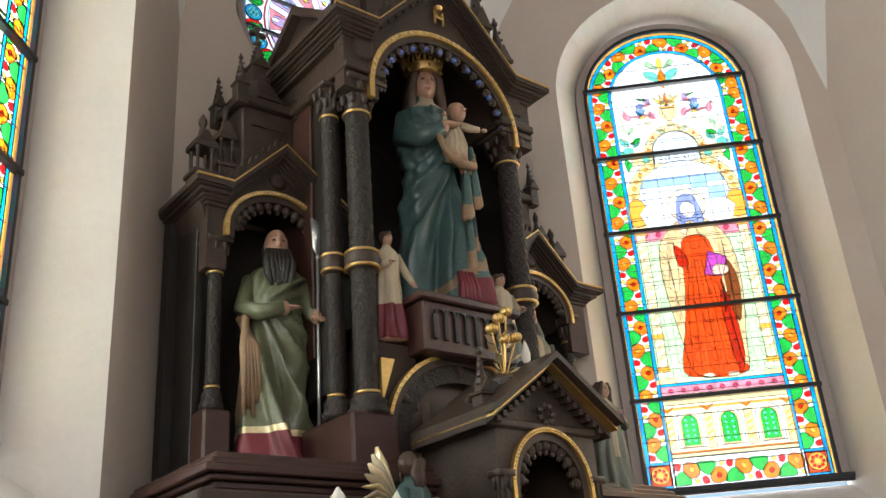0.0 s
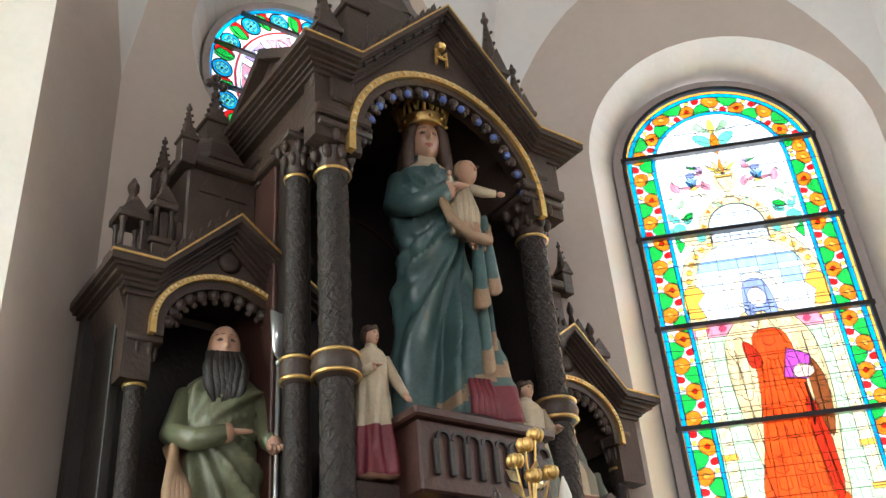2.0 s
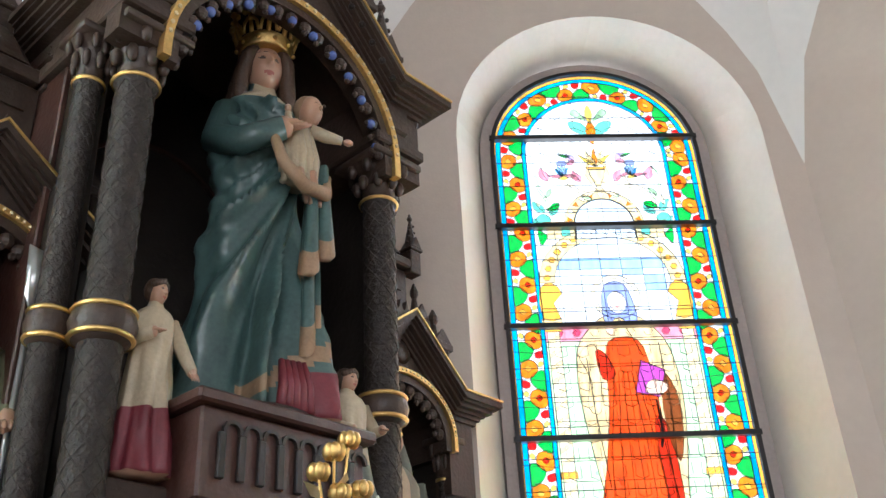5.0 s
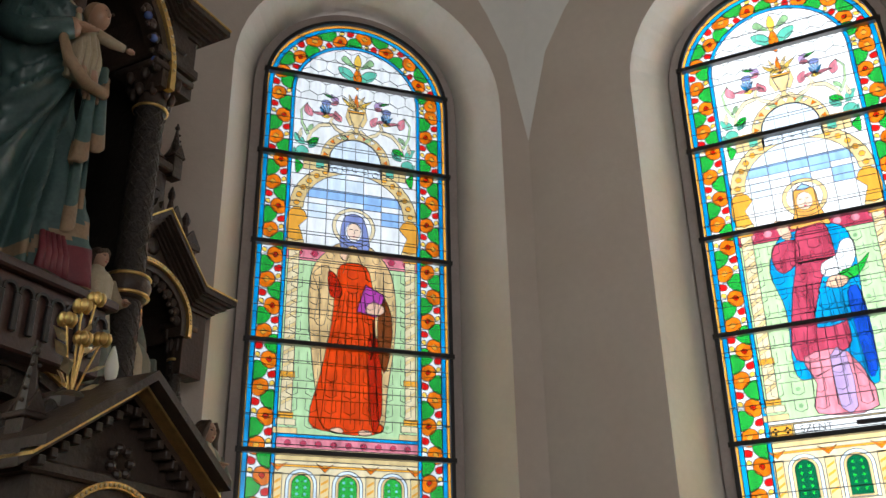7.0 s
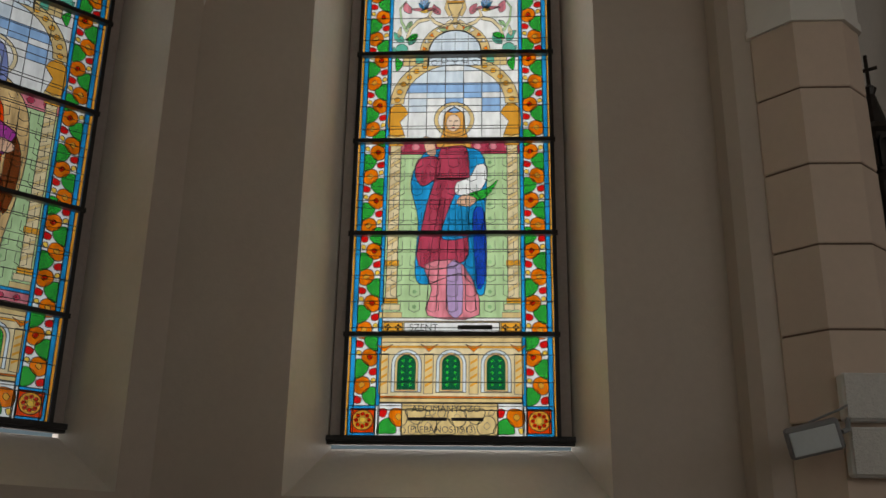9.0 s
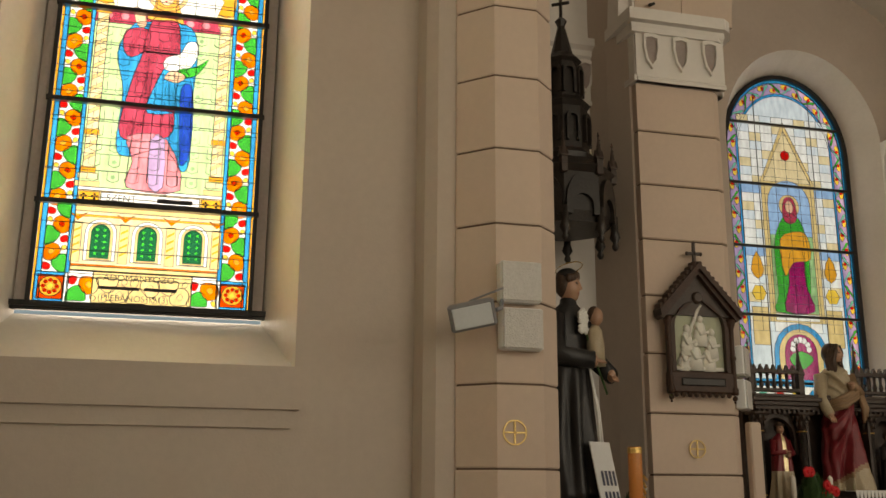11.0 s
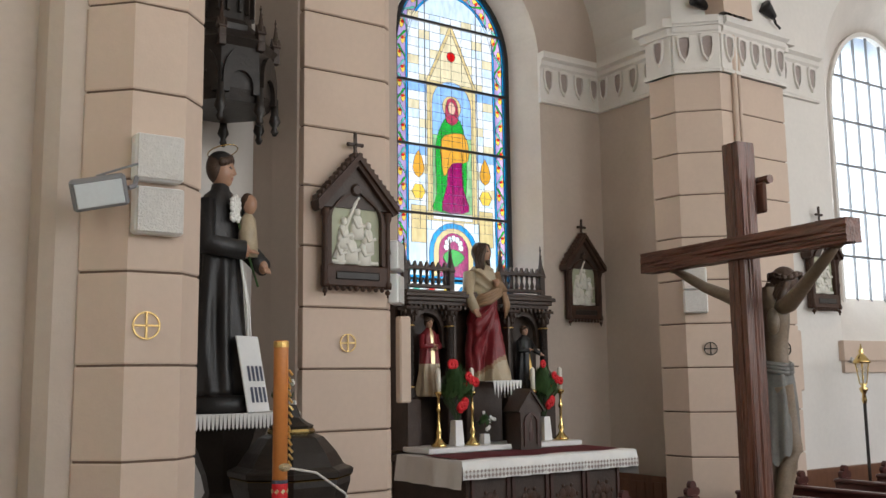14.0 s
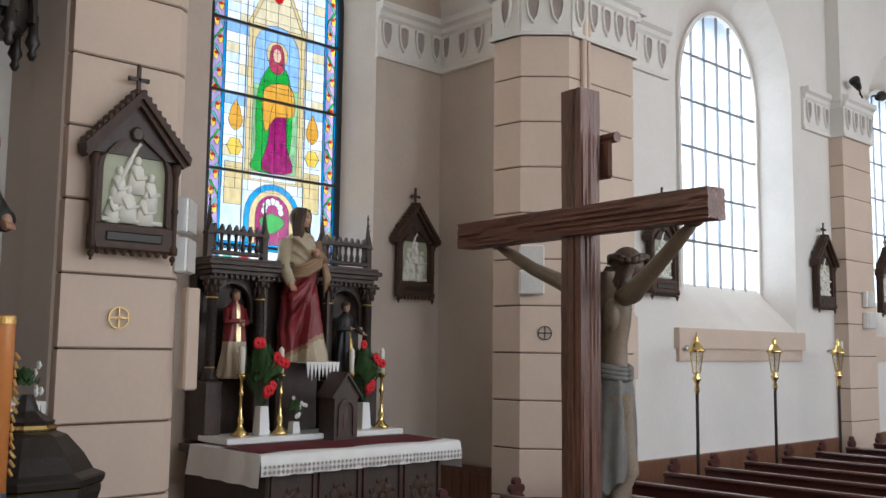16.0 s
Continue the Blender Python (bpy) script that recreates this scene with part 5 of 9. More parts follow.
# ---- daylight at the windows, fill light from the unseen west wall ----
RAD = 3.2
for nm, place_x, c, z, d, w, h, k in (("light_window_1", place_t, t_c, 4.5, 0.75, 1.5, 4.2, 1.9), ("light_window_2", place_a, P[3][1] - 1.03, 4.5, 0.75, 1.5, 4.2, 3.5), ("light_window_3", place_l, left_len - t_c, 4.5, 0.75, 1.5, 4.2, 2.6),
                                      ("light_window_4", place_c, RC[0], 5.86, 0.7, 1.7, 1.7, 1.5), ("light_window_5", place_s, 2.24, 4.35, 0.8, 2.0, 4.4, 1.0), ("light_nave_near", place_n, 2.83, 4.0, 0.72, 2.4, 4.0, 1.6), ("light_nave_far", place_n, 8.08, 4.0, 0.72, 2.4, 4.0, 1.6)):
    o = place_x(c, z, d)
    window_light(nm, o, place_x(c, z, 0) - o, w, h, RAD * k, (0.92, 0.98, 1.0) if "nave" in nm else (1.0, 0.985, 0.96))
# added fill lamps outside the west openings, strength set for the interior
for y in (18.5, 14.5, 10.5, 6.5, 2.5):
    o = place_w(22.0 - y, 4.2, 0.66)
    window_light("fill_light_west", o, (1, 0, 0), 2.5, 4.2, RAD * 1.5)

# ---- carved and painted figures, each one plain mesh ----
def carved_head(bm, c, h, turn, dark):
    """A head with brow, eyes, nose, lips and chin; dark: index of the eyes' paint, the lips' paint follows it."""
    nu, nv = 76, 52
    g = lambda v, w: math.exp(-(v / w) ** 2)
    verts, flat = [], []
    for j in range(nv + 1):
        p = (-0.5 + j / nv) * math.pi * 0.9999
        z = 0.074 * math.sin(p)
        narrow = 1 - 0.30 * max(0.0, -math.sin(p)) ** 2
        for i in range(nu):
            t = 2 * math.pi * i / nu
            x, y = 0.051 * math.cos(p) ** 0.9 * narrow * math.sin(t), -0.057 * math.cos(p) ** 0.85 * math.cos(t)
            if math.cos(t) > 0:
                ax = abs(x)
                nose = 0.019 * g(x, 0.0075) * max(0.0, min(1.0, (0.026 - z) / 0.042)) * (1 if z > -0.014 else g(z + 0.014, 0.005))
                lids = -0.008 * g(ax - 0.021, 0.012) * g(z - 0.013, 0.009) + 0.0055 * g(ax - 0.021, 0.009) * g(z - 0.0105, 0.0055)
                mouth = 0.0045 * g(x, 0.013) * (g(z + 0.0305, 0.0035) + 1.1 * g(z + 0.0385, 0.004)) - 0.002 * g(x, 0.018) * g(z + 0.0345, 0.0018)
                y -= (nose + lids + mouth + 0.003 * g(z - 0.026, 0.006) + 0.007 * g(x, 0.014) * g(z + 0.056, 0.011) + 0.003 * g(ax - 0.028, 0.013) * g(z + 0.014, 0.014)) * min(1.0, math.cos(t) * 3)
            flat.append((x, z, math.cos(t) > 0.2))
            verts.append(c + turn @ Vector((x * h, y * h, z * h)))
    vs = [bm.verts.new(v) for v in verts]
    for j in range(nv):
        for i in range(nu):
            k = (i + 1) % nu
            f = bm.faces.new((vs[j * nu + i], vs[j * nu + k], vs[(j + 1) * nu + k], vs[(j + 1) * nu + i]))
            q = [flat[j * nu + i], flat[j * nu + k], flat[(j + 1) * nu + k], flat[(j + 1) * nu + i]]
            x, z = abs(sum(v[0] for v in q)) / 4, sum(v[1] for v in q) / 4
            f.material_index = 0
            if all(v[2] for v in q):
                if (((x - 0.021) / 0.0105) ** 2 + ((z - 0.0105) / 0.0055) ** 2 < 1) or (0.009 < x < 0.034 and abs(z - 0.0265 - 0.004 * math.sin((x - 0.009) * 110)) < 0.0018):
                    f.material_index = dark
                elif (x / 0.0135) ** 2 + ((z + 0.0345) / 0.0062) ** 2 < 1:
                    f.material_index = dark + 1


def figure(name, at, h, mats, paint, label, category="statue", profile=None, folds=0.045, arms=(), extras=None, head=True, hair=None, face=0.0, lean=0.0, seed=1, group="", fan=None):
    """A robed statue. mats: its paints; paint(angle, height 0..1): index of the robe's paint; arms: lists of joints and the index of the sleeve's paint.
    face: the way it looks, in degrees from -y. mats[0] is flesh, mats[1] hair."""
    rnd = random.Random(seed)
    bm = B()
    prof = profile or [(0.0, 0.17, 0.14), (0.03, 0.165, 0.14), (0.12, 0.15, 0.125), (0.3, 0.135, 0.11), (0.48, 0.125, 0.10), (0.6, 0.118, 0.095), (0.7, 0.125, 0.09), (0.77, 0.125, 0.085), (0.815, 0.10, 0.07), (0.84, 0.05, 0.05), (0.87, 0.042, 0.042)]
    n, m = (110, 70) if fan else (56, 34)
    ph = [rnd.uniform(0, 6.28) for _ in range(8)]
    verts = []
    for j in range(m + 1):
        z = prof[-1][0] * j / m
        for (z0, a0, b0), (z1, a1, b1) in zip(prof, prof[1:]):
            if z <= z1 + 1e-9:
                t = (z - z0) / (z1 - z0)
                rx, ry = a0 + (a1 - a0) * t, b0 + (b1 - b0) * t
                break
        k = folds * max(0.0, min(1.0, (0.86 - z) * 1.6))
        for i in range(n):
            a = 2 * math.pi * i / n
            sway = 2.2 * z
            w = abs(math.sin(4.5 * a + ph[0] + sway)) ** 0.7 + 0.6 * math.sin(7 * a + ph[1] - 3.1 * z) + 0.45 * math.sin(11 * a + ph[2] + 1.7 * math.sin(5 * z)) + 0.4 * math.sin(3 * a + 9 * z + ph[3])
            r = 1 + k / 0.13 * (w - 0.4) * 0.55
            if fan and z < 0.8:
                # folds that spread from one gathered point
                x0, z0, freq, amp = fan
                phi = math.atan2(rx * math.cos(a) - x0, abs(z0 - z) + 0.05)
                ridge = 1 - abs(math.sin(freq * phi + 0.8 * math.sin(3 * z))) ** 0.75 + 0.5 * math.sin(freq * 0.62 * phi + 1.0) + 0.35 * (1 - abs(math.sin(freq * 1.7 * phi + 2 + math.sin(7 * z))) ** 0.6)
                far = min(1.0, math.hypot(rx * math.cos(a) - x0, z0 - z) * 3.2)
                r = 1 + (r - 1) * 0.35 + amp * 1.7 * (ridge - 0.55) * far * max(0.25, -math.sin(a))
            verts.append((rx * r * math.cos(a) * h + lean * z * h, ry * r * math.sin(a) * h, z * h))
    vs = [bm.verts.new(v) for v in verts]
    for j in range(m):
        for i in range(n):
            f = bm.faces.new((vs[j * n + i], vs[j * n + (i + 1) % n], vs[(j + 1) * n + (i + 1) % n], vs[(j + 1) * n + i]))
            a = (math.degrees(2 * math.pi * (i + 0.5) / n) + 90) % 360
            f.material_index = paint(a if a < 180 else a - 360, (j + 0.5) / m * prof[-1][0])
    bm.faces.new(vs[:n][::-1])
    hx = lean * 0.9 * h
    turn = Matrix.Rotation(radians(face), 3, "Z")
    if head:
        c = Vector((hx, -0.012 * h, 0.925 * h))
        carved_head(bm, c, h, turn, len(mats))
        if hair:
            hair(bm, c, h, turn)
    for joints, mi, r0, r1 in arms:
        tube(bm, [Vector(p) * h for p in joints], [r0 * h + (r1 - r0) * h * k / (len(joints) - 1) for k in range(len(joints))], 12, mi)
        ball(bm, Vector(joints[-1]) * h, (0.026 * h, 0.024 * h, 0.03 * h), 0, 8, 6)
        e, d = Vector(joints[-1]) * h, (Vector(joints[-1]) - Vector(joints[-2])).normalized() * h
        for k in range(4):
            tube(bm, [e + Vector(((k - 1.5) * 0.011 * h, 0, 0)), e + d * 0.03 + Vector(((k - 1.5) * 0.013 * h, -0.004 * h, 0)), e + d * 0.055 + Vector(((k - 1.5) * 0.013 * h, 0, -0.004 * h))], [0.008 * h, 0.008 * h, 0.005 * h], 5, 0)
    if extras:
        extras(bm, h, turn)
    ob = part(name, bm, list(mats) + [EYE, LIP], None, smooth=True)
    ob.matrix_basis = at
    return tagged(ob, label, category, group)


def long_hair(bm, c, h, turn):
    ball(bm, c + turn @ Vector((0, 0.028 * h, 0.012 * h)), (0.068 * h, 0.06 * h, 0.074 * h), 1, 18, 12)
    for s in (-1, 1):
        for k in range(3):
            y = -0.012 + 0.02 * k
            tube(bm, [c + turn @ Vector((s * 0.03 * h, (y - 0.022) * h, 0.066 * h)), c + turn @ Vector((s * 0.056 * h, (y - 0.02) * h, 0.02 * h)), c + turn @ Vector((s * 0.066 * h, y * h, -0.05 * h)), c + turn @ Vector((s * (0.068 + 0.006 * k) * h, (y - 0.01) * h, -0.10 * h)), c + turn @ Vector((s * 0.055 * h, y * h, -0.15 * h))], [0.014 * h, 0.02 * h, 0.024 * h, 0.02 * h, 0.006 * h], 8, 1)


def short_hair(bm, c, h, turn):
    ball(bm, c + turn @ Vector((0, 0.024 * h, 0.016 * h)), (0.062 * h, 0.058 * h, 0.07 * h), 1, 16, 10)
    for k in range(9):
        a = -1.3 + 0.325 * k
        ball(bm, c + turn @ Vector((0.054 * math.sin(a) * h, -0.04 * math.cos(a) * h, (0.052 - 0.02 * abs(math.sin(a))) * h)), 0.02 * h, 1, 7, 5)


def bald_beard(bm, c, h, turn):
    ball(bm, c + turn @ Vector((0, 0.03 * h, -0.012 * h)), (0.056 * h, 0.04 * h, 0.062 * h), 1, 14, 9)
    for k in range(7):
        x = (k - 3) * 0.014
        tube(bm, [c + turn @ Vector((x * h, -0.044 * h, -0.035 * h)), c + turn @ Vector((x * 1.3 * h, -0.066 * h, -0.09 * h)), c + turn @ Vector((x * 1.2 * h + 0.01 * h * math.sin(k), -0.075 * h, -0.15 * h)), c + turn @ Vector((x * 0.7 * h, -0.07 * h, -0.205 * h))], [0.016 * h, 0.02 * h, 0.018 * h, 0.004 * h], 7, 2)


def veil(mi):
    def put(bm, c, h, turn):
        ball(bm, c + turn @ Vector((0, 0.02 * h, 0.008 * h)), (0.068 * h, 0.064 * h, 0.08 * h), mi, 14, 9)
        for s in (-1, 1):
            tube(bm, [c + turn @ Vector((s * 0.055 * h, 0, 0)), c + turn @ Vector((s * 0.075 * h, 0.005 * h, -0.08 * h)), c + turn @ Vector((s * 0.1 * h, 0.01 * h, -0.16 * h))], [0.02 * h, 0.035 * h, 0.03 * h], 8, mi)
    return put


RET = Matrix.Translation((2.77, 3.51, -0.03)) @ Matrix.Rotation(radians(-0.5), 4, "Z")


def ret(x, y, z, turn=0):
    return RET @ Matrix.Translation((x, y, z)) @ Matrix.Rotation(radians(turn), 4, "Z")


# the large crowned figure with the child
def madonna_extras(bm, h, turn):
    c = Vector((0.0, -0.012, 0.925)) * h
    # crown
    lathe(bm, [(r * h, z * h) for r, z in ((0.066, 0.046), (0.07, 0.044), (0.074, 0.05), (0.074, 0.072), (0.079, 0.076), (0.075, 0.083), (0.068, 0.08))], c, 28, 4)
    for k in range(10):
        a = 2 * math.pi * k / 10
        o, t = Vector((math.cos(a), math.sin(a), 0)), Vector((-math.sin(a), math.cos(a), 0))
        at_ = lambda r, z, w=0.0: c + (o * r + t * w + Vector((0, 0, z))) * h
        tube(bm, [at_(0.075, 0.08), at_(0.084, 0.11), at_(0.096, 0.145)], [0.008 * h, 0.006 * h, 0.007 * h], 6, 4)
        for w, z, r, q in ((0.0, 0.152, 0.098, 0.011), (-0.015, 0.138, 0.093, 0.009), (0.015, 0.138, 0.093, 0.009), (0.0, 0.118, 0.087, 0.009)):
            ball(bm, at_(r, z, w), q * h, 4, 7, 5)
        for w in (-1, 1):
            tube(bm, [at_(0.077, 0.082, w * 0.022), at_(0.085, 0.106, w * 0.019), at_(0.088, 0.12, w * 0.007)], 0.005 * h, 5, 4)
        ball(bm, at_(0.076, 0.061, 0.02), (0.007 * h, 0.007 * h, 0.006 * h), 4, 6, 4)
    # gathered mantle edge falling from the arm in zigzags, with a gilt border
    def sheet(x0, x1, zt, z_a, z_b, y, waves, amp, mi, edge):
        nu, nv = 28, 16
        vs_ = []
        for i in range(nu + 1):
            u = i / nu
            x = x0 + (x1 - x0) * u
            zb = z_a + (z_b - z_a) * u + 0.018 * math.sin(u * waves * 6.28)
            for k in range(nv + 1):
                v = k / nv
                vs_.append(((x0 + x1) / 2 * 0.35 * (1 - v) + x * (0.65 + 0.35 * v) + 0.012 * math.cos(u * waves * 6.28) * v, y + amp * math.sin(u * waves * 6.28) * (0.3 + 0.7 * v), zt + (zb - zt) * v))
        q_ = [Vector(p) * h for p in vs_]
        for back in (0, 0.012 * h):
            for lo, hi, m_ in ((0, nv - 3, mi), (nv - 3, nv, edge)):
                add(bm, [p + Vector((0, back, 0)) for p in q_], [(i * (nv + 1) + k, (i + 1) * (nv + 1) + k, (i + 1) * (nv + 1) + k + 1, i * (nv + 1) + k + 1) for i in range(nu) for k in range(lo, hi)], m_)
    sheet(0.07, 0.165, 0.62, 0.30, 0.40, -0.125, 2.2, 0.016, 2, 5)
    sheet(0.085, 0.14, 0.50, 0.10, 0.22, -0.105, 1.7, 0.014, 2, 5)
    # wide sleeve cuff round the child
    tube(bm, [Vector((-0.03, -0.15, 0.66)) * h, Vector((0.0, -0.165, 0.57)) * h, Vector((0.06, -0.17, 0.515)) * h, Vector((0.13, -0.14, 0.53)) * h, Vector((0.155, -0.10, 0.6)) * h], [0.012 * h, 0.016 * h, 0.018 * h, 0.018 * h, 0.012 * h], 10, 5)
    # gown over the feet
    for k in range(5):
        tube(bm, [Vector((0.045 + 0.014 * k, -0.10, 0.12)) * h, Vector((0.04 + 0.016 * k, -0.125, 0.06)) * h, Vector((0.03 + 0.018 * k, -0.135, 0.0)) * h], [0.008 * h, 0.011 * h, 0.012 * h], 8, 3)
    # child on the arm
    q = Vector((0.06, -0.12, 0.635)) * h
    full, h = h, h * 0.88
    lathe(bm, [(0.055 * h, -0.1 * h), (0.056 * h, -0.03 * h), (0.048 * h, 0.04 * h), (0.04 * h, 0.075 * h), (0.018 * h, 0.095 * h)], q, 18, 6, 1.0, 0.85)
    for k in range(6):
        a = 3.5 + k * 0.5
        tube(bm, [q + Vector((0.036 * math.cos(a), 0.03 * math.sin(a), 0.06)) * h, q + Vector((0.05 * math.cos(a) + 0.006, 0.042 * math.sin(a), -0.02)) * h, q + Vector((0.05 * math.cos(a), 0.045 * math.sin(a), -0.11)) * h], [0.008 * h, 0.012 * h, 0.008 * h], 7, 6)
    hd = q + Vector((0.03, -0.012, 0.138)) * h
    ball(bm, hd, (0.037 * h, 0.04 * h, 0.047 * h), 0, 16, 12)
    ball(bm, hd + Vector((-0.006, 0.013, 0.012)) * h, (0.04 * h, 0.038 * h, 0.042 * h), 5, 16, 10)
    ball(bm, hd + Vector((0.016, -0.038, -0.004)) * h, (0.006 * h, 0.008 * h, 0.009 * h), 0, 6, 4)
    for s in (-1, 1):
        ball(bm, hd + Vector((0.014 + s * 0.014, -0.035, 0.008)) * h, (0.007 * h, 0.005 * h, 0.004 * h), 1, 6, 4)
    tube(bm, [q + Vector((0.03, -0.02, 0.07)) * h, q + Vector((0.075, -0.035, 0.055)) * h, q + Vector((0.12, -0.045, 0.05)) * h], [0.02 * h, 0.018 * h, 0.012 * h], 8, 6)
    ball(bm, q + Vector((0.138, -0.05, 0.047)) * h, (0.018 * h, 0.012 * h, 0.009 * h), 0, 8, 5)
    tube(bm, [q + Vector((-0.025, -0.03, 0.065)) * h, q + Vector((-0.055, -0.05, 0.05)) * h, q + Vector((-0.06, -0.05, 0.085)) * h], [0.018 * h, 0.015 * h, 0.009 * h], 8, 6)
    ball(bm, q + Vector((-0.06, -0.05, 0.098)) * h, 0.011 * h, 0, 8, 5)
    for s in (-0.015, 0.025):
        tube(bm, [q + Vector((s, -0.04, -0.08)) * h, q + Vector((s + 0.008, -0.05, -0.135)) * h], [0.016 * h, 0.011 * h], 8, 0)
    h = full
    lathe(bm, [(0.17 * h, -0.03 * h), (0.18 * h, -0.015 * h), (0.17 * h, 0.0)], (0, 0, 0), 24, 7)


figure("statue", ret(0.04, 0.13, 3.50, -14) @ Matrix.Diagonal((0.90, 0.95, 1, 1)), 1.54, [SKIN, HAIR, TEAL, MAROON, GOLD, TAN, CREAM, WOOD_BLACK],
       lambda a, z: 3 if (z < 0.1 and 24 < a < 56 and z < 0.02 + a * 0.0022) else 5 if (-30 < a < 70 and 0 < z - max(0.03, 0.03 + a * 0.0022) < 0.035) else (2 if z < 0.80 else (6 if abs(a) < 50 else 2)),
       "painted statue of a crowned woman in teal mantle holding a child", profile=[(0.0, 0.18, 0.14), (0.03, 0.18, 0.14), (0.12, 0.158, 0.13), (0.3, 0.132, 0.115), (0.48, 0.118, 0.11), (0.56, 0.112, 0.105), (0.64, 0.12, 0.095), (0.72, 0.128, 0.09), (0.78, 0.122, 0.085), (0.82, 0.085, 0.065), (0.845, 0.046, 0.046), (0.88, 0.038, 0.038)],
       arms=[([(-0.09, 0, 0.775), (-0.128, -0.03, 0.67), (-0.09, -0.11, 0.63), (0.0, -0.16, 0.665)], 2, 0.044, 0.03), ([(0.09, 0, 0.775), (0.13, -0.03, 0.66), (0.11, -0.1, 0.55)], 2, 0.042, 0.032)], extras=madonna_extras, hair=long_hair, face=-6, seed=4, fan=(0.13, 0.66, 15.0, 0.36))


# bearded figure with a spear
def spear_extras(bm, h, turn):
    x = 0.15
    tube(bm, [Vector((x, -0.10, 0.0)) * h, Vector((x + 0.01, -0.10, 0.86)) * h], 0.0075 * h, 8, 5)
    prism(bm, [((x - 0.012) * h, 0.90 * h), ((x + 0.01) * h, 0.86 * h), ((x + 0.03) * h, 0.9 * h), ((x + 0.038) * h, 1.01 * h), ((x - 0.02) * h, 1.03 * h)], -0.105 * h, -0.095 * h, "y", 5)
    ball(bm, Vector((x + 0.01, -0.1, 0.855)) * h, 0.012 * h, 5, 8, 5)
    # cape over the arm
    for k in range(5):
        tube(bm, [Vector((-0.13 - 0.006 * k, -0.05 + 0.012 * k, 0.66 - 0.012 * k)) * h, Vector((-0.15 + 0.012 * k, -0.10, 0.46)) * h, Vector((-0.15 + 0.02 * k, -0.11 + 0.01 * k, 0.2 + 0.03 * (k % 2))) * h], [0.014 * h, 0.02 * h, 0.008 * h], 8, 6)


figure("statue", ret(-0.78, 0.44, 2.64, -16) @ Matrix.Diagonal((0.94, 1, 1, 1)), 1.28, [SKIN, BEARD, BEARD, OLIVE, MAROON, STEEL, TAN, GOLD_PALE],
       lambda a, z: 4 if z < 0.14 else (6 if a < -60 and 0.2 < z < 0.72 else (7 if z < 0.165 else 3)),
       "painted statue of a bearded man in olive robe with a spear", arms=[([(-0.10, 0, 0.77), (-0.145, -0.04, 0.64), (-0.09, -0.13, 0.595), (0.0, -0.15, 0.61)], 3, 0.044, 0.028), ([(0.10, 0, 0.77), (0.15, -0.03, 0.64), (0.15, -0.10, 0.60)], 3, 0.044, 0.028)],
       extras=spear_extras, hair=bald_beard, seed=7, fan=(-0.12, 0.66, 13.0, 0.32))
figure("statue", ret(0.98, 0.44, 2.64, -10), 1.16, [SKIN, HAIR, GREYGREEN, CREAM, TAN], lambda a, z: 3 if abs(a) < 22 and z > 0.3 else (4 if z < 0.2 else 2),
       "painted statue of a veiled woman in grey and cream", arms=[([(-0.11, 0, 0.77), (-0.15, -0.04, 0.63), (-0.05, -0.14, 0.64)], 2, 0.05, 0.03), ([(0.11, 0, 0.77), (0.15, -0.04, 0.63), (0.06, -0.14, 0.62)], 2, 0.05, 0.03)], hair=veil(2), seed=9, face=10)
figure("statue", ret(-0.37, 0.02, 3.24, -10) @ Matrix.Diagonal((0.85, 0.9, 1, 1)), 0.60, [SKIN, HAIR, CREAM, MAROON], lambda a, z: 3 if z < 0.3 else 2, "small painted angel statue in cream and dark red",
       arms=[([(-0.1, 0, 0.77), (-0.16, -0.04, 0.63), (-0.05, -0.15, 0.66)], 2, 0.05, 0.03), ([(0.1, 0, 0.77), (0.17, -0.05, 0.62), (0.2, -0.13, 0.5)], 2, 0.05, 0.03)], hair=short_hair, face=30, seed=11, group="small angels")
figure("statue", ret(0.37, 0.0, 3.16, -10), 0.58, [SKIN, HAIR, CREAM, GREYGREEN], lambda a, z: 3 if z < 0.4 else 2, "small painted angel statue with an open scroll",
       arms=[([(-0.1, 0, 0.77), (-0.17, -0.05, 0.63), (-0.06, -0.16, 0.58)], 2, 0.05, 0.03), ([(0.1, 0, 0.77), (0.16, -0.05, 0.62), (0.13, -0.17, 0.6)], 2, 0.05, 0.03)], hair=short_hair, face=20, seed=12, group="small angels")
figure("statue", ret(1.02, -0.06, 2.50, -10), 0.68, [SKIN, HAIR, GREYGREEN, CREAM], lambda a, z: 3 if abs(a) < 14 and z > 0.35 else 2, "small painted praying angel statue in grey-green",
       arms=[([(-0.1, 0, 0.77), (-0.15, -0.05, 0.63), (-0.01, -0.15, 0.7)], 2, 0.05, 0.03), ([(0.1, 0, 0.77), (0.15, -0.05, 0.63), (0.02, -0.15, 0.7)], 2, 0.05, 0.03)], hair=long_hair, face=15, seed=13)


def wings(bm, h, turn):
    for s in (-1, 1):
        for k in range(7):
            a = 0.25 + 0.17 * k
            p = Vector((s * 0.06, 0.08, 0.72)) * h
            tip = p + Vector((s * 0.34 * math.cos(a) * 0.8, 0.06, 0.34 * math.sin(a) - 0.08 * (6 - k) / 3)) * h
            tube(bm, [p, (p + tip) / 2 + Vector((s * 0.02, 0.015, 0.05)) * h, tip], [0.03 * h, 0.045 * h, 0.012 * h], 8, 3 if k % 2 else 4, 0.3)


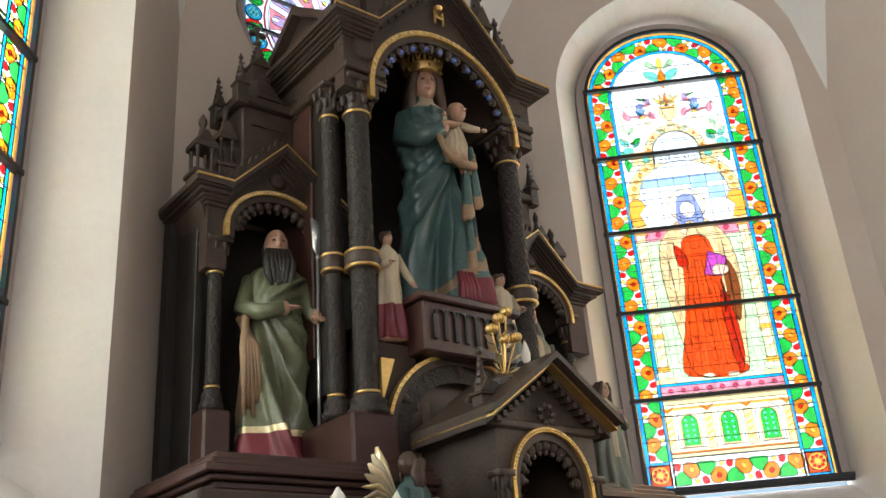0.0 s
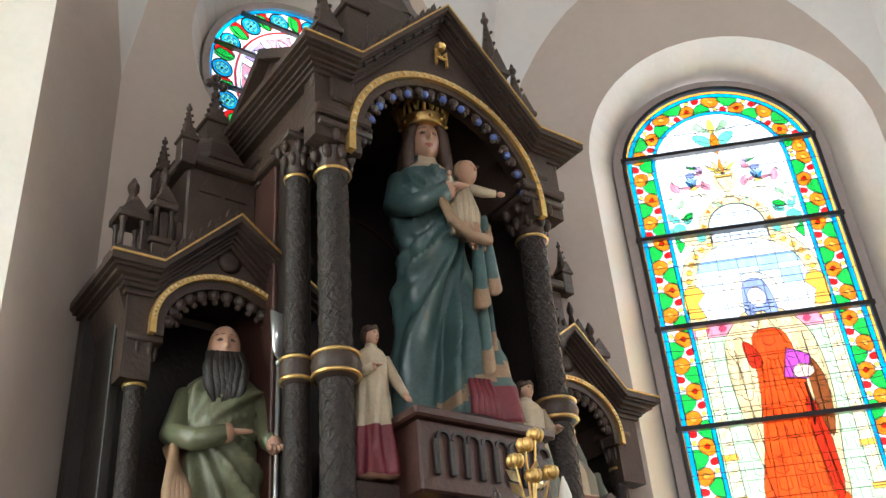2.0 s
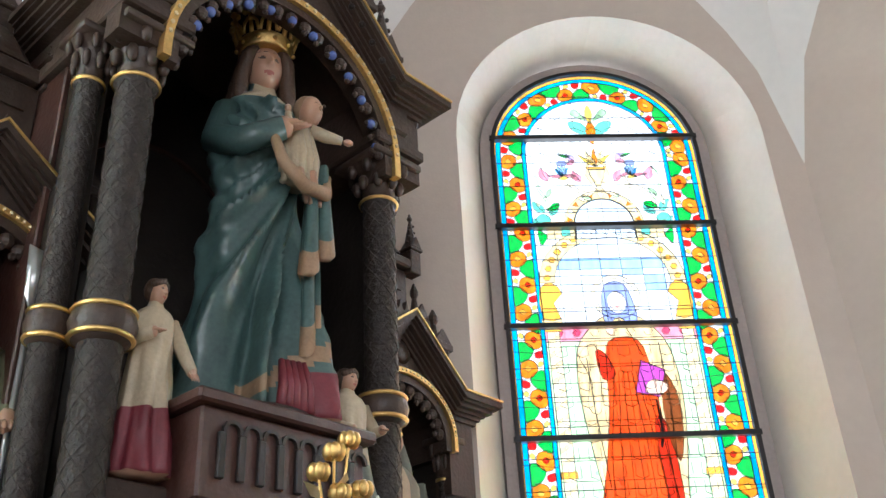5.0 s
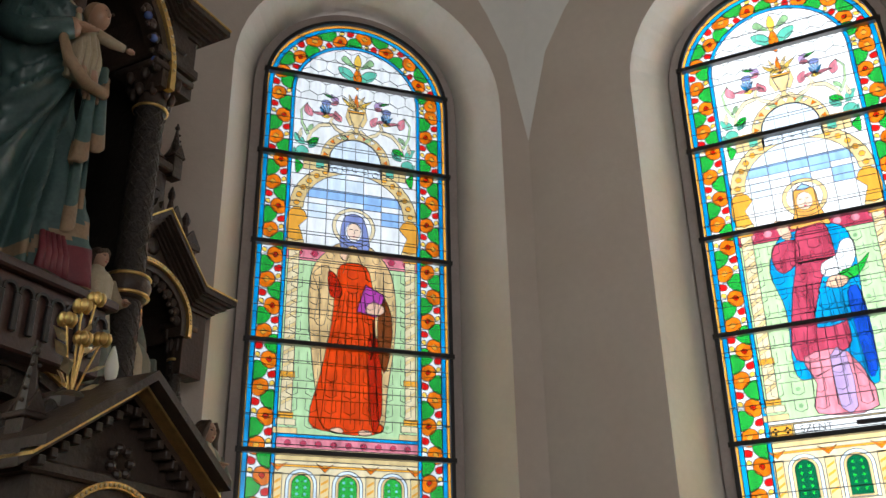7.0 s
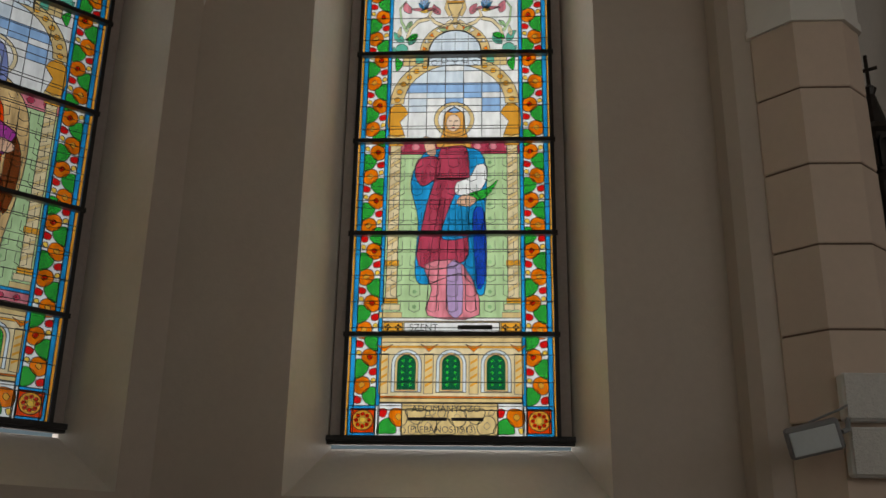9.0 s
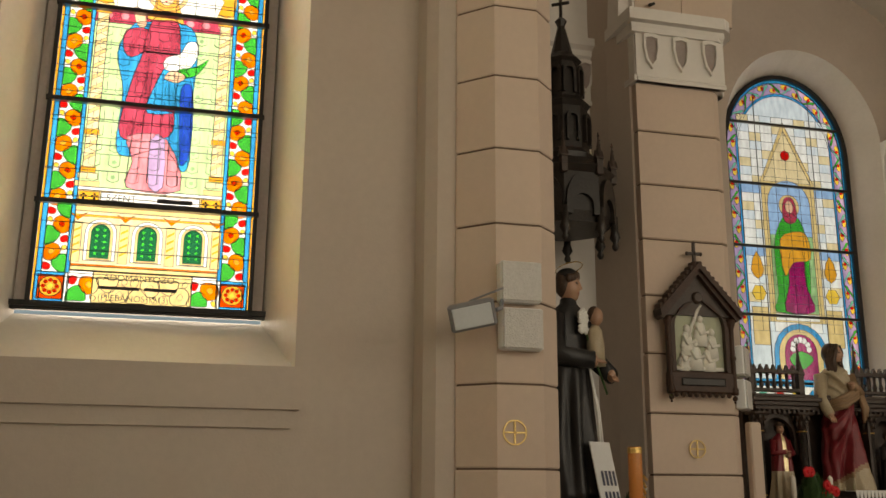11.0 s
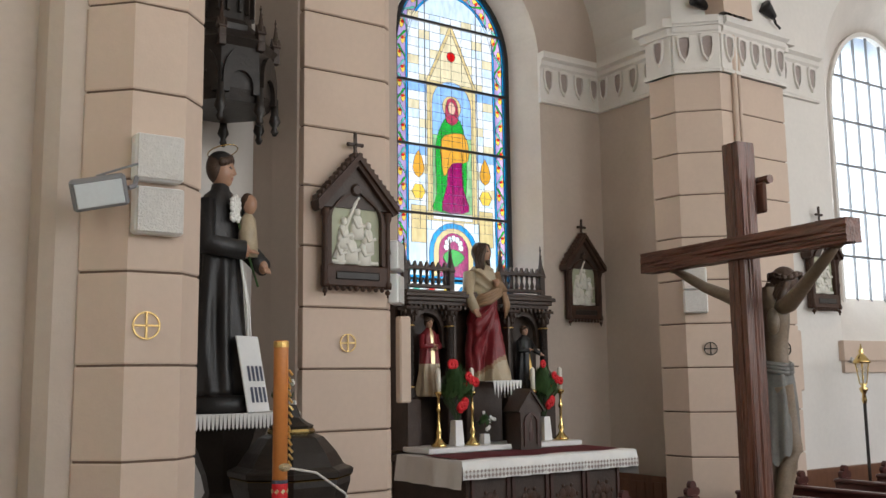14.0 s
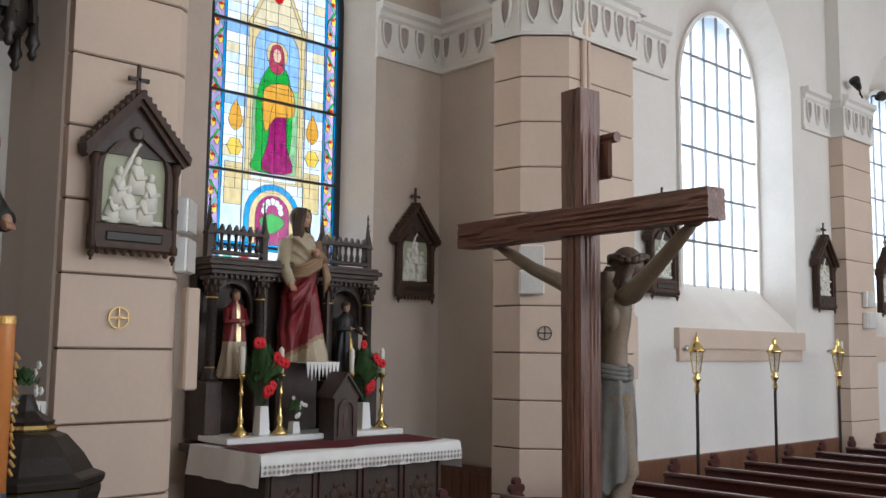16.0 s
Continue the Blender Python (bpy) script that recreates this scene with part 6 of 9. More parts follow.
figure("statue", ret(-0.62, -0.42, 1.86, 20), 0.72, [SKIN, HAIR, TEAL, CREAM, GOLD_PALE], lambda a, z: 2, "painted kneeling angel statue with cream and gold wings",
       arms=[([(-0.1, 0, 0.77), (-0.15, -0.05, 0.63), (-0.01, -0.15, 0.7)], 2, 0.05, 0.03), ([(0.1, 0, 0.77), (0.15, -0.05, 0.63), (0.02, -0.15, 0.7)], 2, 0.05, 0.03)], hair=long_hair, extras=wings, face=60, seed=14)

# ---- high altar ----
altar = root("high_altar", RET, "tall dark carved wooden altarpiece with gilded arches and niches", "altarpiece")


def moulding(bm, x0, x1, y0, y1, z, steps, mi=0):
    """Stacked slabs: (height, overhang) pairs upwards."""
    for h, o in steps:
        box(bm, (x0 - o, y0 - o, z), (x1 + o, y1, z + h), mi, 0.006)
        z += h
    return z


def column(parent, x, y, z0, z1, r, ring=None, gold=True):
    bm = B()
    lathe(bm, [(r * 1.7, z0), (r * 1.7, z0 + 0.03), (r * 1.35, z0 + 0.05), (r * 1.5, z0 + 0.075), (r * 1.1, z0 + 0.1), (r, z0 + 0.12), (r, z1 - 0.2), (r * 1.2, z1 - 0.19), (r, z1 - 0.17)], (x, y, 0), 20)
    shaft = part("column", bm, FILIGREE, parent, "dark column with carved ornament", True)
    bm = B()
    za, zb = z0 + 0.12, z1 - 0.2
    k = max(6, int((zb - za) / (r * 0.45)))
    for i in range(6):
        for g in (-1, 1):
            tube(bm, [(x + r * 1.005 * math.cos(a), y + r * 1.005 * math.sin(a), za + (zb - za) * j / k) for j in range(k + 1) for a in [i * 1.0472 + g * (zb - za) * j / k / r * 0.8]], r * 0.045, 4)
    tagged(part("lattice", bm, FILIGREE, shaft, "carved diamond lattice", True), kind="stuff")
    bm = B()
    lathe(bm, [(r * 0.98, z1 - 0.17), (r * 1.05, z1 - 0.13), (r * 1.3, z1 - 0.07), (r * 1.85, z1 - 0.03)], (x, y, 0), 16)
    for row, (zz, k, rr) in enumerate(((z1 - 0.11, 8, 1.3), (z1 - 0.05, 8, 1.75))):
        for i in range(k):
            a = 2 * math.pi * (i + 0.5 * row) / k
            ball(bm, (x + r * rr * math.cos(a), y + r * rr * math.sin(a), zz), (r * 0.34, r * 0.34, 0.035), 0, 7, 5)
    box(bm, (x - r * 2, y - r * 2, z1 - 0.03), (x + r * 2, y + r * 2, z1), 0, 0.004)
    part("capital", bm, WOOD, shaft, "carved leafy capital", True)
    rings = [z1 - 0.185, z0 + 0.115] + ([ring - 0.04, ring + 0.04] if ring else [])
    if ring:
        bm = B()
        lathe(bm, [(r, ring - 0.06), (r * 1.35, ring - 0.045), (r * 1.55, ring), (r * 1.35, ring + 0.045), (r, ring + 0.06)], (x, y, 0), 20)
        part("collar", bm, WOOD, shaft, "", True)
    for z in rings:
        bm = B()
        k = 1.45 if ring and abs(z - ring) < 0.05 else 1.22 if z > z1 - 0.3 else 1.06
        lathe(bm, [(r * k, z - 0.007), (r * (k + 0.07), z), (r * k, z + 0.007)], (x, y, 0), 20)
        part("gold_band", bm, GOLD, shaft, "thin gilded ring", True)
    return shaft


def gable(parent, cx, half, y0, y1, z, peak, trim=0.05, name="gable"):
    bm = B()
    prism(bm, [(cx - half, z), (cx + half, z), (cx, peak)], y0 + 0.03, y1, "y")
    g = part(name, bm, WOOD, parent)
    for k, (o, t, m) in enumerate(((0.0, 0.045, WOOD), (0.05, 0.010, GOLD if name == "gold_gable" else WOOD), (0.09, 0.03, WOOD))):
        d = (peak - z) / half
        for s in (-1, 1):
            bm = B()
            a, b = (cx + s * (half + 0.05), z - 0.03 * d + o * 0.5), (cx, peak + 0.02 + o * 0.5)
            prism(bm, [a, b, (b[0], b[1] + t), (a[0], a[1] + t)], y0 - 0.02 - o, y0 + 0.05, "y")
            prism(bm, [a, b, (b[0], b[1] + t), (a[0], a[1] + t)], y0 + 0.05, y1, "y")
            part("gable_cornice", bm, m, g)
    bm = B()
    for s in (-1, 1):
        a, b = Vector((cx + s * half, z)), Vector((cx, peak))
        for i in range(9):
            p = a + (b - a) * (i + 0.5) / 9
            box(bm, (p.x - 0.013, y0 - 0.03, p.y - 0.02), (p.x + 0.013, y0 + 0.03, p.y + 0.008), 0, 0.003)
    part("dentil", bm, WOOD, g)
    return g


def gilded_arch(parent, cx, half, spring, y, w=0.022, cusps=9, depth=0.06, rise=None, drop=0.0):
    def place(u, z, d):
        return (cx + u, y + d, z)
    rise = rise or half
    bm = B()
    band(bm, arch_loop(half, spring - drop, spring, 28, rise), arch_loop(half + w, spring - drop, spring, 28, rise + w), -0.018, 0.02, place)
    arch = part("arch_trim", bm, GOLD, parent, "gilded arch moulding")
    bm = B()
    for k in range(1, 40):
        a = math.pi * k / 40
        p = (cx - (half + w * 0.5) * math.cos(a), y - 0.02, spring + (rise + w * 0.5) * math.sin(a))
        ball(bm, p, w * 0.3, 0, 5, 4)
    part("beading", bm, GOLD_PALE, arch)
    bm = B()
    band(bm, arch_loop(half - 0.035, spring - drop, spring, 28, rise - 0.035), arch_loop(half, spring - drop, spring, 28, rise), 0.0, depth, place)
    for k in range(cusps):
        a = math.pi * (k + 0.5) / cusps
        p = Vector((cx - (half - 0.055) * math.cos(a), y + 0.02, spring + (rise - 0.055) * math.sin(a)))
        ball(bm, p, (0.026, 0.02, 0.026), 0, 8, 6)
        ball(bm, p + Vector((0.03 * math.cos(a), 0.0, -0.03 * math.sin(a))), (0.013, 0.013, 0.013), 0, 6, 5)
    part("cusping", bm, WOOD, arch, "carved cusped edge")
    return arch


def pierced_front(parent, name, cx, half_out, z0, z1, half, spring, y0, y1, rise=None, z_in=None):
    bm = B()
    loop = [(cx + u, z) for u, z in arch_loop(half, z_in if z_in is not None else z0 + 0.001, spring, 24, rise)]
    outline = [(cx - half_out, z0), (cx + half_out, z0), (cx + half_out, z1), (cx - half_out, z1)]
    full = outline[:1] + loop + outline[1:]
    n = len(full)
    tri = tessellate_polygon([[Vector((u, z, 0)) for u, z in full]])
    add(bm, [(u, y0, z) for u, z in full] + [(u, y1, z) for u, z in full], list(tri) + [tuple(n + i for i in reversed(t)) for t in tri] + [(i, (i + 1) % n, n + (i + 1) % n, n + i) for i in range(n)])
    return part(name, bm, WOOD, parent)


def gabled_canopy(parent, name, cx, stub_l, stub_r, run, eave, peak, y0, y1, z0, half, spring, rise, knobs=0):
    """A front with a round arch under a steep gable; its moulded cornice runs level at the corners and rakes up between them."""
    path = [(cx - run - stub_l, eave), (cx - run, eave), (cx, peak), (cx + run, eave), (cx + run + stub_r, eave)]
    if not stub_l:
        path = path[1:]
    if not stub_r:
        path = path[:-1]
    bm = B()
    full = [(path[0][0], z0)] + [(cx + u, z) for u, z in arch_loop(half, z0 + 0.001, spring, 24, rise)] + [(path[-1][0], z0)] + [(x, z - 0.03) for x, z in path[::-1]]
    n = len(full)
    tri = tessellate_polygon([[Vector((u, z, 0)) for u, z in full]])
    add(bm, [(u, y, z) for y in (y0, y0 + 0.09) for u, z in full], list(tri) + [tuple(n + i for i in reversed(t)) for t in tri] + [(i, (i + 1) % n, n + (i + 1) % n, n + i) for i in range(n)])
    front = part(name, bm, WOOD, parent)

    def sweep(bm, o, lo, hi, ya, yb):
        pts = [(path[0][0] - o, path[0][1])] + path[1:-1] + [(path[-1][0] + o, path[-1][1])]
        for a, b in zip(pts, pts[1:]):
            add(bm, [(p[0], y, p[1] + z) for y in (ya, yb) for z in (lo, hi) for p in (a, b)], [(0, 1, 3, 2), (4, 6, 7, 5), (0, 4, 5, 1), (2, 3, 7, 6), (0, 2, 6, 4), (1, 5, 7, 3)])
    bm = B()
    for o, lo, hi in ((0.015, -0.11, -0.09), (0.03, -0.09, -0.075), (0.045, -0.075, -0.06), (0.07, -0.06, -0.042), (0.088, -0.042, -0.032), (0.105, -0.032, 0.0)):
        sweep(bm, o, lo, hi, y0 - o, y1)
    cor = part("cornice", bm, WOOD, front, "moulded cornice")
    bm = B()
    sweep(bm, 0.107, -0.004, 0.006, y0 - 0.111, y0 - 0.09)
    part("gilt_edge", bm, GOLD, cor, "thin gilded edge")
    for s in (-1, 1):
        a, b = Vector((cx + s * run, eave)), Vector((cx, peak))
        k = int((b - a).length / 0.05)
        for i in range(k):
            p = a + (b - a) * (i + 0.5) / k
            bm = B()
            w = 0.021 + 0.006 * (i % 2)
            prism(bm, [(p.x - w, p.y - 0.01), (p.x + w, p.y - 0.01), (p.x + w * 1.15, p.y + 0.03), (p.x + w * 0.4, p.y + 0.045), (p.x, p.y + 0.078 + 0.012 * (i % 2)), (p.x - w * 0.4, p.y + 0.045), (p.x - w * 1.15, p.y + 0.03)], y0 - 0.03, y0 + 0.0, "y")
            part("crest_leaf", bm, WOOD, cor)
        for i in range(knobs):
            p = a + (b - a) * (i + 0.6) / knobs
            bm = B()
            ball(bm, (p.x, y0 - 0.065, p.y - 0.055), 0.014, 0, 8, 6)
            part("knob", bm, WOOD_BLACK, cor, "", True)
    return front


def aedicule(parent, x, y, z, h, w):
    """A little open turret on four posts."""
    bm = B()
    box(bm, (x - w * 1.2, y - w * 1.2, z), (x + w * 1.2, y + w * 1.2, z + h * 0.22), 0, 0.004)
    box(bm, (x - w * 1.4, y - w * 1.4, z + h * 0.22), (x + w * 1.4, y + w * 1.4, z + h * 0.27), 0, 0.004)
    for sx in (-1, 1):
        for sy in (-1, 1):
            lathe(bm, [(w * 0.3, z + h * 0.27), (w * 0.2, z + h * 0.31), (w * 0.2, z + h * 0.5), (w * 0.34, z + h * 0.55)], (x + sx * w * 0.8, y + sy * w * 0.8, 0), 7)
    box(bm, (x - w * 1.3, y - w * 1.3, z + h * 0.55), (x + w * 1.3, y + w * 1.3, z + h * 0.62), 0, 0.004)
    for sy in (-1, 1):
        prism(bm, [(x - w * 1.1, z + h * 0.62), (x + w * 1.1, z + h * 0.62), (x, z + h * 0.76)], y + sy * w * 1.1 - 0.008, y + sy * w * 1.1 + 0.008, "y")
    lathe(bm, [(w * 1.0, z + h * 0.62), (w * 0.5, z + h * 0.74), (w * 0.3, z + h * 0.84), (w * 0.5, z + h * 0.88), (w * 0.5, z + h * 0.92), (w * 0.1, z + h)], (x, y, 0), 8)
    return part("small_turret", bm, WOOD, parent, "open turret on four posts")


def pinnacle(parent, x, y, z, h, w, cross=False):
    bm = B()
    box(bm, (x - w, y - w, z), (x + w, y + w, z + h * 0.36), 0, 0.004)
    box(bm, (x - w * 1.25, y - w * 1.25, z + h * 0.36), (x + w * 1.25, y + w * 1.25, z + h * 0.41), 0, 0.004)
    for s in (-1, 1):
        prism(bm, [(x - w, z + h * 0.41), (x + w, z + h * 0.41), (x, z + h * 0.58)], y + s * w * 1.05 - 0.006, y + s * w * 1.05 + 0.006, "y")
    lathe(bm, [(w * 1.05, z + h * 0.41), (w * 0.5, z + h * 0.7), (w * 0.16, z + h * 0.9)], (x, y, 0), 8)
    ball(bm, (x, y, z + h * 0.92), w * 0.42, 0, 8, 6)
    ball(bm, (x, y, z + h * 0.97), (w * 0.2, w * 0.2, h * 0.04), 0, 8, 6)
    for k in range(4):
        for s in (-1, 1):
            ball(bm, (x + s * w * (0.85 - 0.16 * k), y - w * 0.3, z + h * (0.5 + 0.1 * k)), w * 0.2, 0, 6, 4)
    if cross:
        for a, b in (((0, 0, 0.95), (0, 0, 1.22)), ((-0.1, 0, 1.1), (0.1, 0, 1.1))):
            tube(bm, [(x + a[0] * h, y, z + a[2] * h), (x + b[0] * h, y, z + b[2] * h)], w * 0.22, 6)
        for dx, dz in ((-0.1, 1.1), (0.1, 1.1), (0, 1.22)):
            ball(bm, (x + dx * h, y, z + dz * h), w * 0.42, 0, 8, 6)
    return part("pinnacle", bm, WOOD, parent, "carved pinnacle", False)


# lower body: table, steps for candles, predella
bm = B()
box(bm, (-1.55, -0.75, 0.0), (1.55, 0.2, 0.98), 0, 0.02)
for k in range(5):
    box(bm, (-1.42 + 0.58 * k, -0.775, 0.12), (-0.92 + 0.58 * k, -0.74, 0.86), 0, 0.012)
part("altar_table", bm, WOOD, altar)
bm = B()
box(bm, (-1.62, -0.85, 0.98), (1.62, 0.2, 1.05), 0, 0.01)
part("table_slab", bm, STONE, altar, "stone slab")
bm = B()
box(bm, (-1.5, -0.3, 1.05), (1.5, 0.75, 2.42), 0, 0.01)
for k in range(4):
    x = (-1.2, -0.72, 0.72, 1.2)[k]
    box(bm, (x - 0.2, -0.32, 1.4), (x + 0.2, -0.29, 2.3), 0, 0.01)
part("predella", bm, WOOD, altar)
bm = B()
box(bm, (-1.4, -0.62, 1.05), (1.4, -0.3, 1.80), 0, 0.01)
part("candle_step", bm, WOOD, altar)
bm = B()
moulding(bm, -1.34, 1.34, -0.12, 0.8, 2.42, ((0.03, 0.0), (0.03, 0.03), (0.025, 0.06), (0.035, 0.09), (0.03, 0.05), (0.03, 0.02)))
part("predella_cornice", bm, WOOD_RED, altar, "dark moulded ledge")

# side bays
for s in (-1, 1):
    cx = -0.80 if s < 0 else 1.02
    bm = B()
    box(bm, (cx - 0.44, 0.72, 2.58), (cx + 0.44, 0.8, 4.05))
    bay = part("side_bay", bm, WOOD_BLACK, altar, "dark niche with a carved back")
    bay.matrix_basis = Matrix.Translation((0, 0, 0 if s < 0 else -0.08))
    for x, w, y in ((cx - s * 0.40, 0.03, 0.42), (cx + s * 0.37, 0.02, 0.5)):
        bm = B()
        box(bm, (x - w, y, 2.58), (x + w, 0.719, 4.04), 0, 0.004)
        part("side_board", bm, WOOD_BLACK, bay)
    gabled_canopy(bay, "bay_front", cx, 0.09 if s < 0 else 0.0, 0.14 if s > 0 else 0.0, 0.30, 4.06, 4.36, 0.38, 0.78, 3.62, 0.285, 3.85, 0.235)
    gilded_arch(bay, cx, 0.285, 3.85, 0.365, 0.022, 13, 0.08, 0.235, 0.05)
    bm = B()
    lathe(bm, [(0.045, 0), (0.055, 0.01), (0.03, 0.02)], (0, 0, 0), 12)
    rot = part("roundel", bm, WOOD, bay, "", True)
    rot.matrix_basis = Matrix.Translation((cx, 0.385, 4.19)) @ Matrix.Rotation(radians(90), 4, "X")
    column(altar, cx + s * 0.315, 0.44, 2.92, 3.80, 0.034)
    bm = B()
    box(bm, (cx + s * 0.315 - 0.07, 0.37, 2.58), (cx + s * 0.315 + 0.07, 0.52, 2.92), 0, 0.012)
    part("column_base", bm, WOOD_RED, altar, "dark red-brown plinth")
    # corbelled outer corner
    bm = B()
    prism(bm, [(cx + s * 0.36, 3.8), (cx + s * 0.43, 4.0), (cx + s * 0.3, 4.0), (cx + s * 0.3, 3.8)], 0.40, 0.74, "y")
    part("corner_bracket", bm, WOOD, bay)
    # turret over the bay
    bm = B()
    box(bm, (cx - 0.16, 0.48, 4.1), (cx + 0.16, 0.76, 4.68), 0, 0.01)
    box(bm, (cx - 0.2, 0.44, 4.68), (cx + 0.2, 0.78, 4.73), 0, 0.008)
    lathe(bm, [(0.22, 4.73), (0.18, 4.78), (0.12, 4.88), (0.06, 4.95)], (cx, 0.62, 0), 8, 0, 1, 0.9, None, 0.39)
    for k in (-1, 1):
        box(bm, (cx + k * 0.06 - 0.03, 0.485, 4.36), (cx + k * 0.06 + 0.03, 0.51, 4.58), 0, 0.008)
        prism(bm, [(cx + k * 0.06 - 0.05, 4.56), (cx + k * 0.06 + 0.05, 4.56), (cx + k * 0.06, 4.66)], 0.47, 0.5, "y")
    turret = part("turret", bm, WOOD, altar, "carved turret")
    turret.matrix_basis = Matrix.Translation((0, 0, 0 if s < 0 else -0.08))
    pinnacle(turret, cx, 0.62, 4.9, 0.36, 0.055, True)
    for dx, z, h, w in ((-0.37, 4.06, 0.5, 0.05), (-0.245, 4.14, 0.52, 0.04), (0.245, 4.14, 0.52, 0.04), (0.37, 4.06, 0.5, 0.05)):
        aedicule(turret, cx + dx, 0.52, z, h, w)
    for dx, y, z, h in ((-0.18, 0.47, 4.66, 0.34), (0.18, 0.47, 4.66, 0.34), (-0.18, 0.75, 4.66, 0.34), (0.18, 0.75, 4.66, 0.34)):
        pinnacle(turret, cx + dx, y, z, h, 0.034)
    for k in range(10):
        bm = B()
        x = cx - 0.3 + 0.066 * k
        box(bm, (x - 0.02, 0.5, 4.2), (x + 0.02, 0.56, 4.40 + 0.05 * (k % 2)), 0, 0.006)
        part("cresting", bm, WOOD, turret)

# central bay
bm = B()
box(bm, (-0.60, 0.78, 2.55), (0.60, 0.86, 5.35))
niche = part("central_niche", bm, WOOD_BLACK, altar, "deep dark niche")
for s in (-1, 1):
    bm = B()
    box(bm, (s * 0.60 - 0.02, 0.10, 3.0), (s * 0.60 + 0.02, 0.779, 4.95), 0, 0.004)
    part("side_board", bm, WOOD_BLACK, niche)
bm = B()
band(bm, arch_loop(0.40, 3.6, 4.45, 24, 0.42), arch_loop(0.415, 3.6, 4.45, 24, 0.435), 0.0, 0.02, lambda u, z, d: (u, 0.76 + d, z))
part("niche_arch", bm, WOOD_RED, niche, "moulded arch on the niche back")
for s in (-1, 1):
    column(altar, s * 0.535, 0.0, 2.84, 4.66, 0.062, 3.63)
    column(altar, s * 0.645, 0.10, 2.84, 4.66, 0.042, 3.63)
    bm = B()
    box(bm, (s * 0.57 - 0.13, -0.11, 2.57), (s * 0.57 + 0.13, 0.34, 2.84), 0, 0.015)
    part("column_base", bm, WOOD_RED, altar, "dark red-brown plinth")
    bm = B()
    box(bm, (s * 0.545 - 0.13, -0.13, 4.68), (s * 0.545 + 0.13, 0.75, 4.73), 0, 0.008)
    box(bm, (s * 0.545 - 0.10, -0.09, 4.73), (s * 0.545 + 0.10, 0.75, 5.02), 0, 0.008)
    box(bm, (s * 0.545 - 0.06, -0.115, 4.78), (s * 0.545 + 0.06, -0.08, 4.97), 0, 0.01)
    part("impost", bm, WOOD, altar)
    bm = B()
    tube(bm, [(s * 0.61, -0.06, 4.8), (s * 0.66, -0.08, 4.85), (s * 0.67, -0.1, 4.93), (s * 0.62, -0.1, 4.98)], 0.018, 8)
    part("scroll_bracket", bm, WOOD, altar)
gabled_canopy(niche, "canopy_front", 0, 0.17, 0.17, 0.50, 5.00, 5.54, -0.10, 0.8, 4.58, 0.50, 4.60, 0.50, 9)
gilded_arch(niche, 0, 0.50, 4.60, -0.115, 0.03, 21, 0.1, 0.50, 0.06)
for k in range(13):
    a = math.pi * (k + 0.5) / 13
    bm = B()
    ball(bm, (-0.43 * math.cos(a), -0.1, 4.60 + 0.43 * math.sin(a)), 0.019, 0, 10, 8)
    part("light_bulb", bm, BLUEBULB, niche, "small blue bulb", True)
for s in (-1, 1):
    bm = B()
    prism(bm, [(0.0, 5.06), (0.8, 5.06), (0.4, 5.36)], s * 0.60 - 0.03, s * 0.60 + 0.03, "x")
    for a, b in (((0.0, 5.06), (0.4, 5.36)), ((0.8, 5.06), (0.4, 5.36))):
        prism(bm, [(a[0], a[1] - 0.01), (b[0], b[1] - 0.01), (b[0], b[1] + 0.05), (a[0], a[1] + 0.05)], s * 0.60 - 0.09, s * 0.60 + 0.09, "x")
    part("side_gable", bm, WOOD, niche)
    bm = B()
    box(bm, (s * 0.595 - 0.03, 0.12, 4.74), (s * 0.595 + 0.03, 0.8, 5.03), 0, 0.006)
    box(bm, (s * 0.63 - 0.012, 0.3, 3.2), (s * 0.63 + 0.012, 0.8, 4.7), 0, 0.006)
    part("side_panel", bm, WOOD_RED, niche)
    for k, (x, z, h) in enumerate(((0.42, 5.16, 0.72), (0.57, 5.02, 0.56))):
        pinnacle(niche, s * x, 0.0, z, h, 0.055)
bm = B()
tube(bm, [(-0.035, 0, 0), (0.035, 0, 0)], 0.008, 6)
tube(bm, [(-0.03, 0, -0.045), (-0.03, 0, 0.045), (0, 0, 0.0), (0.03, 0, 0.045), (0.03, 0, -0.045)], 0.008, 6)
lathe(bm, [(0.02, 0.05), (0.03, 0.075)], (0, 0, 0), 8)
em = part("emblem", bm, GOLD, niche, "gilded monogram emblem")
em.matrix_basis = Matrix.Translation((0, -0.118, 5.27))
bm = B()
box(bm, (-0.3, 0.1, 5.2), (0.3, 0.7, 5.75), 0, 0.02)
lathe(bm, [(0.3, 5.75), (0.2, 6.0), (0.08, 6.5), (0.02, 6.9)], (0, 0.4, 0), 8)
part("crowning_spire", bm, WOOD, altar)
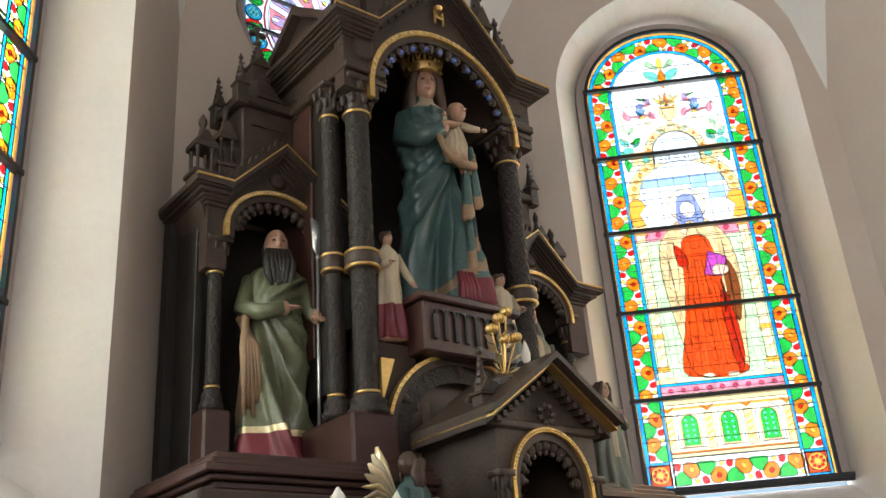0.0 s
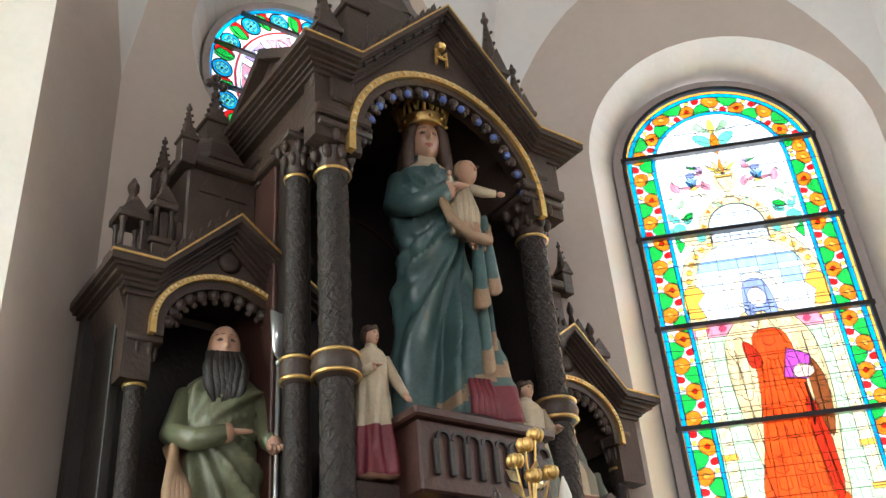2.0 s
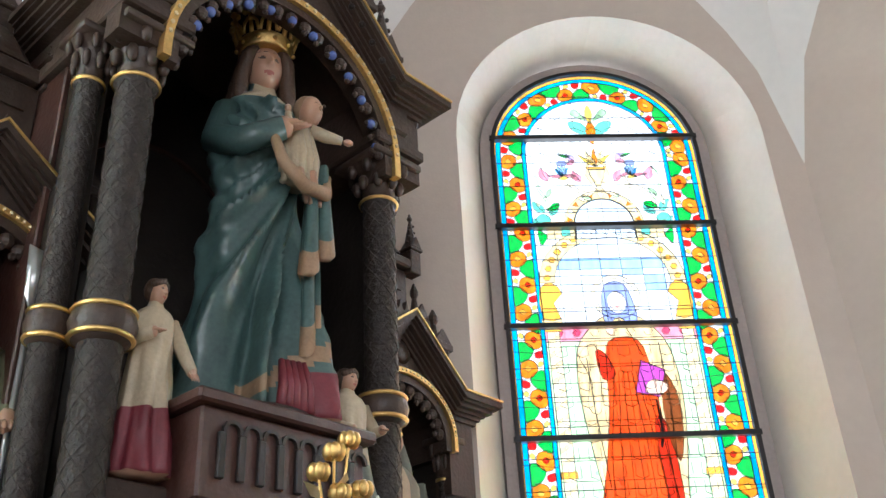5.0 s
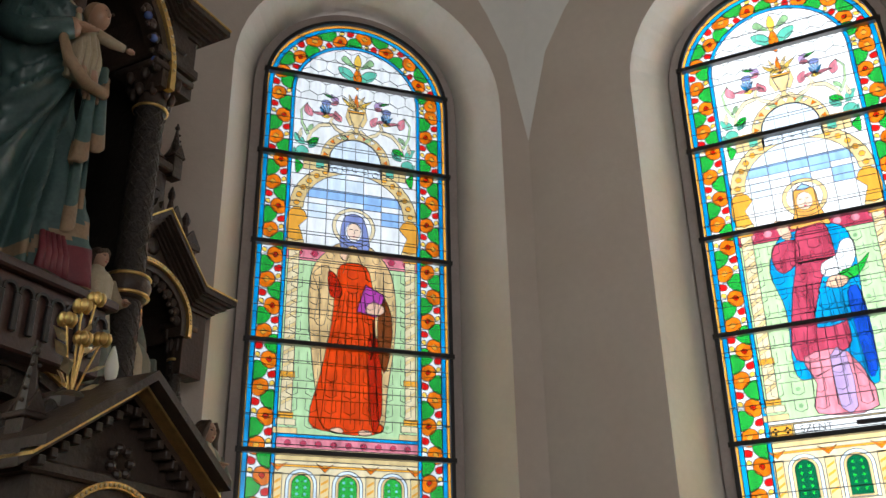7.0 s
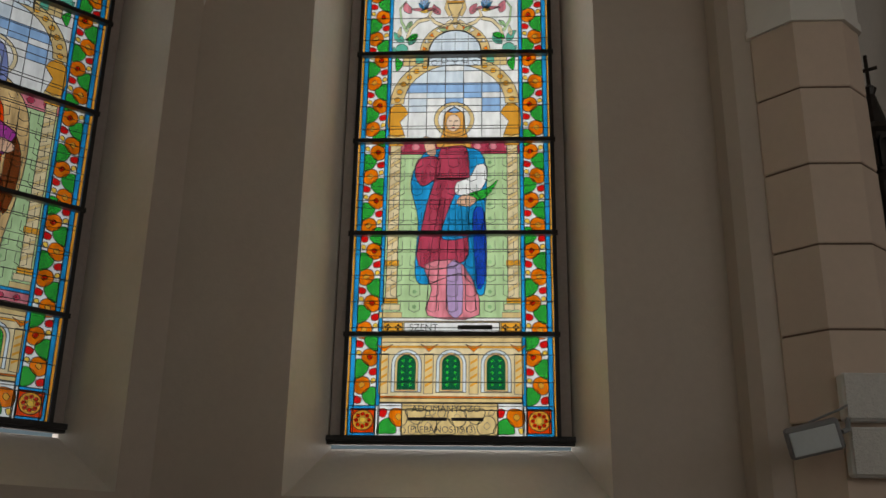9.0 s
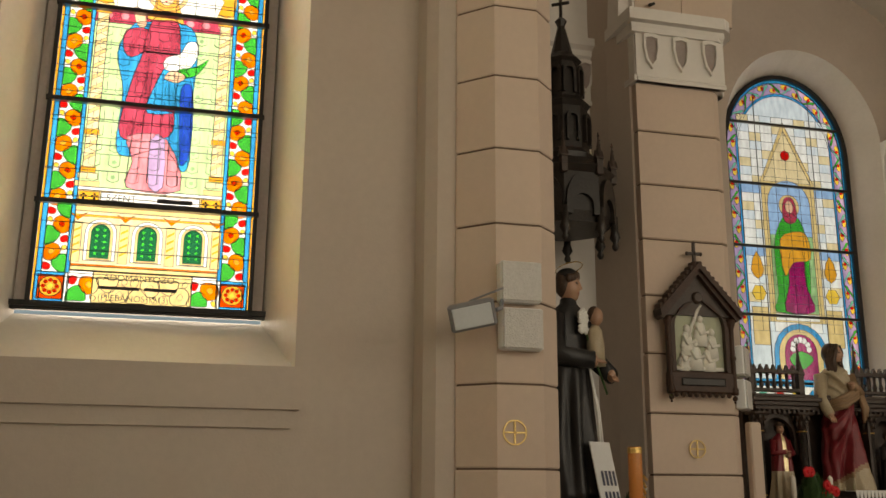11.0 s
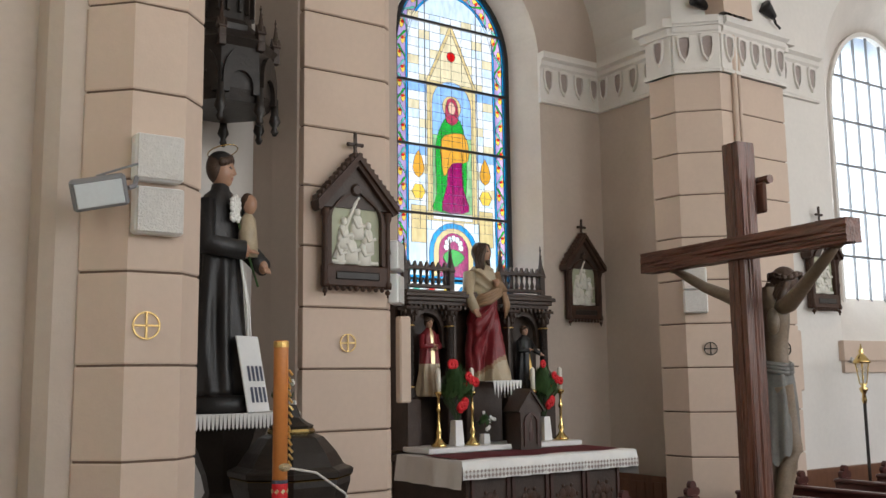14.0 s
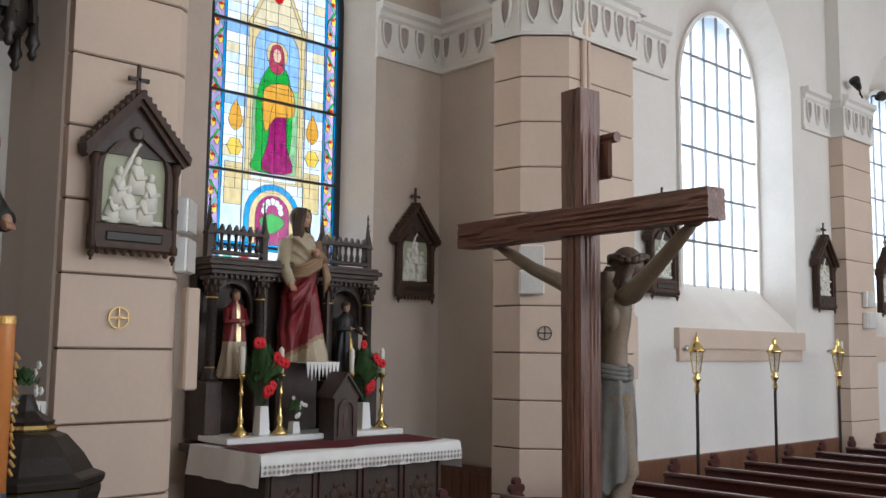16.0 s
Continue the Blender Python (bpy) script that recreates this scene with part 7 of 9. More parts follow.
# pedestal of the main figure, with a small arcade
bm = B()
box(bm, (-0.30, -0.16, 3.16), (0.30, 0.6, 3.42), 0, 0.008)
ped = part("pedestal", bm, WOOD_RED, altar, "dark pedestal with a small arcade")
for a, b in (((-0.33, -0.19, 3.42), (0.33, 0.6, 3.46)), ((-0.27, -0.1, 3.46), (0.3, 0.6, 3.50))):
    bm = B()
    box(bm, a, b, 0, 0.008)
    part("slab", bm, WOOD_RED, ped)
for k in range(8):
    bm = B()
    x = -0.235 + 0.067 * k
    box(bm, (x - 0.012, -0.175, 3.22), (x + 0.012, -0.158, 3.35), 0, 0.003)
    band(bm, arch_loop(0.022, 3.35, 3.355, 8), arch_loop(0.033, 3.35, 3.355, 8), 0, 0.015, lambda u, z, d: (x + 0.033 + u, -0.174 + d, z))
    part("baluster", bm, WOOD_BLACK, ped)
bm = B()
box(bm, (-0.50, -0.02, 2.9), (-0.25, 0.6, 3.22), 0, 0.008)
box(bm, (0.25, -0.02, 2.9), (0.50, 0.6, 3.14), 0, 0.008)
box(bm, (-0.5, 0.0, 2.55), (0.5, 0.6, 2.9), 0, 0.008)
part("niche_base", bm, WOOD, altar)
# large round arch below the pedestal
gilded_arch(altar, 0, 0.46, 2.76, -0.06, 0.02, 3, 0.08, 0.42, 0.3)
bm = B()
band(bm, arch_loop(0.33, 2.5, 2.76, 24, 0.3), arch_loop(0.44, 2.5, 2.76, 24, 0.4), -0.04, 0.05, lambda u, z, d: (u, d, z))
part("arch_frieze", bm, FILIGREE, altar, "carved frieze of leaves")
bm = B()
add(bm, [(u, 0.02, z) for u, z in arch_loop(0.33, 2.5, 2.76, 24, 0.3)], [tuple(range(27))])
part("arch_panel", bm, WOOD_RED, altar)
for s in (-1, 1):
    bm = B()
    prism(bm, [(s * 0.5, 3.12), (s * 0.5, 2.9), (s * 0.42, 3.12)], -0.07, -0.05, "y")
    part("spandrel", bm, GOLD, altar, "gilded spandrel ornament")
# tabernacle canopy in front
tab = part("tabernacle", (lambda b: (box(b, (-0.30, -0.56, 1.80), (-0.24, -0.1, 2.70), 0, 0.008), box(b, (0.24, -0.56, 1.80), (0.30, -0.1, 2.70), 0, 0.008), box(b, (-0.3, -0.16, 1.8), (0.3, -0.1, 2.9)), box(b, (-0.34, -0.62, 2.68), (0.34, -0.1, 2.72), 0, 0.008), b)[-1])(B()), WOOD, altar, "small gabled shrine with a gilded arch")
pierced_front(tab, "shrine_front", 0, 0.30, 2.3, 2.70, 0.225, 2.44, -0.60, -0.55, 0.24)
gilded_arch(tab, 0, 0.225, 2.44, -0.605, 0.02, 11, 0.06, 0.24, 0.2)
gable(tab, 0, 0.33, -0.62, -0.1, 2.70, 2.93, name="gold_gable")
for s in (-1, 1):
    column(tab, s * 0.275, -0.585, 1.9, 2.5, 0.022)
    pinnacle(tab, s * 0.30, -0.54, 2.70, 0.36, 0.035)
bm = B()
for k in range(9):
    for r in range(3):
        ball(bm, (-0.24 + 0.06 * k, -0.5 + 0.05 * r, 2.80 + 0.17 * (1 - abs(k - 4) / 4.5) + 0.03 * math.sin(k * 2 + r)), (0.035, 0.03, 0.045), 0, 7, 5)
part("carved_crest", bm, FILIGREE, tab, "carved crest of leaves")
bm = B()
for k in range(7):
    a = 2 * math.pi * k / 7
    ball(bm, (0.04 * math.cos(a), -0.615, 2.76 + 0.04 * math.sin(a)), 0.017, 0, 7, 5)
part("carved_rosette", bm, WOOD, tab)
bm = B()
for z, w in ((2.0, 0.012), (2.15, 0.012)):
    tube(bm, [(0.0, -0.35, 1.8), (0.0, -0.35, 2.45)], w, 8)
tube(bm, [(-0.06, -0.35, 2.33), (0.06, -0.35, 2.33)], 0.012, 8)
part("shrine_cross", bm, BRASS, tab, "small brass cross")

# gilded lilies on the shrine
lily = root("gilded_flowers", ret(-0.12, -0.5, 2.92), "bunch of gilded metal roses and leaves", "ornament")
rnd = random.Random(5)
for k in range(5):
    x, z = (-0.07, -0.02, 0.03, 0.075, 0.0)[k], (0.24, 0.30, 0.34, 0.22, 0.2)[k]
    bm = B()
    tube(bm, [(0, 0, 0), (x * 0.6, -0.01, z * 0.6), (x, -0.02, z)], 0.004, 6)
    st = part("stem", bm, GOLD, lily)
    bm = B()
    for r, rad in ((0, 0.018), (1, 0.028)):
        for i in range(6):
            a = i * 1.047 + r
            ball(bm, (x + rad * 0.6 * math.cos(a), -0.02 + rad * 0.6 * math.sin(a), z + 0.005), (rad * 0.55, rad * 0.55, 0.022), 0, 7, 5)
    ball(bm, (x, -0.02, z + 0.008), 0.02, 0, 8, 6)
    part("rose", bm, GOLD, st, "gilded rose", True)
for k in range(12):
    bm = B()
    a, z = k * 1.9, 0.05 + 0.017 * k
    c, s = math.cos(a), math.sin(a) * 0.5
    p = Vector((0.03 * c, 0.03 * s, z))
    q = p + Vector((0.075 * c, 0.075 * s - 0.015, 0.04))
    w = Vector((-s, c, 0.3)).normalized() * 0.022
    add(bm, [p, (p + q) / 2 + w, q, (p + q) / 2 - w, (p + q) / 2 + Vector((0, -0.006, 0.01))], [(0, 1, 4), (1, 2, 4), (2, 3, 4), (3, 0, 4)])
    part("leaf", bm, GOLD_PALE, lily, "pale gilded leaf")
bm = B()
lathe(bm, [(0.012, 0.1), (0.02, 0.12), (0.022, 0.15), (0.012, 0.19), (0.003, 0.215)], (0.12, -0.03, 0), 10)
part("bulb", bm, WAX, lily, "flame-shaped lamp bulb", True)
bm = B()
lathe(bm, [(0.05, 0.0), (0.055, 0.02), (0.03, 0.05), (0.016, 0.1)], (0.12, -0.03, 0), 10)
lathe(bm, [(0.07, -0.02), (0.075, 0.01), (0.03, 0.04)], (0, 0, 0), 12)
part("holder", bm, WOOD, lily)

# candles on the step
for x, z in ((-1.0, 2.40), (-0.72, 2.40), (0.75, 2.38)):
    c = root("altar_candle", ret(x, -0.45, 1.80), "white candle in a turned brass candlestick", "candle", "altar candles")
    bm = B()
    lathe(bm, [(0.07, 0), (0.075, 0.02), (0.03, 0.05), (0.018, 0.09), (0.03, 0.13), (0.016, 0.18), (0.016, 0.28), (0.03, 0.31), (0.045, 0.34), (0.03, 0.35)], (0, 0, 0), 16)
    part("candlestick", bm, BRASS, c, "", True)
    bm = B()
    lathe(bm, [(0.03, 0.345), (0.03, z - 1.8 - 0.02), (0.02, z - 1.8 - 0.005), (0.003, z - 1.8 + 0.02)], (0, 0, 0), 16)
    part("candle", bm, WAX, c, "", True)

# ---- stations of the cross ----
WOOD_SHRINE = mat("shrine_wood", (0.06, 0.032, 0.022), 0.45, var=0.35, scale=9, bump=0.25, bump_scale=50, spec=0.25)
def station(at):
    """A carved wall shrine: framed relief under a crocketed gable with a cross. Local x along the wall, y towards the wall."""
    st = root("wall_shrine", at, "dark carved wooden wall shrine with a pale plaster relief", "wall shrine", "shrines along the walls")
    bm = B()
    box(bm, (-0.27, -0.05, 0.03), (0.27, 0.0, 0.80), 0, 0.008)
    part("back_board", bm, WOOD_SHRINE, st)
    bm = B()
    band(bm, arch_loop(0.232, 0.2, 0.52, 20, 0.215), [(-0.29, 0.15), (-0.29, 0.56)] + [(-0.29 + 0.58 * k / 20, 0.56 + 0.2 * (1 - abs(k - 10) / 10)) for k in range(1, 20)] + [(0.29, 0.56), (0.29, 0.15)], -0.10, -0.04, lambda u, z, d: (u, d, z))
    box(bm, (-0.30, -0.11, 0.03), (0.30, -0.03, 0.19), 0, 0.01)
    part("frame", bm, WOOD_SHRINE, st)
    for s in (-1, 1):
        bm = B()
        lathe(bm, [(0.03, 0.02), (0.034, 0.06), (0.022, 0.08), (0.022, 0.28), (0.03, 0.3), (0.022, 0.32), (0.022, 0.52), (0.036, 0.56), (0.036, 0.6)], (s * 0.29, -0.095, 0), 10)
        ball(bm, (s * 0.29, -0.095, -0.005), 0.022, 0, 8, 6)
        ball(bm, (s * 0.29, -0.095, -0.035), 0.011, 0, 6, 5)
        part("colonnette", bm, WOOD_SHRINE, st, "", True)
        bm = B()
        a, b = Vector((s * 0.37, 0.60)), Vector((0, 0.98))
        prism(bm, [tuple(a), tuple(b), (b.x, b.y + 0.05), (a.x + s * 0.01, a.y + 0.05)], -0.15, -0.02, "y")
        prism(bm, [(a.x - s * 0.03, a.y - 0.02), (b.x, b.y - 0.04), (b.x, b.y), (a.x, a.y)], -0.12, -0.02, "y")
        part("gable_rail", bm, WOOD_SHRINE, st)
        for k in range(10):
            p = a + (b - a) * (k + 0.4) / 10
            bm = B()
            box(bm, (p.x - 0.018, -0.13, p.y + 0.04), (p.x + 0.018, -0.03, p.y + 0.085), 0, 0.006)
            part("crocket", bm, WOOD_SHRINE, st)
    bm = B()
    prism(bm, [(-0.3, 0.62), (0.3, 0.62), (0, 0.95)], -0.075, -0.03, "y")
    lathe(bm, [(0.05, 0), (0.035, 0.02)], (0, -0.085, 0.76), 12, 0, 1, 1, Matrix.Rotation(radians(90), 3, "X"))
    part("gable", bm, WOOD, st)
    for k in range(9):
        bm = B()
        ball(bm, (-0.24 + 0.06 * k, -0.09, 0.015), 0.02, 0, 7, 5)
        part("fringe_drop", bm, WOOD_SHRINE, st)
    bm = B()
    box(bm, (-0.006 - 0.008, -0.08, 0.98), (0.014, -0.06, 1.19), 0, 0.003)
    box(bm, (-0.06, -0.08, 1.10), (0.06, -0.06, 1.125), 0, 0.003)
    for x, z in ((-0.065, 1.112), (0.065, 1.112), (0, 1.195)):
        ball(bm, (x, -0.07, z), 0.017, 0, 6, 5)
    part("cross", bm, WOOD, st)
    bm = B()
    add(bm, [(u, -0.055, z) for u, z in arch_loop(0.232, 0.2, 0.52, 20, 0.215)], [tuple(range(23))])
    part("relief_ground", bm, RELIEF_BG, st)
    bm = B()
    rnd_ = random.Random(3)
    for x, z, r in ((-0.09, 0.4, 0.05), (0.02, 0.47, 0.055), (0.11, 0.38, 0.05), (-0.03, 0.3, 0.06), (0.08, 0.28, 0.055), (-0.12, 0.28, 0.04)):
        ball(bm, (x, -0.062, z + 0.09), (0.026, 0.022, 0.03), 0, 8, 6)
        lathe(bm, [(r * 1.1, -0.1), (r, -0.02), (r * 0.75, 0.05), (r * 0.3, 0.075)], (x, -0.058, z), 10, 0, 1, 0.45)
        tube(bm, [(x - r * 0.7, -0.075, z + 0.04), (x - r * 0.2, -0.085, z - 0.02), (x + r, -0.08, z)], 0.012, 6)
    tube(bm, [(-0.17, -0.06, 0.24), (0.0, -0.07, 0.62), (0.03, -0.065, 0.66)], 0.014, 6)
    box(bm, (-0.19, -0.075, 0.2), (0.19, -0.055, 0.225), 0, 0.004)
    part("relief", bm, PORCELAIN, st, "pale plaster relief", True).matrix_basis = Matrix.Translation((0, 0.012, 0.2)) @ Matrix.Diagonal((1.14, 1.2, 1.1, 1)) @ Matrix.Translation((0, 0, -0.2))
    bm = B()
    box(bm, (-0.2, -0.118, 0.08), (0.2, -0.108, 0.14), 0, 0.008)
    part("name_plate", bm, WOOD_BLACK, st)
    return st


def on_wall(x, y, z, turn):
    return Matrix.Translation((x, y, z)) @ Matrix.Rotation(radians(turn), 4, "Z")


NARROW = Matrix.Diagonal((0.91, 1, 1, 1))
st1 = station(on_wall(6.975, -3.0, 2.36, -90) @ NARROW)
copy_thing(st1, on_wall(9.015, -7.14, 2.34, -90) @ NARROW)
copy_thing(st1, on_wall(NX - 0.005, -9.28, 2.42, -90) @ NARROW)
copy_thing(st1, on_wall(NX - 0.005, -13.2, 2.42, -90) @ NARROW)
copy_thing(st1, on_wall(NX - 0.005, -15.3, 2.42, -90) @ NARROW)


# ---- wall crosses in rings ----
RINGBRASS = mat("dull_brass", (0.55, 0.38, 0.15), 0.38, metal=0.7, var=0.15, scale=30)
def ring_cross(at, material, label):
    r = root("wall_cross", at, label, "wall cross", "consecration crosses")
    bm = B()
    lp = circle_loop(0.060, (0, 0), 28)
    lo = circle_loop(0.068, (0, 0), 28)
    band(bm, lp + lp[:1], lo + lo[:1], -0.008, 0.0, lambda u, z, d: (u, d, z))
    part("ring", bm, material, r)
    for a in (0, 90):
        bm = B()
        box(bm, (-0.061, -0.008, -0.005), (0.061, 0.0, 0.005))
        part("cross_arm", bm, material, r).matrix_basis = Matrix.Rotation(radians(a), 4, "Y")
    return r


ring_cross(on_wall(5.318, -0.985, 1.98, -90), RINGBRASS, "thin brass ring with a cross on the pier")
ring_cross(on_wall(6.966, -2.97, 1.98, -90), RINGBRASS, "thin brass ring with a cross on the pier")
ring_cross(on_wall(7.29, -7.345, 1.98, -134), IRON, "black ring with a cross on the pier")
ring_cross(on_wall(7.125, -8.36, 1.98, -90), IRON, "black ring with a cross on the pier")


# ---- loudspeakers, floodlight, small fittings ----
def speaker(at, material=SPEAKER, w=0.12, h=0.115):
    s = root("loudspeaker", at, "square white wall loudspeaker with a rough grille", "loudspeaker", "wall loudspeakers")
    bm = B()
    box(bm, (-w, -0.085, -h), (w, 0.0, h), 0, 0.012)
    part("body", bm, VASE, s)
    bm = B()
    box(bm, (-w + 0.006, -0.095, -h + 0.006), (w - 0.006, -0.083, h - 0.006), 0, 0.006)
    part("grille", bm, material, s, "rough pale grille")
    return s


sp = speaker(on_wall(5.315, -1.005, 2.79, -90))
for x, y, z, a in ((5.315, -1.01, 2.53, -90), (7.38, -7.25, 2.46, -134), (7.38, -7.25, 2.70, -134), (7.125, -8.4, 2.58, -90), (7.07, -3.40, 2.66, -40), (7.07, -3.40, 2.4, -40), (NX - 0.205, -14.2, 2.6, -90), (NX - 0.205, -14.2, 2.3, -90)):
    copy_thing(sp, on_wall(x, y, z, a))
fl = root("floodlight", on_wall(5.20, -0.715, 2.585, -105) @ Matrix.Rotation(radians(-12), 4, "Y") @ Matrix.Rotation(radians(25), 4, "X"), "grey floodlight with a square glass front on a bracket", "floodlight")
bm = B()
box(bm, (-0.125, -0.03, -0.075), (0.125, 0.02, 0.075), 0, 0.012)
cas = part("casing", bm, LAMPGREY, fl)
for k in range(8):
    bm = B()
    box(bm, (-0.1 + 0.028 * k, 0.0195, -0.06), (-0.093 + 0.028 * k, 0.035, 0.06))
    part("cooling_fin", bm, LAMPGREY, cas)
bm = B()
box(bm, (-0.105, -0.036, -0.058), (0.105, -0.03, 0.058), 0, 0.003)
part("glass_front", bm, LAMPGLASS, fl)
bm = B()
tube(bm, [(0.13, 0, 0), (0.16, 0.02, 0.0), (0.18, 0.1, 0.02)], 0.012, 6)
tube(bm, [(0.0, 0.03, 0.07), (0.15, 0.05, 0.09), (0.2, 0.12, 0.08)], 0.006, 6)
part("bracket", bm, LAMPGREY, fl)


def spotlight(at):
    s = root("spotlight", at, "small dark spotlight on the cornice", "spotlight", "spotlights")
    bm = B()
    lathe(bm, [(0.035, 0), (0.05, 0.06), (0.075, 0.17), (0.08, 0.19)], (0, 0, 0), 14)
    part("shade", bm, IRON, s, "", True)
    bm = B()
    tube(bm, [(0, 0, 0.02), (0.0, 0.05, -0.06), (0, 0.05, -0.14)], 0.014, 6)
    part("stem", bm, IRON, s)
    return s


sp0 = spotlight(Matrix.Translation((7.0, -2.8, 5.62)) @ Matrix.Rotation(radians(70), 4, "Y"))
for x, y, z, a in ((7.2, -7.45, 5.62, -70), (6.98, -8.3, 5.62, -60), (6.98, -13.9, 5.62, -60), (6.98, -14.5, 5.6, 70)):
    copy_thing(sp0, Matrix.Translation((x, y, z)) @ Matrix.Rotation(radians(a), 4, "X"))
for z in (3.36, 3.05):
    h = root("wall_hook", Matrix.Translation((5.75, -0.55, z)), "small iron hook in the plaster wall", "hook", "wall hooks")
    bm = B()
    tube(bm, [(0.01, 0, 0), (-0.03, 0, 0), (-0.05, 0.0, 0.012), (-0.05, 0.02, 0.012)], 0.008, 6)
    part("hook", bm, IRON, h)
sc = root("wall_candle_holder", Matrix.Translation((5.75, 2.25, 2.02)), "small wall bracket with a white candle", "sconce")
bm = B()
tube(bm, [(0.0, 0, -0.05), (-0.05, 0, -0.06), (-0.06, 0, 0)], 0.008, 6)
lathe(bm, [(0.02, 0), (0.03, 0.01), (0.02, 0.02)], (-0.06, 0, 0), 10)
part("bracket", bm, BRASS, sc)
bm = B()
lathe(bm, [(0.02, 0.015), (0.02, 0.1), (0.004, 0.11)], (-0.06, 0, 0), 12)
part("candle", bm, WAX, sc)
# pipe up the nave pier and cable trunking
pp = root("wall_pipe", Matrix.Identity(4), "thin beige pipe up the pier", "pipe")
bm = B()
tube(bm, [(7.105, -7.72, 0.0), (7.105, -7.72, 8.0)], 0.03, 8)
tube(bm, [(7.105, -7.80, 0.0), (7.105, -7.80, 8.0)], 0.022, 8)
part("pipe", bm, PLASTER_PINK, pp)
# beige boards against the piers, plain boxes with no lamp inside
for y, x in ((-3.46, 6.99), (-8.72, NX - 0.06)):
    t = root("fluorescent_lamp", Matrix.Translation((x, y, 1.86)), "long beige board leaning on the pier", "lamp", "tube lamps")
    bm = B()
    box(bm, (-0.05, -0.05, -0.33), (0.03, 0.05, 0.33), 0, 0.012)
    part("casing", bm, PLASTER_PINK, t)

# ---- monk statue in its niche ----
cons = root("statue_console", Matrix.Translation((6.95, -2.02, 0)), "dark carved console with a lace cloth", "console")
bm = B()
lathe(bm, [(0.2, 0.0), (0.22, 0.1), (0.12, 0.2), (0.11, 0.8), (0.16, 0.9), (0.12, 0.98), (0.15, 1.1), (0.26, 1.32), (0.3, 1.42)], (0, 0, 0), 8, 0, 1, 1, None, 0.39)
part("pedestal", bm, WOOD_BLACK, cons)
bm = B()
box(bm, (-0.3, -0.4, 1.42), (0.34, 0.34, 1.49), 0, 0.01)
part("top", bm, WOOD_BLACK, cons)
bm = B()
box(bm, (-0.31, -0.41, 1.49), (0.34, 0.34, 1.502))
for k in range(26):
    x = -0.31 + 0.026 * k
    prism(bm, [(x, 1.5), (x + 0.025, 1.5), (x + 0.0125 + 0.008, 1.415), (x + 0.0125, 1.40), (x + 0.0125 - 0.008, 1.415)], -0.414, -0.41, "y")
for k in range(28):
    y = -0.41 + 0.027 * k
    prism(bm, [(y, 1.5), (y + 0.026, 1.5), (y + 0.021, 1.415), (y + 0.013, 1.40), (y + 0.005, 1.415)], -0.316, -0.312, "x")
part("lace_cloth", bm, WHITECLOTH, cons, "white lace cloth")


def monk_extras(bm, h, turn):
    c = Vector((0, -0.012, 0.925)) * h
    ball(bm, c + Vector((0, 0.012, 0.05)) * h, (0.062 * h, 0.064 * h, 0.038 * h), 2, 14, 8)
    for k in range(18):
        a0, a1 = 2 * math.pi * k / 18, 2 * math.pi * (k + 1) / 18
        p = [c + Vector((0.075 * math.cos(a), 0.075 * math.sin(a), 0.085 - 0.02 * math.sin(a))) * h for a in (a0, a1)]
        tube(bm, p, 0.003 * h, 4, 4)
    q = Vector((0.05, -0.14, 0.66)) * h
    lathe(bm, [(0.055 * h, -0.1 * h), (0.05 * h, 0), (0.04 * h, 0.06 * h), (0.018 * h, 0.085 * h)], q, 14, 3, 1, 0.9)
    ball(bm, q + Vector((0, -0.01, 0.12)) * h, (0.035 * h, 0.038 * h, 0.043 * h), 0, 12, 8)
    ball(bm, q + Vector((0, 0.004, 0.132)) * h, (0.038 * h, 0.036 * h, 0.038 * h), 1, 12, 8)
    tube(bm, [Vector((0.1, -0.17, 0.44)) * h, Vector((-0.04, -0.1, 0.8)) * h], 0.006 * h, 6, 5)
    for k in range(9):
        p = Vector((-0.05 + 0.018 * (k % 3), -0.12, 0.78 - 0.03 * (k // 3) + 0.01 * (k % 2))) * h
        for i in range(5):
            ball(bm, p + Vector((0.014 * math.cos(i * 1.257), -0.004, 0.014 * math.sin(i * 1.257))) * h, 0.011 * h, 6, 6, 4)
    for x, z in ((0.05, 0.12), (0.065, 0.2)):
        tube(bm, [Vector((0.02, -0.12, 0.55)) * h, Vector((x, -0.14, 0.36)) * h, Vector((x + 0.01, -0.15, z)) * h], 0.007 * h, 6, 6)
    lathe(bm, [(0.2 * h, -0.07 * h), (0.2 * h, -0.02 * h), (0.17 * h, 0.0)], (0, 0, 0), 10, 2)


figure("statue", on_wall(6.95, -1.96, 1.62, -60) @ Matrix.Diagonal((0.82, 0.82, 1, 1)), 1.66, [SKIN, HAIR, BLACKROBE, CREAM, BRASS, LEAFGREEN, WHITEFLOWER], lambda a, z: 2, "painted statue of a monk in black habit holding a child",
       arms=[([(-0.12, 0, 0.77), (-0.16, -0.06, 0.6), (-0.02, -0.18, 0.58)], 2, 0.06, 0.04), ([(0.12, 0, 0.77), (0.17, -0.05, 0.6), (0.1, -0.2, 0.52)], 2, 0.06, 0.04)], hair=short_hair, extras=monk_extras, face=25, seed=21, folds=0.04)
can = root("statue_canopy", Matrix.Translation((7.05, -2.0, 0)), "black carved Gothic canopy with pendants and a spire", "canopy")
bm = B()
lathe(bm, [(0.33, 3.62), (0.36, 3.7), (0.36, 4.0), (0.4, 4.05), (0.3, 4.12), (0.24, 4.16)], (0, 0, 0), 8, 0, 1, 1, None, 0.39)
part("hood", bm, WOOD_BLACK, can)
bm = B()
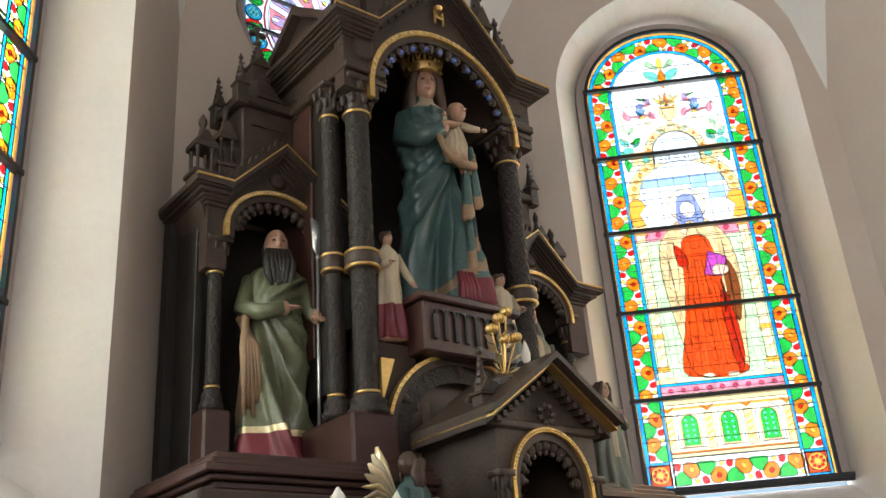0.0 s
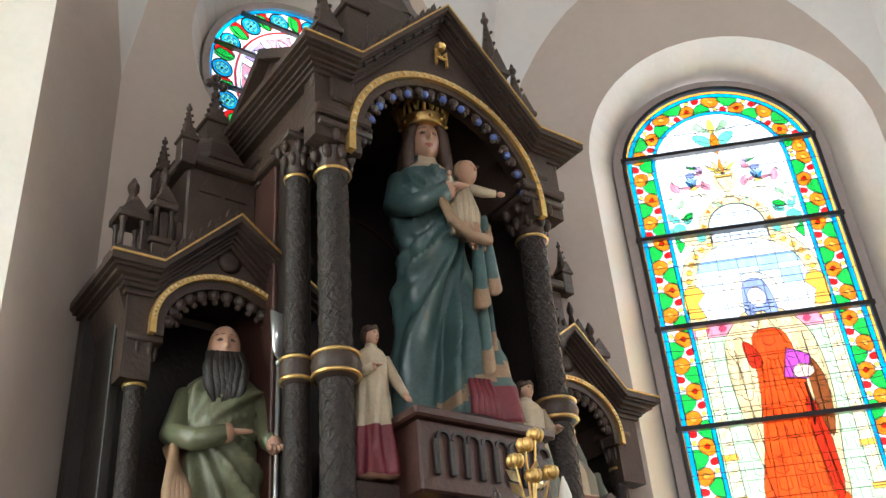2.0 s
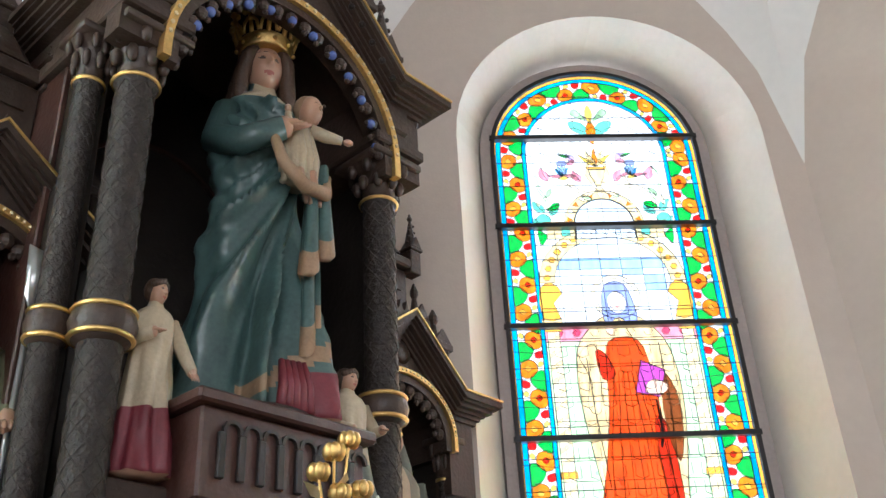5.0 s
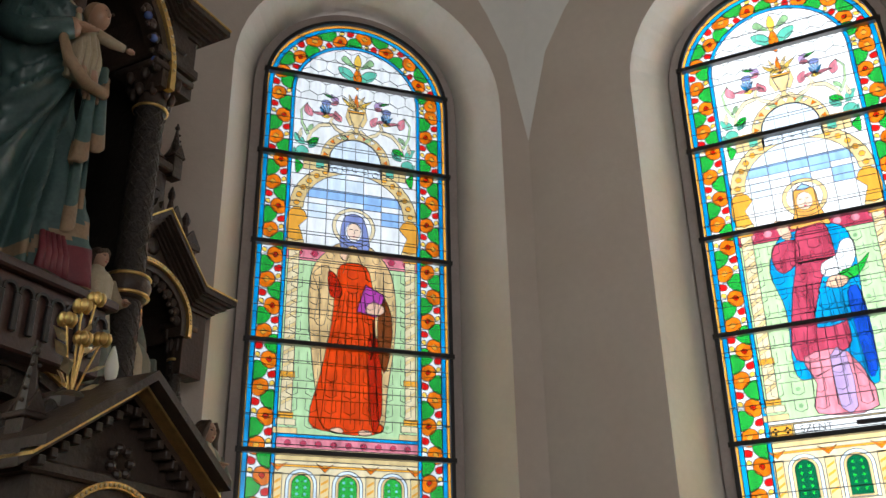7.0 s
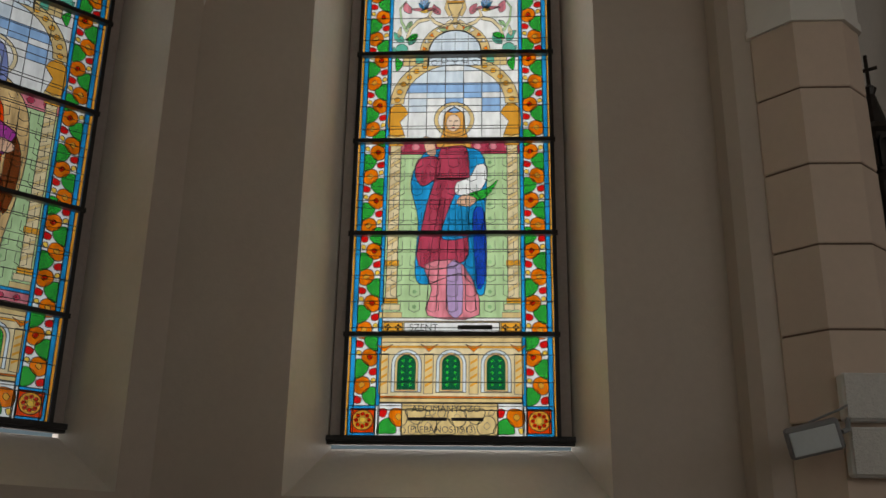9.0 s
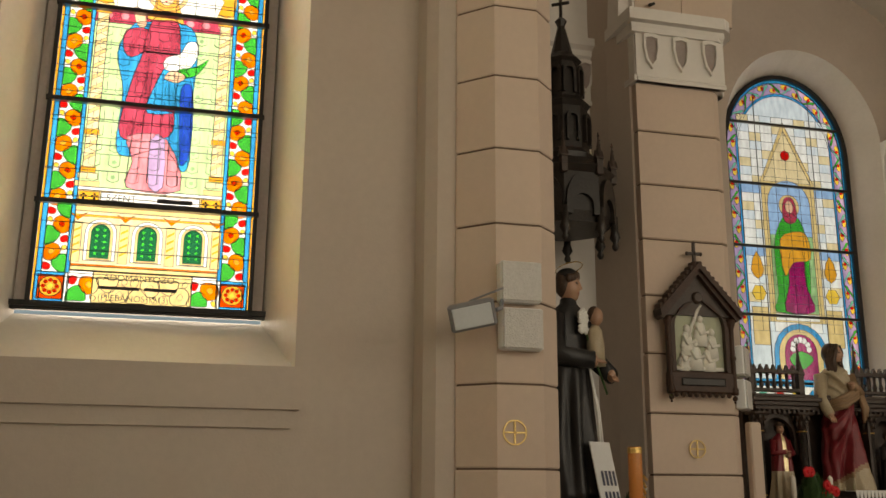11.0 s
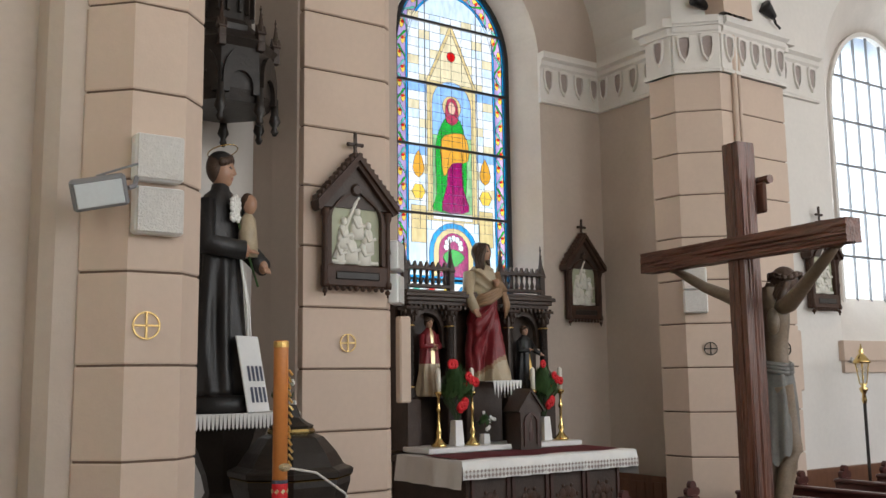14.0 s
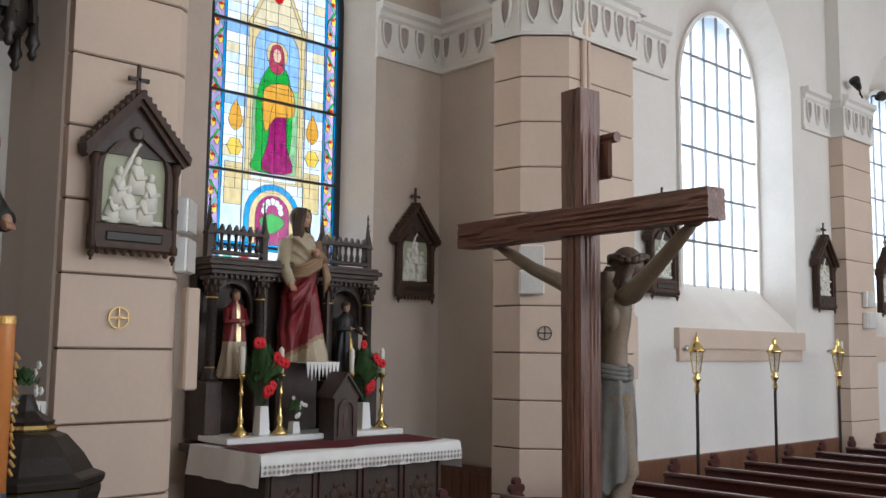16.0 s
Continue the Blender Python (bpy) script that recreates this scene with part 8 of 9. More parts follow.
lathe(bm, [(0.24, 4.16), (0.25, 4.2), (0.2, 4.25), (0.19, 4.6), (0.22, 4.64), (0.15, 4.7), (0.13, 5.0), (0.16, 5.03), (0.09, 5.1), (0.03, 5.35), (0.05, 5.4), (0.02, 5.43)], (0, 0, 0), 8, 0, 1, 1, None, 0.39)
tube(bm, [(0, 0, 5.4), (0, 0, 5.68)], 0.014, 6)
tube(bm, [(0.04, 0.06, 5.56), (-0.04, -0.06, 5.56)], 0.014, 6)
part("spire", bm, WOOD_BLACK, can)
for k in range(8):
    a = 2 * math.pi * k / 8 + 0.39
    x, y = 0.37 * math.cos(a), 0.37 * math.sin(a)
    bm = B()
    lathe(bm, [(0.012, 3.45), (0.03, 3.48), (0.018, 3.51), (0.045, 3.55), (0.03, 3.6), (0.028, 3.72)], (x, y, 0), 8)
    part("pendant", bm, WOOD_BLACK, can, "", True)
    pinnacle(can, x, y, 3.98, 0.34, 0.026)
    b = a + 0.3927
    bm = B()
    q = Matrix.Translation((0.345 * math.cos(b), 0.345 * math.sin(b), 3.66)) @ Matrix.Rotation(b - math.pi / 2, 4, "Z")
    band(bm, arch_loop(0.085, 0.0, 0.06, 12, 0.1), arch_loop(0.13, 0.0, 0.1, 12, 0.22), -0.02, 0.02, lambda u, z, d: tuple(q @ Vector((u, d, z))))
    part("cusped_arch", bm, WOOD_BLACK, can)
    for i, (r, z) in enumerate(((0.2, 4.3), (0.15, 4.72))):
        bm = B()
        q = Matrix.Translation((r * math.cos(b), r * math.sin(b), z)) @ Matrix.Rotation(b - math.pi / 2, 4, "Z")
        band(bm, arch_loop(0.035, 0, 0.18, 8), arch_loop(0.055, 0, 0.18, 8, 0.07), -0.015, 0.015, lambda u, z_, d: tuple(q @ Vector((u, d, z_))))
        part("tracery", bm, WOOD_BLACK, can)
# card and flowers at the monk's feet
cd = root("picture_board", on_wall(6.72, -2.13, 1.51, -62), "white leaning board with dark prints", "board")
bm = B()
add(bm, [(-0.11, -0.05, 0), (0.11, -0.05, 0), (0.11, 0.06, 0.5), (-0.11, 0.06, 0.5), (-0.11, -0.04, 0), (0.11, -0.04, 0), (0.11, 0.07, 0.5), (-0.11, 0.07, 0.5)], [(0, 1, 2, 3), (7, 6, 5, 4), (0, 4, 5, 1), (3, 2, 6, 7), (1, 5, 6, 2), (0, 3, 7, 4)])
part("board", bm, PAPER, cd)
for r in range(2):
    for k in range(4):
        bm = B()
        z = 0.06 + 0.14 * r
        x = -0.06 + 0.042 * k
        add(bm, [(x, -0.054 + z * 0.22, z), (x + 0.026, -0.054 + z * 0.22, z), (x + 0.026, -0.054 + (z + 0.1) * 0.22, z + 0.1), (x, -0.054 + (z + 0.1) * 0.22, z + 0.1)], [(0, 1, 2, 3)])
        part("print", bm, PRINT, cd)


def bouquet(at, flower, n, spread, height, label, vase_h=0.0, seed=1, vase=None, fr=0.03, stuff=90):
    b = root("bouquet", at, label, "flowers")
    r = random.Random(seed)
    if vase_h:
        bm = B()
        lathe(bm, vase or [(0.055, 0), (0.06, 0.01), (0.05, vase_h), (0.046, vase_h)], (0, 0, 0), 4, 0, 1, 1, None, 0.785)
        part("vase", bm, VASE, b, "white square vase")
    bm = B()
    for k in range(stuff):
        a, e, l = r.uniform(0, 6.28), r.uniform(0.05, 1.0), r.uniform(0.6, 1.05)
        tip = Vector((spread * math.cos(a) * e, spread * math.sin(a) * e, vase_h + height * (0.25 + 0.8 * l * (1 - 0.5 * e * e))))
        p = tip * 0.75 + Vector((0, 0, vase_h * 0.25))
        w = Vector((-math.sin(a), math.cos(a), r.uniform(-0.5, 0.5))) * r.uniform(0.010, 0.026)
        add(bm, [p, (p + tip) / 2 + w, tip, (p + tip) / 2 - w], [(0, 1, 2, 3)])
        add(bm, [(0, 0, vase_h * 0.9), p * 0.98, p], [(0, 1, 2)])
    tagged(part("leaves", bm, LEAFGREEN, b), kind="stuff")
    for k in range(n):
        a = 2.4 * k
        e = 0.25 + 0.75 * k / max(1, n - 1)
        c = Vector((spread * 0.9 * e * math.cos(a), -spread * (0.55 + 0.45 * abs(e * math.sin(a))), vase_h + height * (0.62 + 0.42 * math.sin(a * 1.7 + k))))
        bm = B()
        for i in range(11):
            t = i * 0.571
            q = c + Vector((fr * math.cos(t), 0.004 * (i % 3), fr * math.sin(t)))
            ball(bm, (c + q) / 2, (fr * 0.5, fr * 0.3, fr * 0.5), 0, 6, 4)
        ball(bm, c + Vector((0, -0.3 * fr, 0.0)), fr * 0.3, 0, 7, 5)
        part("flower", bm, flower, b, "", True)
    return b


bouquet(Matrix.Translation((6.78, -2.36, 1.50)), WHITEFLOWER, 7, 0.09, 0.19, "small bunch of white flowers on the console", 0, 3, fr=0.025)

# ---- baptismal font and paschal candle ----
font = root("baptismal_font", Matrix.Translation((6.28, -2.2, 0)), "black covered font with a stepped lid and gilt bands", "font")
bm = B()
lathe(bm, [(0.3, 0), (0.28, 0.1), (0.16, 0.18), (0.14, 0.6), (0.2, 0.72), (0.33, 0.95), (0.37, 1.08), (0.37, 1.13)], (0, 0, 0), 8, 0, 1, 1, None, 0.39)
part("basin", bm, WOOD_BLACK, font)
bm = B()
lathe(bm, [(0.385, 1.13), (0.39, 1.16), (0.38, 1.17), (0.33, 1.19), (0.28, 1.27), (0.2, 1.36), (0.15, 1.38)], (0, 0, 0), 8, 0, 1, 1, None, 0.39)
lathe(bm, [(0.13, 1.41), (0.14, 1.43), (0.1, 1.45), (0.06, 1.48), (0.03, 1.56)], (0, 0, 0), 8, 0, 1, 1, None, 0.39)
lid = part("lid", bm, WOOD_BLACK, font)
bm = B()
lathe(bm, [(0.372, 1.115), (0.382, 1.122), (0.372, 1.128)], (0, 0, 0), 8, 0, 1, 1, None, 0.39)
part("gold_band", bm, BRASS, font)
bm = B()
lathe(bm, [(0.14, 1.375), (0.15, 1.395), (0.14, 1.412)], (0, 0, 0), 8, 0, 1, 1, None, 0.39)
part("gold_band", bm, BRASS, lid)
pc = root("paschal_candle", Matrix.Translation((5.85, -1.93, 0)), "tall orange candle with painted bands in a stand", "candle")
bm = B()
lathe(bm, [(0.18, 0), (0.16, 0.04), (0.04, 0.08), (0.03, 0.85), (0.1, 0.96), (0.12, 1.0), (0.06, 1.02)], (0, 0, 0), 14)
part("stand", bm, BRASS, pc, "", True)
bm = B()
lathe(bm, [(0.043, 1.02), (0.043, 1.925), (0.04, 1.94)], (0, 0, 0), 20)
cnd = part("candle", bm, ORANGE_WAX, pc, "orange wax candle", True)
for z0, z1, m_ in ((1.03, 1.045, PRINT), (1.045, 1.13, REDFLOWER), (1.13, 1.15, PRINT), (1.9, 1.935, GOLD)):
    bm = B()
    lathe(bm, [(0.044, z0), (0.0455, z0 + 0.002), (0.0455, z1 - 0.002), (0.044, z1)], (0, 0, 0), 20)
    part("painted_band", bm, m_, cnd)
for k in range(8):
    bm = B()
    a = k * 0.785
    box(bm, (-0.009, -0.0015, -0.012), (0.009, 0.0015, 0.012))
    part("diamond_mark", bm, GOLD_PALE, cnd).matrix_basis = Matrix.Translation((0.046 * math.cos(a), 0.046 * math.sin(a), 1.088)) @ Matrix.Rotation(a + 1.571, 4, "Z") @ Matrix.Rotation(0.785, 4, "Y")
bm = B()
for k in range(14):
    tube(bm, [(-0.02, -0.06 - 0.01 * math.sin(k), 1.22 + 0.04 * k), (0.0, -0.05, 1.25 + 0.04 * k)], 0.008, 5)
part("wax_ornament", bm, GOLD, cnd, "small gilt ornaments")

# ---- microphones ----
for base, tip, label in (((3.2, 0.1, 0.0), (3.0, 0.56, 1.535), "thin gooseneck microphone with a foam head"), ((4.6, -1.75, 0.0), (4.35, -1.27, 1.36), "thin gooseneck microphone with a foam head")):
    mic = root("microphone", Matrix.Translation(base), label, "microphone", "gooseneck microphones")
    b, t = Vector((0, 0, 0)), Vector(tip) - Vector(base)
    bm = B()
    lathe(bm, [(0.12, 0), (0.12, 0.015), (0.015, 0.03), (0.012, t.z - 0.3)], (0, 0, 0), 12)
    part("stand", bm, IRON, mic)
    bm = B()
    tube(bm, [(0, 0, t.z - 0.3), (t.x * 0.2, t.y * 0.2, t.z - 0.15), (t.x * 0.6, t.y * 0.6, t.z - 0.04), t], 0.005, 8)
    part("gooseneck", bm, SPEAKER, mic)
    bm = B()
    ball(bm, t, (0.022, 0.026, 0.017), 0, 12, 8)
    part("foam_head", bm, MIC, mic, "tan foam cover", True)

# ---- side altar ----
SA = Matrix.Translation((8.62, -5.43, 0.02)) @ Matrix.Rotation(radians(-90), 4, "Z") @ Matrix.Diagonal((0.9, 1, 1, 1))     # local x to the south, y into the wall
sa = root("side_altar", SA, "dark carved wooden side altar with niches and a balustrade", "altar")
bm = B()
box(bm, (-1.0, 0.24, 1.0), (1.0, 0.36, 2.55))
part("back_panel", bm, WOOD, sa)
bm = B()
moulding(bm, -1.0, 1.0, 0.0, 0.36, 2.42, ((0.04, 0.0), (0.04, 0.03), (0.04, 0.06), (0.03, 0.03)))
part("cornice", bm, WOOD, sa)
for k in range(34):
    bm = B()
    box(bm, (-0.99 + 0.06 * k, -0.03, 2.38), (-0.96 + 0.06 * k, 0.0, 2.42), 0, 0.004)
    part("dentil", bm, WOOD, sa)
for x in (-0.95, -0.42, 0.42, 0.95):
    column(sa, x, 0.05, 1.5, 2.4, 0.045)
    bm = B()
    box(bm, (x - 0.09, -0.03, 1.0), (x + 0.09, 0.2, 1.5), 0, 0.01)
    part("column_base", bm, WOOD, sa)
for s in (-1, 1):
    pierced_front(sa, "niche_front", s * 0.685, 0.25, 2.0, 2.42, 0.2, 2.15, 0.1, 0.16, 0.2)
    bm = B()
    for z in (2.60, 2.78):
        box(bm, (s * 0.68 - 0.29, 0.06, z), (s * 0.68 + 0.29, 0.14, z + 0.035), 0, 0.006)
    rail = part("balustrade", bm, WOOD, sa)
    for k in range(7):
        bm = B()
        lathe(bm, [(0.014, 2.63), (0.026, 2.67), (0.013, 2.72), (0.02, 2.78)], (s * 0.68 - 0.24 + 0.08 * k, 0.1, 0), 8)
        part("baluster", bm, WOOD, rail, "", True)
        bm = B()
        prism(bm, [(s * 0.68 - 0.27 + 0.08 * k, 2.81), (s * 0.68 - 0.21 + 0.08 * k, 2.81), (s * 0.68 - 0.24 + 0.08 * k, 2.87)], 0.08, 0.12, "y")
        part("cresting", bm, WOOD, rail)
    for x in (0.36, 0.98):
        pinnacle(sa, s * x, 0.1, 2.57, 0.55, 0.035)
    bm = B()
    prism(bm, [(s * 0.40, 1.7), (s * 0.40, 2.42), (s * 0.37, 2.42), (s * 0.37, 1.7)], 0.0, 0.24, "y")
    part("niche_side", bm, WOOD, sa)
bm = B()
box(bm, (-0.25, -0.02, 1.0), (0.25, 0.3, 1.66), 0, 0.01)
part("statue_base", bm, WOOD, sa)
bm = B()
box(bm, (-1.05, -0.42, 1.0), (1.05, 0.05, 1.05), 0, 0.008)
part("shelf", bm, VASE, sa, "pale shelf")
tbl = root("altar_table", SA, "carved dark altar table with rosette panels", "altar table")
bm = B()
box(bm, (-1.02, -0.98, FN), (1.02, 0.3, 0.9), 0, 0.015)
part("body", bm, WOOD, tbl)
bm = B()
box(bm, (-1.1, -1.06, 0.9), (1.1, 0.3, 0.97), 0, 0.01)
part("table_top", bm, WOOD, tbl)
for k in range(4):
    x = -0.75 + 0.5 * k
    bm = B()
    band(bm, rect(x - 0.2, 0.1, x + 0.2, 0.82) + rect(x - 0.2, 0.1, x + 0.2, 0.82)[:1], rect(x - 0.235, 0.06, x + 0.235, 0.86) + rect(x - 0.235, 0.06, x + 0.235, 0.86)[:1], -1.0, -0.975, lambda u, z, d: (u, d, z))
    pn = part("panel_frame", bm, WOOD_RED, tbl)
    bm = B()
    for i in range(8):
        a = i * 0.785
        ball(bm, (x + 0.09 * math.cos(a), -0.985, 0.55 + 0.09 * math.sin(a)), (0.05, 0.012, 0.05), 0, 8, 5)
        ball(bm, (x + 0.15 * math.cos(a + 0.39), -0.985, 0.55 + 0.15 * math.sin(a + 0.39)), (0.02, 0.01, 0.02), 0, 6, 4)
    ball(bm, (x, -0.99, 0.55), (0.04, 0.015, 0.04), 0, 8, 5)
    part("rosette", bm, WOOD_SHRINE, pn, "carved rosette")


def cloth(name, x0, x1, y0, z, drop, material, label, wave=0.02, lace=False, seed=2):
    ob = root(name, SA, label, "cloth")
    bm = B()
    n = 60
    verts = []
    for i in range(n + 1):
        x = x0 + (x1 - x0) * i / n
        w = wave * math.sin(i * 0.9) + 0.5 * wave * math.sin(i * 2.3 + 1)
        for y, zz in ((0.0, z), (y0 + 0.02, z + 0.001), (y0 - 0.004, z - 0.015), (y0 - 0.02 + w * 0.5, z - drop * 0.55), (y0 - 0.02 + w, z - drop)):
            verts.append((x, y, zz))
    add(bm, verts, [(i * 5 + j, (i + 1) * 5 + j, (i + 1) * 5 + j + 1, i * 5 + j + 1) for i in range(n) for j in range(4)])
    for x, s in ((x0, -1), (x1, 1)):
        m = 16
        sv = []
        for k in range(m + 1):
            y = y0 - 0.01 + (0.0 - y0) * k / m
            w = wave * math.sin(k * 1.3)
            sv += [(x, y, z), (x + s * (0.02 + w), y, z - drop * 1.5)]
        add(bm, sv, [(2 * k, 2 * k + 1, 2 * k + 3, 2 * k + 2) for k in range(m)])
    part("linen", bm, material, ob, "", True)
    if lace:
        for row, (zz, r) in enumerate(((drop * 0.55, 0.016), (drop * 0.8, 0.02))):
            bm = B()
            for i in range(52):
                x = x0 + (x1 - x0) * (i + 0.5) / 52
                add(bm, [(x + r * math.cos(a * 1.571), y0 - 0.04, z - zz + r * math.sin(a * 1.571)) for a in range(4)], [(0, 1, 2, 3)])
            part("lace", bm, STONE, ob, "openwork lace pattern")
    return ob


cloth("altar_cloth", -1.16, 1.16, -1.08, 0.985, 0.16, WHITECLOTH, "white altar cloth with a lace edge", lace=True)
rc = root("red_runner", SA, "dark red velvet runner on the altar table", "cloth")
bm = B()
verts = []
for i in range(31):
    x = -1.13 + 2.2 * i / 30
    for y, z in ((-1.04 + 0.09 * abs(math.sin(i * 0.25)), 0.992), (-0.85, 0.999 + 0.006 * math.sin(i)), (-0.44, 0.998)):
        verts.append((x, y, z))
add(bm, verts, [(i * 3 + j, (i + 1) * 3 + j, (i + 1) * 3 + j + 1, i * 3 + j + 1) for i in range(30) for j in range(2)])
part("velvet", bm, REDCLOTH, rc, "", True)


def jesus_extras(bm, h, turn):
    c = Vector((0, -0.012, 0.925)) * h
    for k in range(5):
        x = (k - 2) * 0.014
        tube(bm, [c + turn @ Vector((x * h, -0.04 * h, -0.055 * h)), c + turn @ Vector((x * 0.8 * h, -0.05 * h, -0.088 * h))], [0.012 * h, 0.006 * h], 7, 1)
    # mantle rolled across the waist
    for k in range(4):
        tube(bm, [Vector((-0.12, -0.06, 0.53 + 0.02 * k)) * h, Vector((-0.03, -0.135, 0.56 + 0.022 * k)) * h, Vector((0.08, -0.125, 0.62 + 0.02 * k)) * h, Vector((0.14, -0.05, 0.66 + 0.015 * k)) * h], [0.014 * h, 0.018 * h, 0.018 * h, 0.012 * h], 8, 4)
    for k in range(3):
        tube(bm, [Vector((0.13 + 0.01 * k, -0.08, 0.66)) * h, Vector((0.15 + 0.012 * k, -0.10, 0.55)) * h, Vector((0.15 + 0.015 * k, -0.09, 0.45 + 0.02 * k)) * h], [0.014 * h, 0.02 * h, 0.008 * h], 8, 4)


figure("statue", SA @ on_wall(0.05, 0.05, 1.66, 0), 1.43, [SKIN, HAIR, CREAM, CRIMSON, TAN], lambda a, z: (4 if 0.1 + a * 0.0011 < z < 0.13 + a * 0.0011 else 3) if (0.1 + a * 0.0011 < z < 0.58) else 2, "painted statue of a man in cream robe and crimson mantle",
       arms=[([(-0.12, 0, 0.77), (-0.17, -0.03, 0.62), (-0.15, -0.1, 0.5)], 2, 0.055, 0.035), ([(0.12, 0, 0.77), (0.15, -0.06, 0.65), (0.03, -0.14, 0.7)], 4, 0.055, 0.035)], hair=long_hair, extras=jesus_extras, face=32, seed=31, fan=(0.13, 0.62, 13.0, 0.32))
figure("statue", SA @ on_wall(-0.68, 0.08, 1.52, 0), 0.78, [SKIN, HAIR, CRIMSON, CREAM, GOLD_PALE], lambda a, z: 3 if z < 0.42 else (4 if abs(a) < 12 else 2), "small painted statue of a priest in crimson cape",
       arms=[([(-0.11, 0, 0.77), (-0.15, -0.05, 0.62), (-0.02, -0.14, 0.64)], 2, 0.05, 0.03), ([(0.11, 0, 0.77), (0.15, -0.05, 0.62), (0.03, -0.14, 0.6)], 2, 0.05, 0.03)], hair=short_hair, seed=32)
figure("statue", SA @ on_wall(0.68, 0.08, 1.52, 0), 0.72, [SKIN, HAIR, BLACKROBE, WOOD, GOLD], lambda a, z: 4 if abs(a - 10) < 9 and 0.2 < z < 0.6 else 2, "small dark painted statue with gilt trim",
       arms=[([(-0.11, 0, 0.77), (-0.15, -0.05, 0.62), (-0.02, -0.14, 0.64)], 2, 0.05, 0.03), ([(0.11, 0, 0.77), (0.17, -0.08, 0.62), (0.2, -0.16, 0.58)], 2, 0.05, 0.03)], hair=short_hair, seed=33)
tb = root("tabernacle", SA @ Matrix.Translation((0.16, -0.46, 0.998)) @ Matrix.Diagonal((0.82, 0.8, 0.84, 1)), "small gabled wooden tabernacle with a lace cloth", "tabernacle")
bm = B()
prism(bm, [(-0.17, 0), (0.17, 0), (0.17, 0.42), (0.2, 0.44), (0, 0.66), (-0.2, 0.44), (-0.17, 0.42)], -0.14, 0.14, "y")
part("body", bm, WOOD, tb)
bm = B()
band(bm, arch_loop(0.09, 0.06, 0.3, 14), arch_loop(0.125, 0.04, 0.3, 14), -0.16, -0.135, lambda u, z, d: (u, d, z))
part("door_frame", bm, WOOD_RED, tb)
bm = B()
lathe(bm, [(0.04, 0.1), (0.05, 0.2), (0.025, 0.34), (0.03, 0.36)], (0, -0.135, 0), 8, 0, 1, 0.3)
part("door_relief", bm, WOOD_RED, tb)
bm = B()
for s in (-1, 1):
    prism(bm, [(s * 0.21, 0.43), (0, 0.665), (0, 0.70), (s * 0.23, 0.44)], -0.17, 0.15, "y")
part("gable_trim", bm, WOOD, tb)
lc = root("lace_doily", SA @ Matrix.Translation((0.12, -0.2, 1.655)), "white lace doily on the statue base", "cloth")
bm = B()
box(bm, (-0.2, -0.06, 0.0), (0.2, 0.08, 0.012))
for k in range(9):
    x = -0.2 + 0.045 * k
    prism(bm, [(x, 0.01), (x + 0.044, 0.01), (x + 0.022, -0.13 - 0.03 * (k % 2))], -0.066, -0.06, "y")
part("lace", bm, WHITECLOTH, lc)
for i, x in enumerate((-0.78, -0.38, 0.52, 0.88)):
    c = root("candlestick", SA @ Matrix.Translation((x, -0.22 - 0.05 * (i % 2), 1.05)), "tall turned brass candlestick with a white candle", "candlestick", "side altar candles")
    bm = B()
    lathe(bm, [(0.075, 0), (0.08, 0.015), (0.045, 0.05), (0.02, 0.09), (0.035, 0.13), (0.016, 0.18), (0.014, 0.32), (0.028, 0.35), (0.014, 0.38), (0.014, 0.46), (0.045, 0.5), (0.045, 0.51), (0.02, 0.52)], (0, 0, 0), 16)
    part("stem", bm, BRASS, c, "", True)
    for k in range(3):
        bm = B()
        a = k * 2.094
        ball(bm, (0.075 * math.cos(a), 0.075 * math.sin(a), 0.0), 0.016, 0, 6, 5)
        part("foot", bm, BRASS, c)
    bm = B()
    lathe(bm, [(0.026, 0.52), (0.026, 0.72), (0.02, 0.735), (0.002, 0.75)], (0, 0, 0), 14)
    part("candle", bm, WAX, c, "", True)
red_vase = [(0.075, 0), (0.08, 0.01), (0.06, 0.24), (0.055, 0.24)]
bouquet(SA @ Matrix.Translation((-0.55, -0.22, 1.05)), REDFLOWER, 10, 0.2, 0.52, "red gerberas and greenery in a white vase", 0.24, 4, red_vase, 0.05, 800)
bouquet(SA @ Matrix.Translation((0.70, -0.2, 1.05)), REDFLOWER, 9, 0.17, 0.52, "red gerberas and greenery in a white vase", 0.24, 6, red_vase, 0.045, 700)
bouquet(SA @ Matrix.Translation((-0.2, -0.25, 1.05)), WHITEFLOWER, 9, 0.1, 0.2, "small white and red flowers in a glass", 0.1, 8, None, 0.02, 60)
bouquet(SA @ Matrix.Translation((0.44, -0.25, 1.05)), WHITEFLOWER, 8, 0.08, 0.2, "small white and red flowers in a glass", 0.1, 9, None, 0.02, 60)

# ---- crucifix ----
CR = Matrix.Translation((3.453, -3.065, 0)) @ Matrix.Rotation(math.atan2(0.10, -0.995), 4, "Z")
cr = root("crucifix", CR, "large crucifix of rough dark red-brown beams", "crucifix")


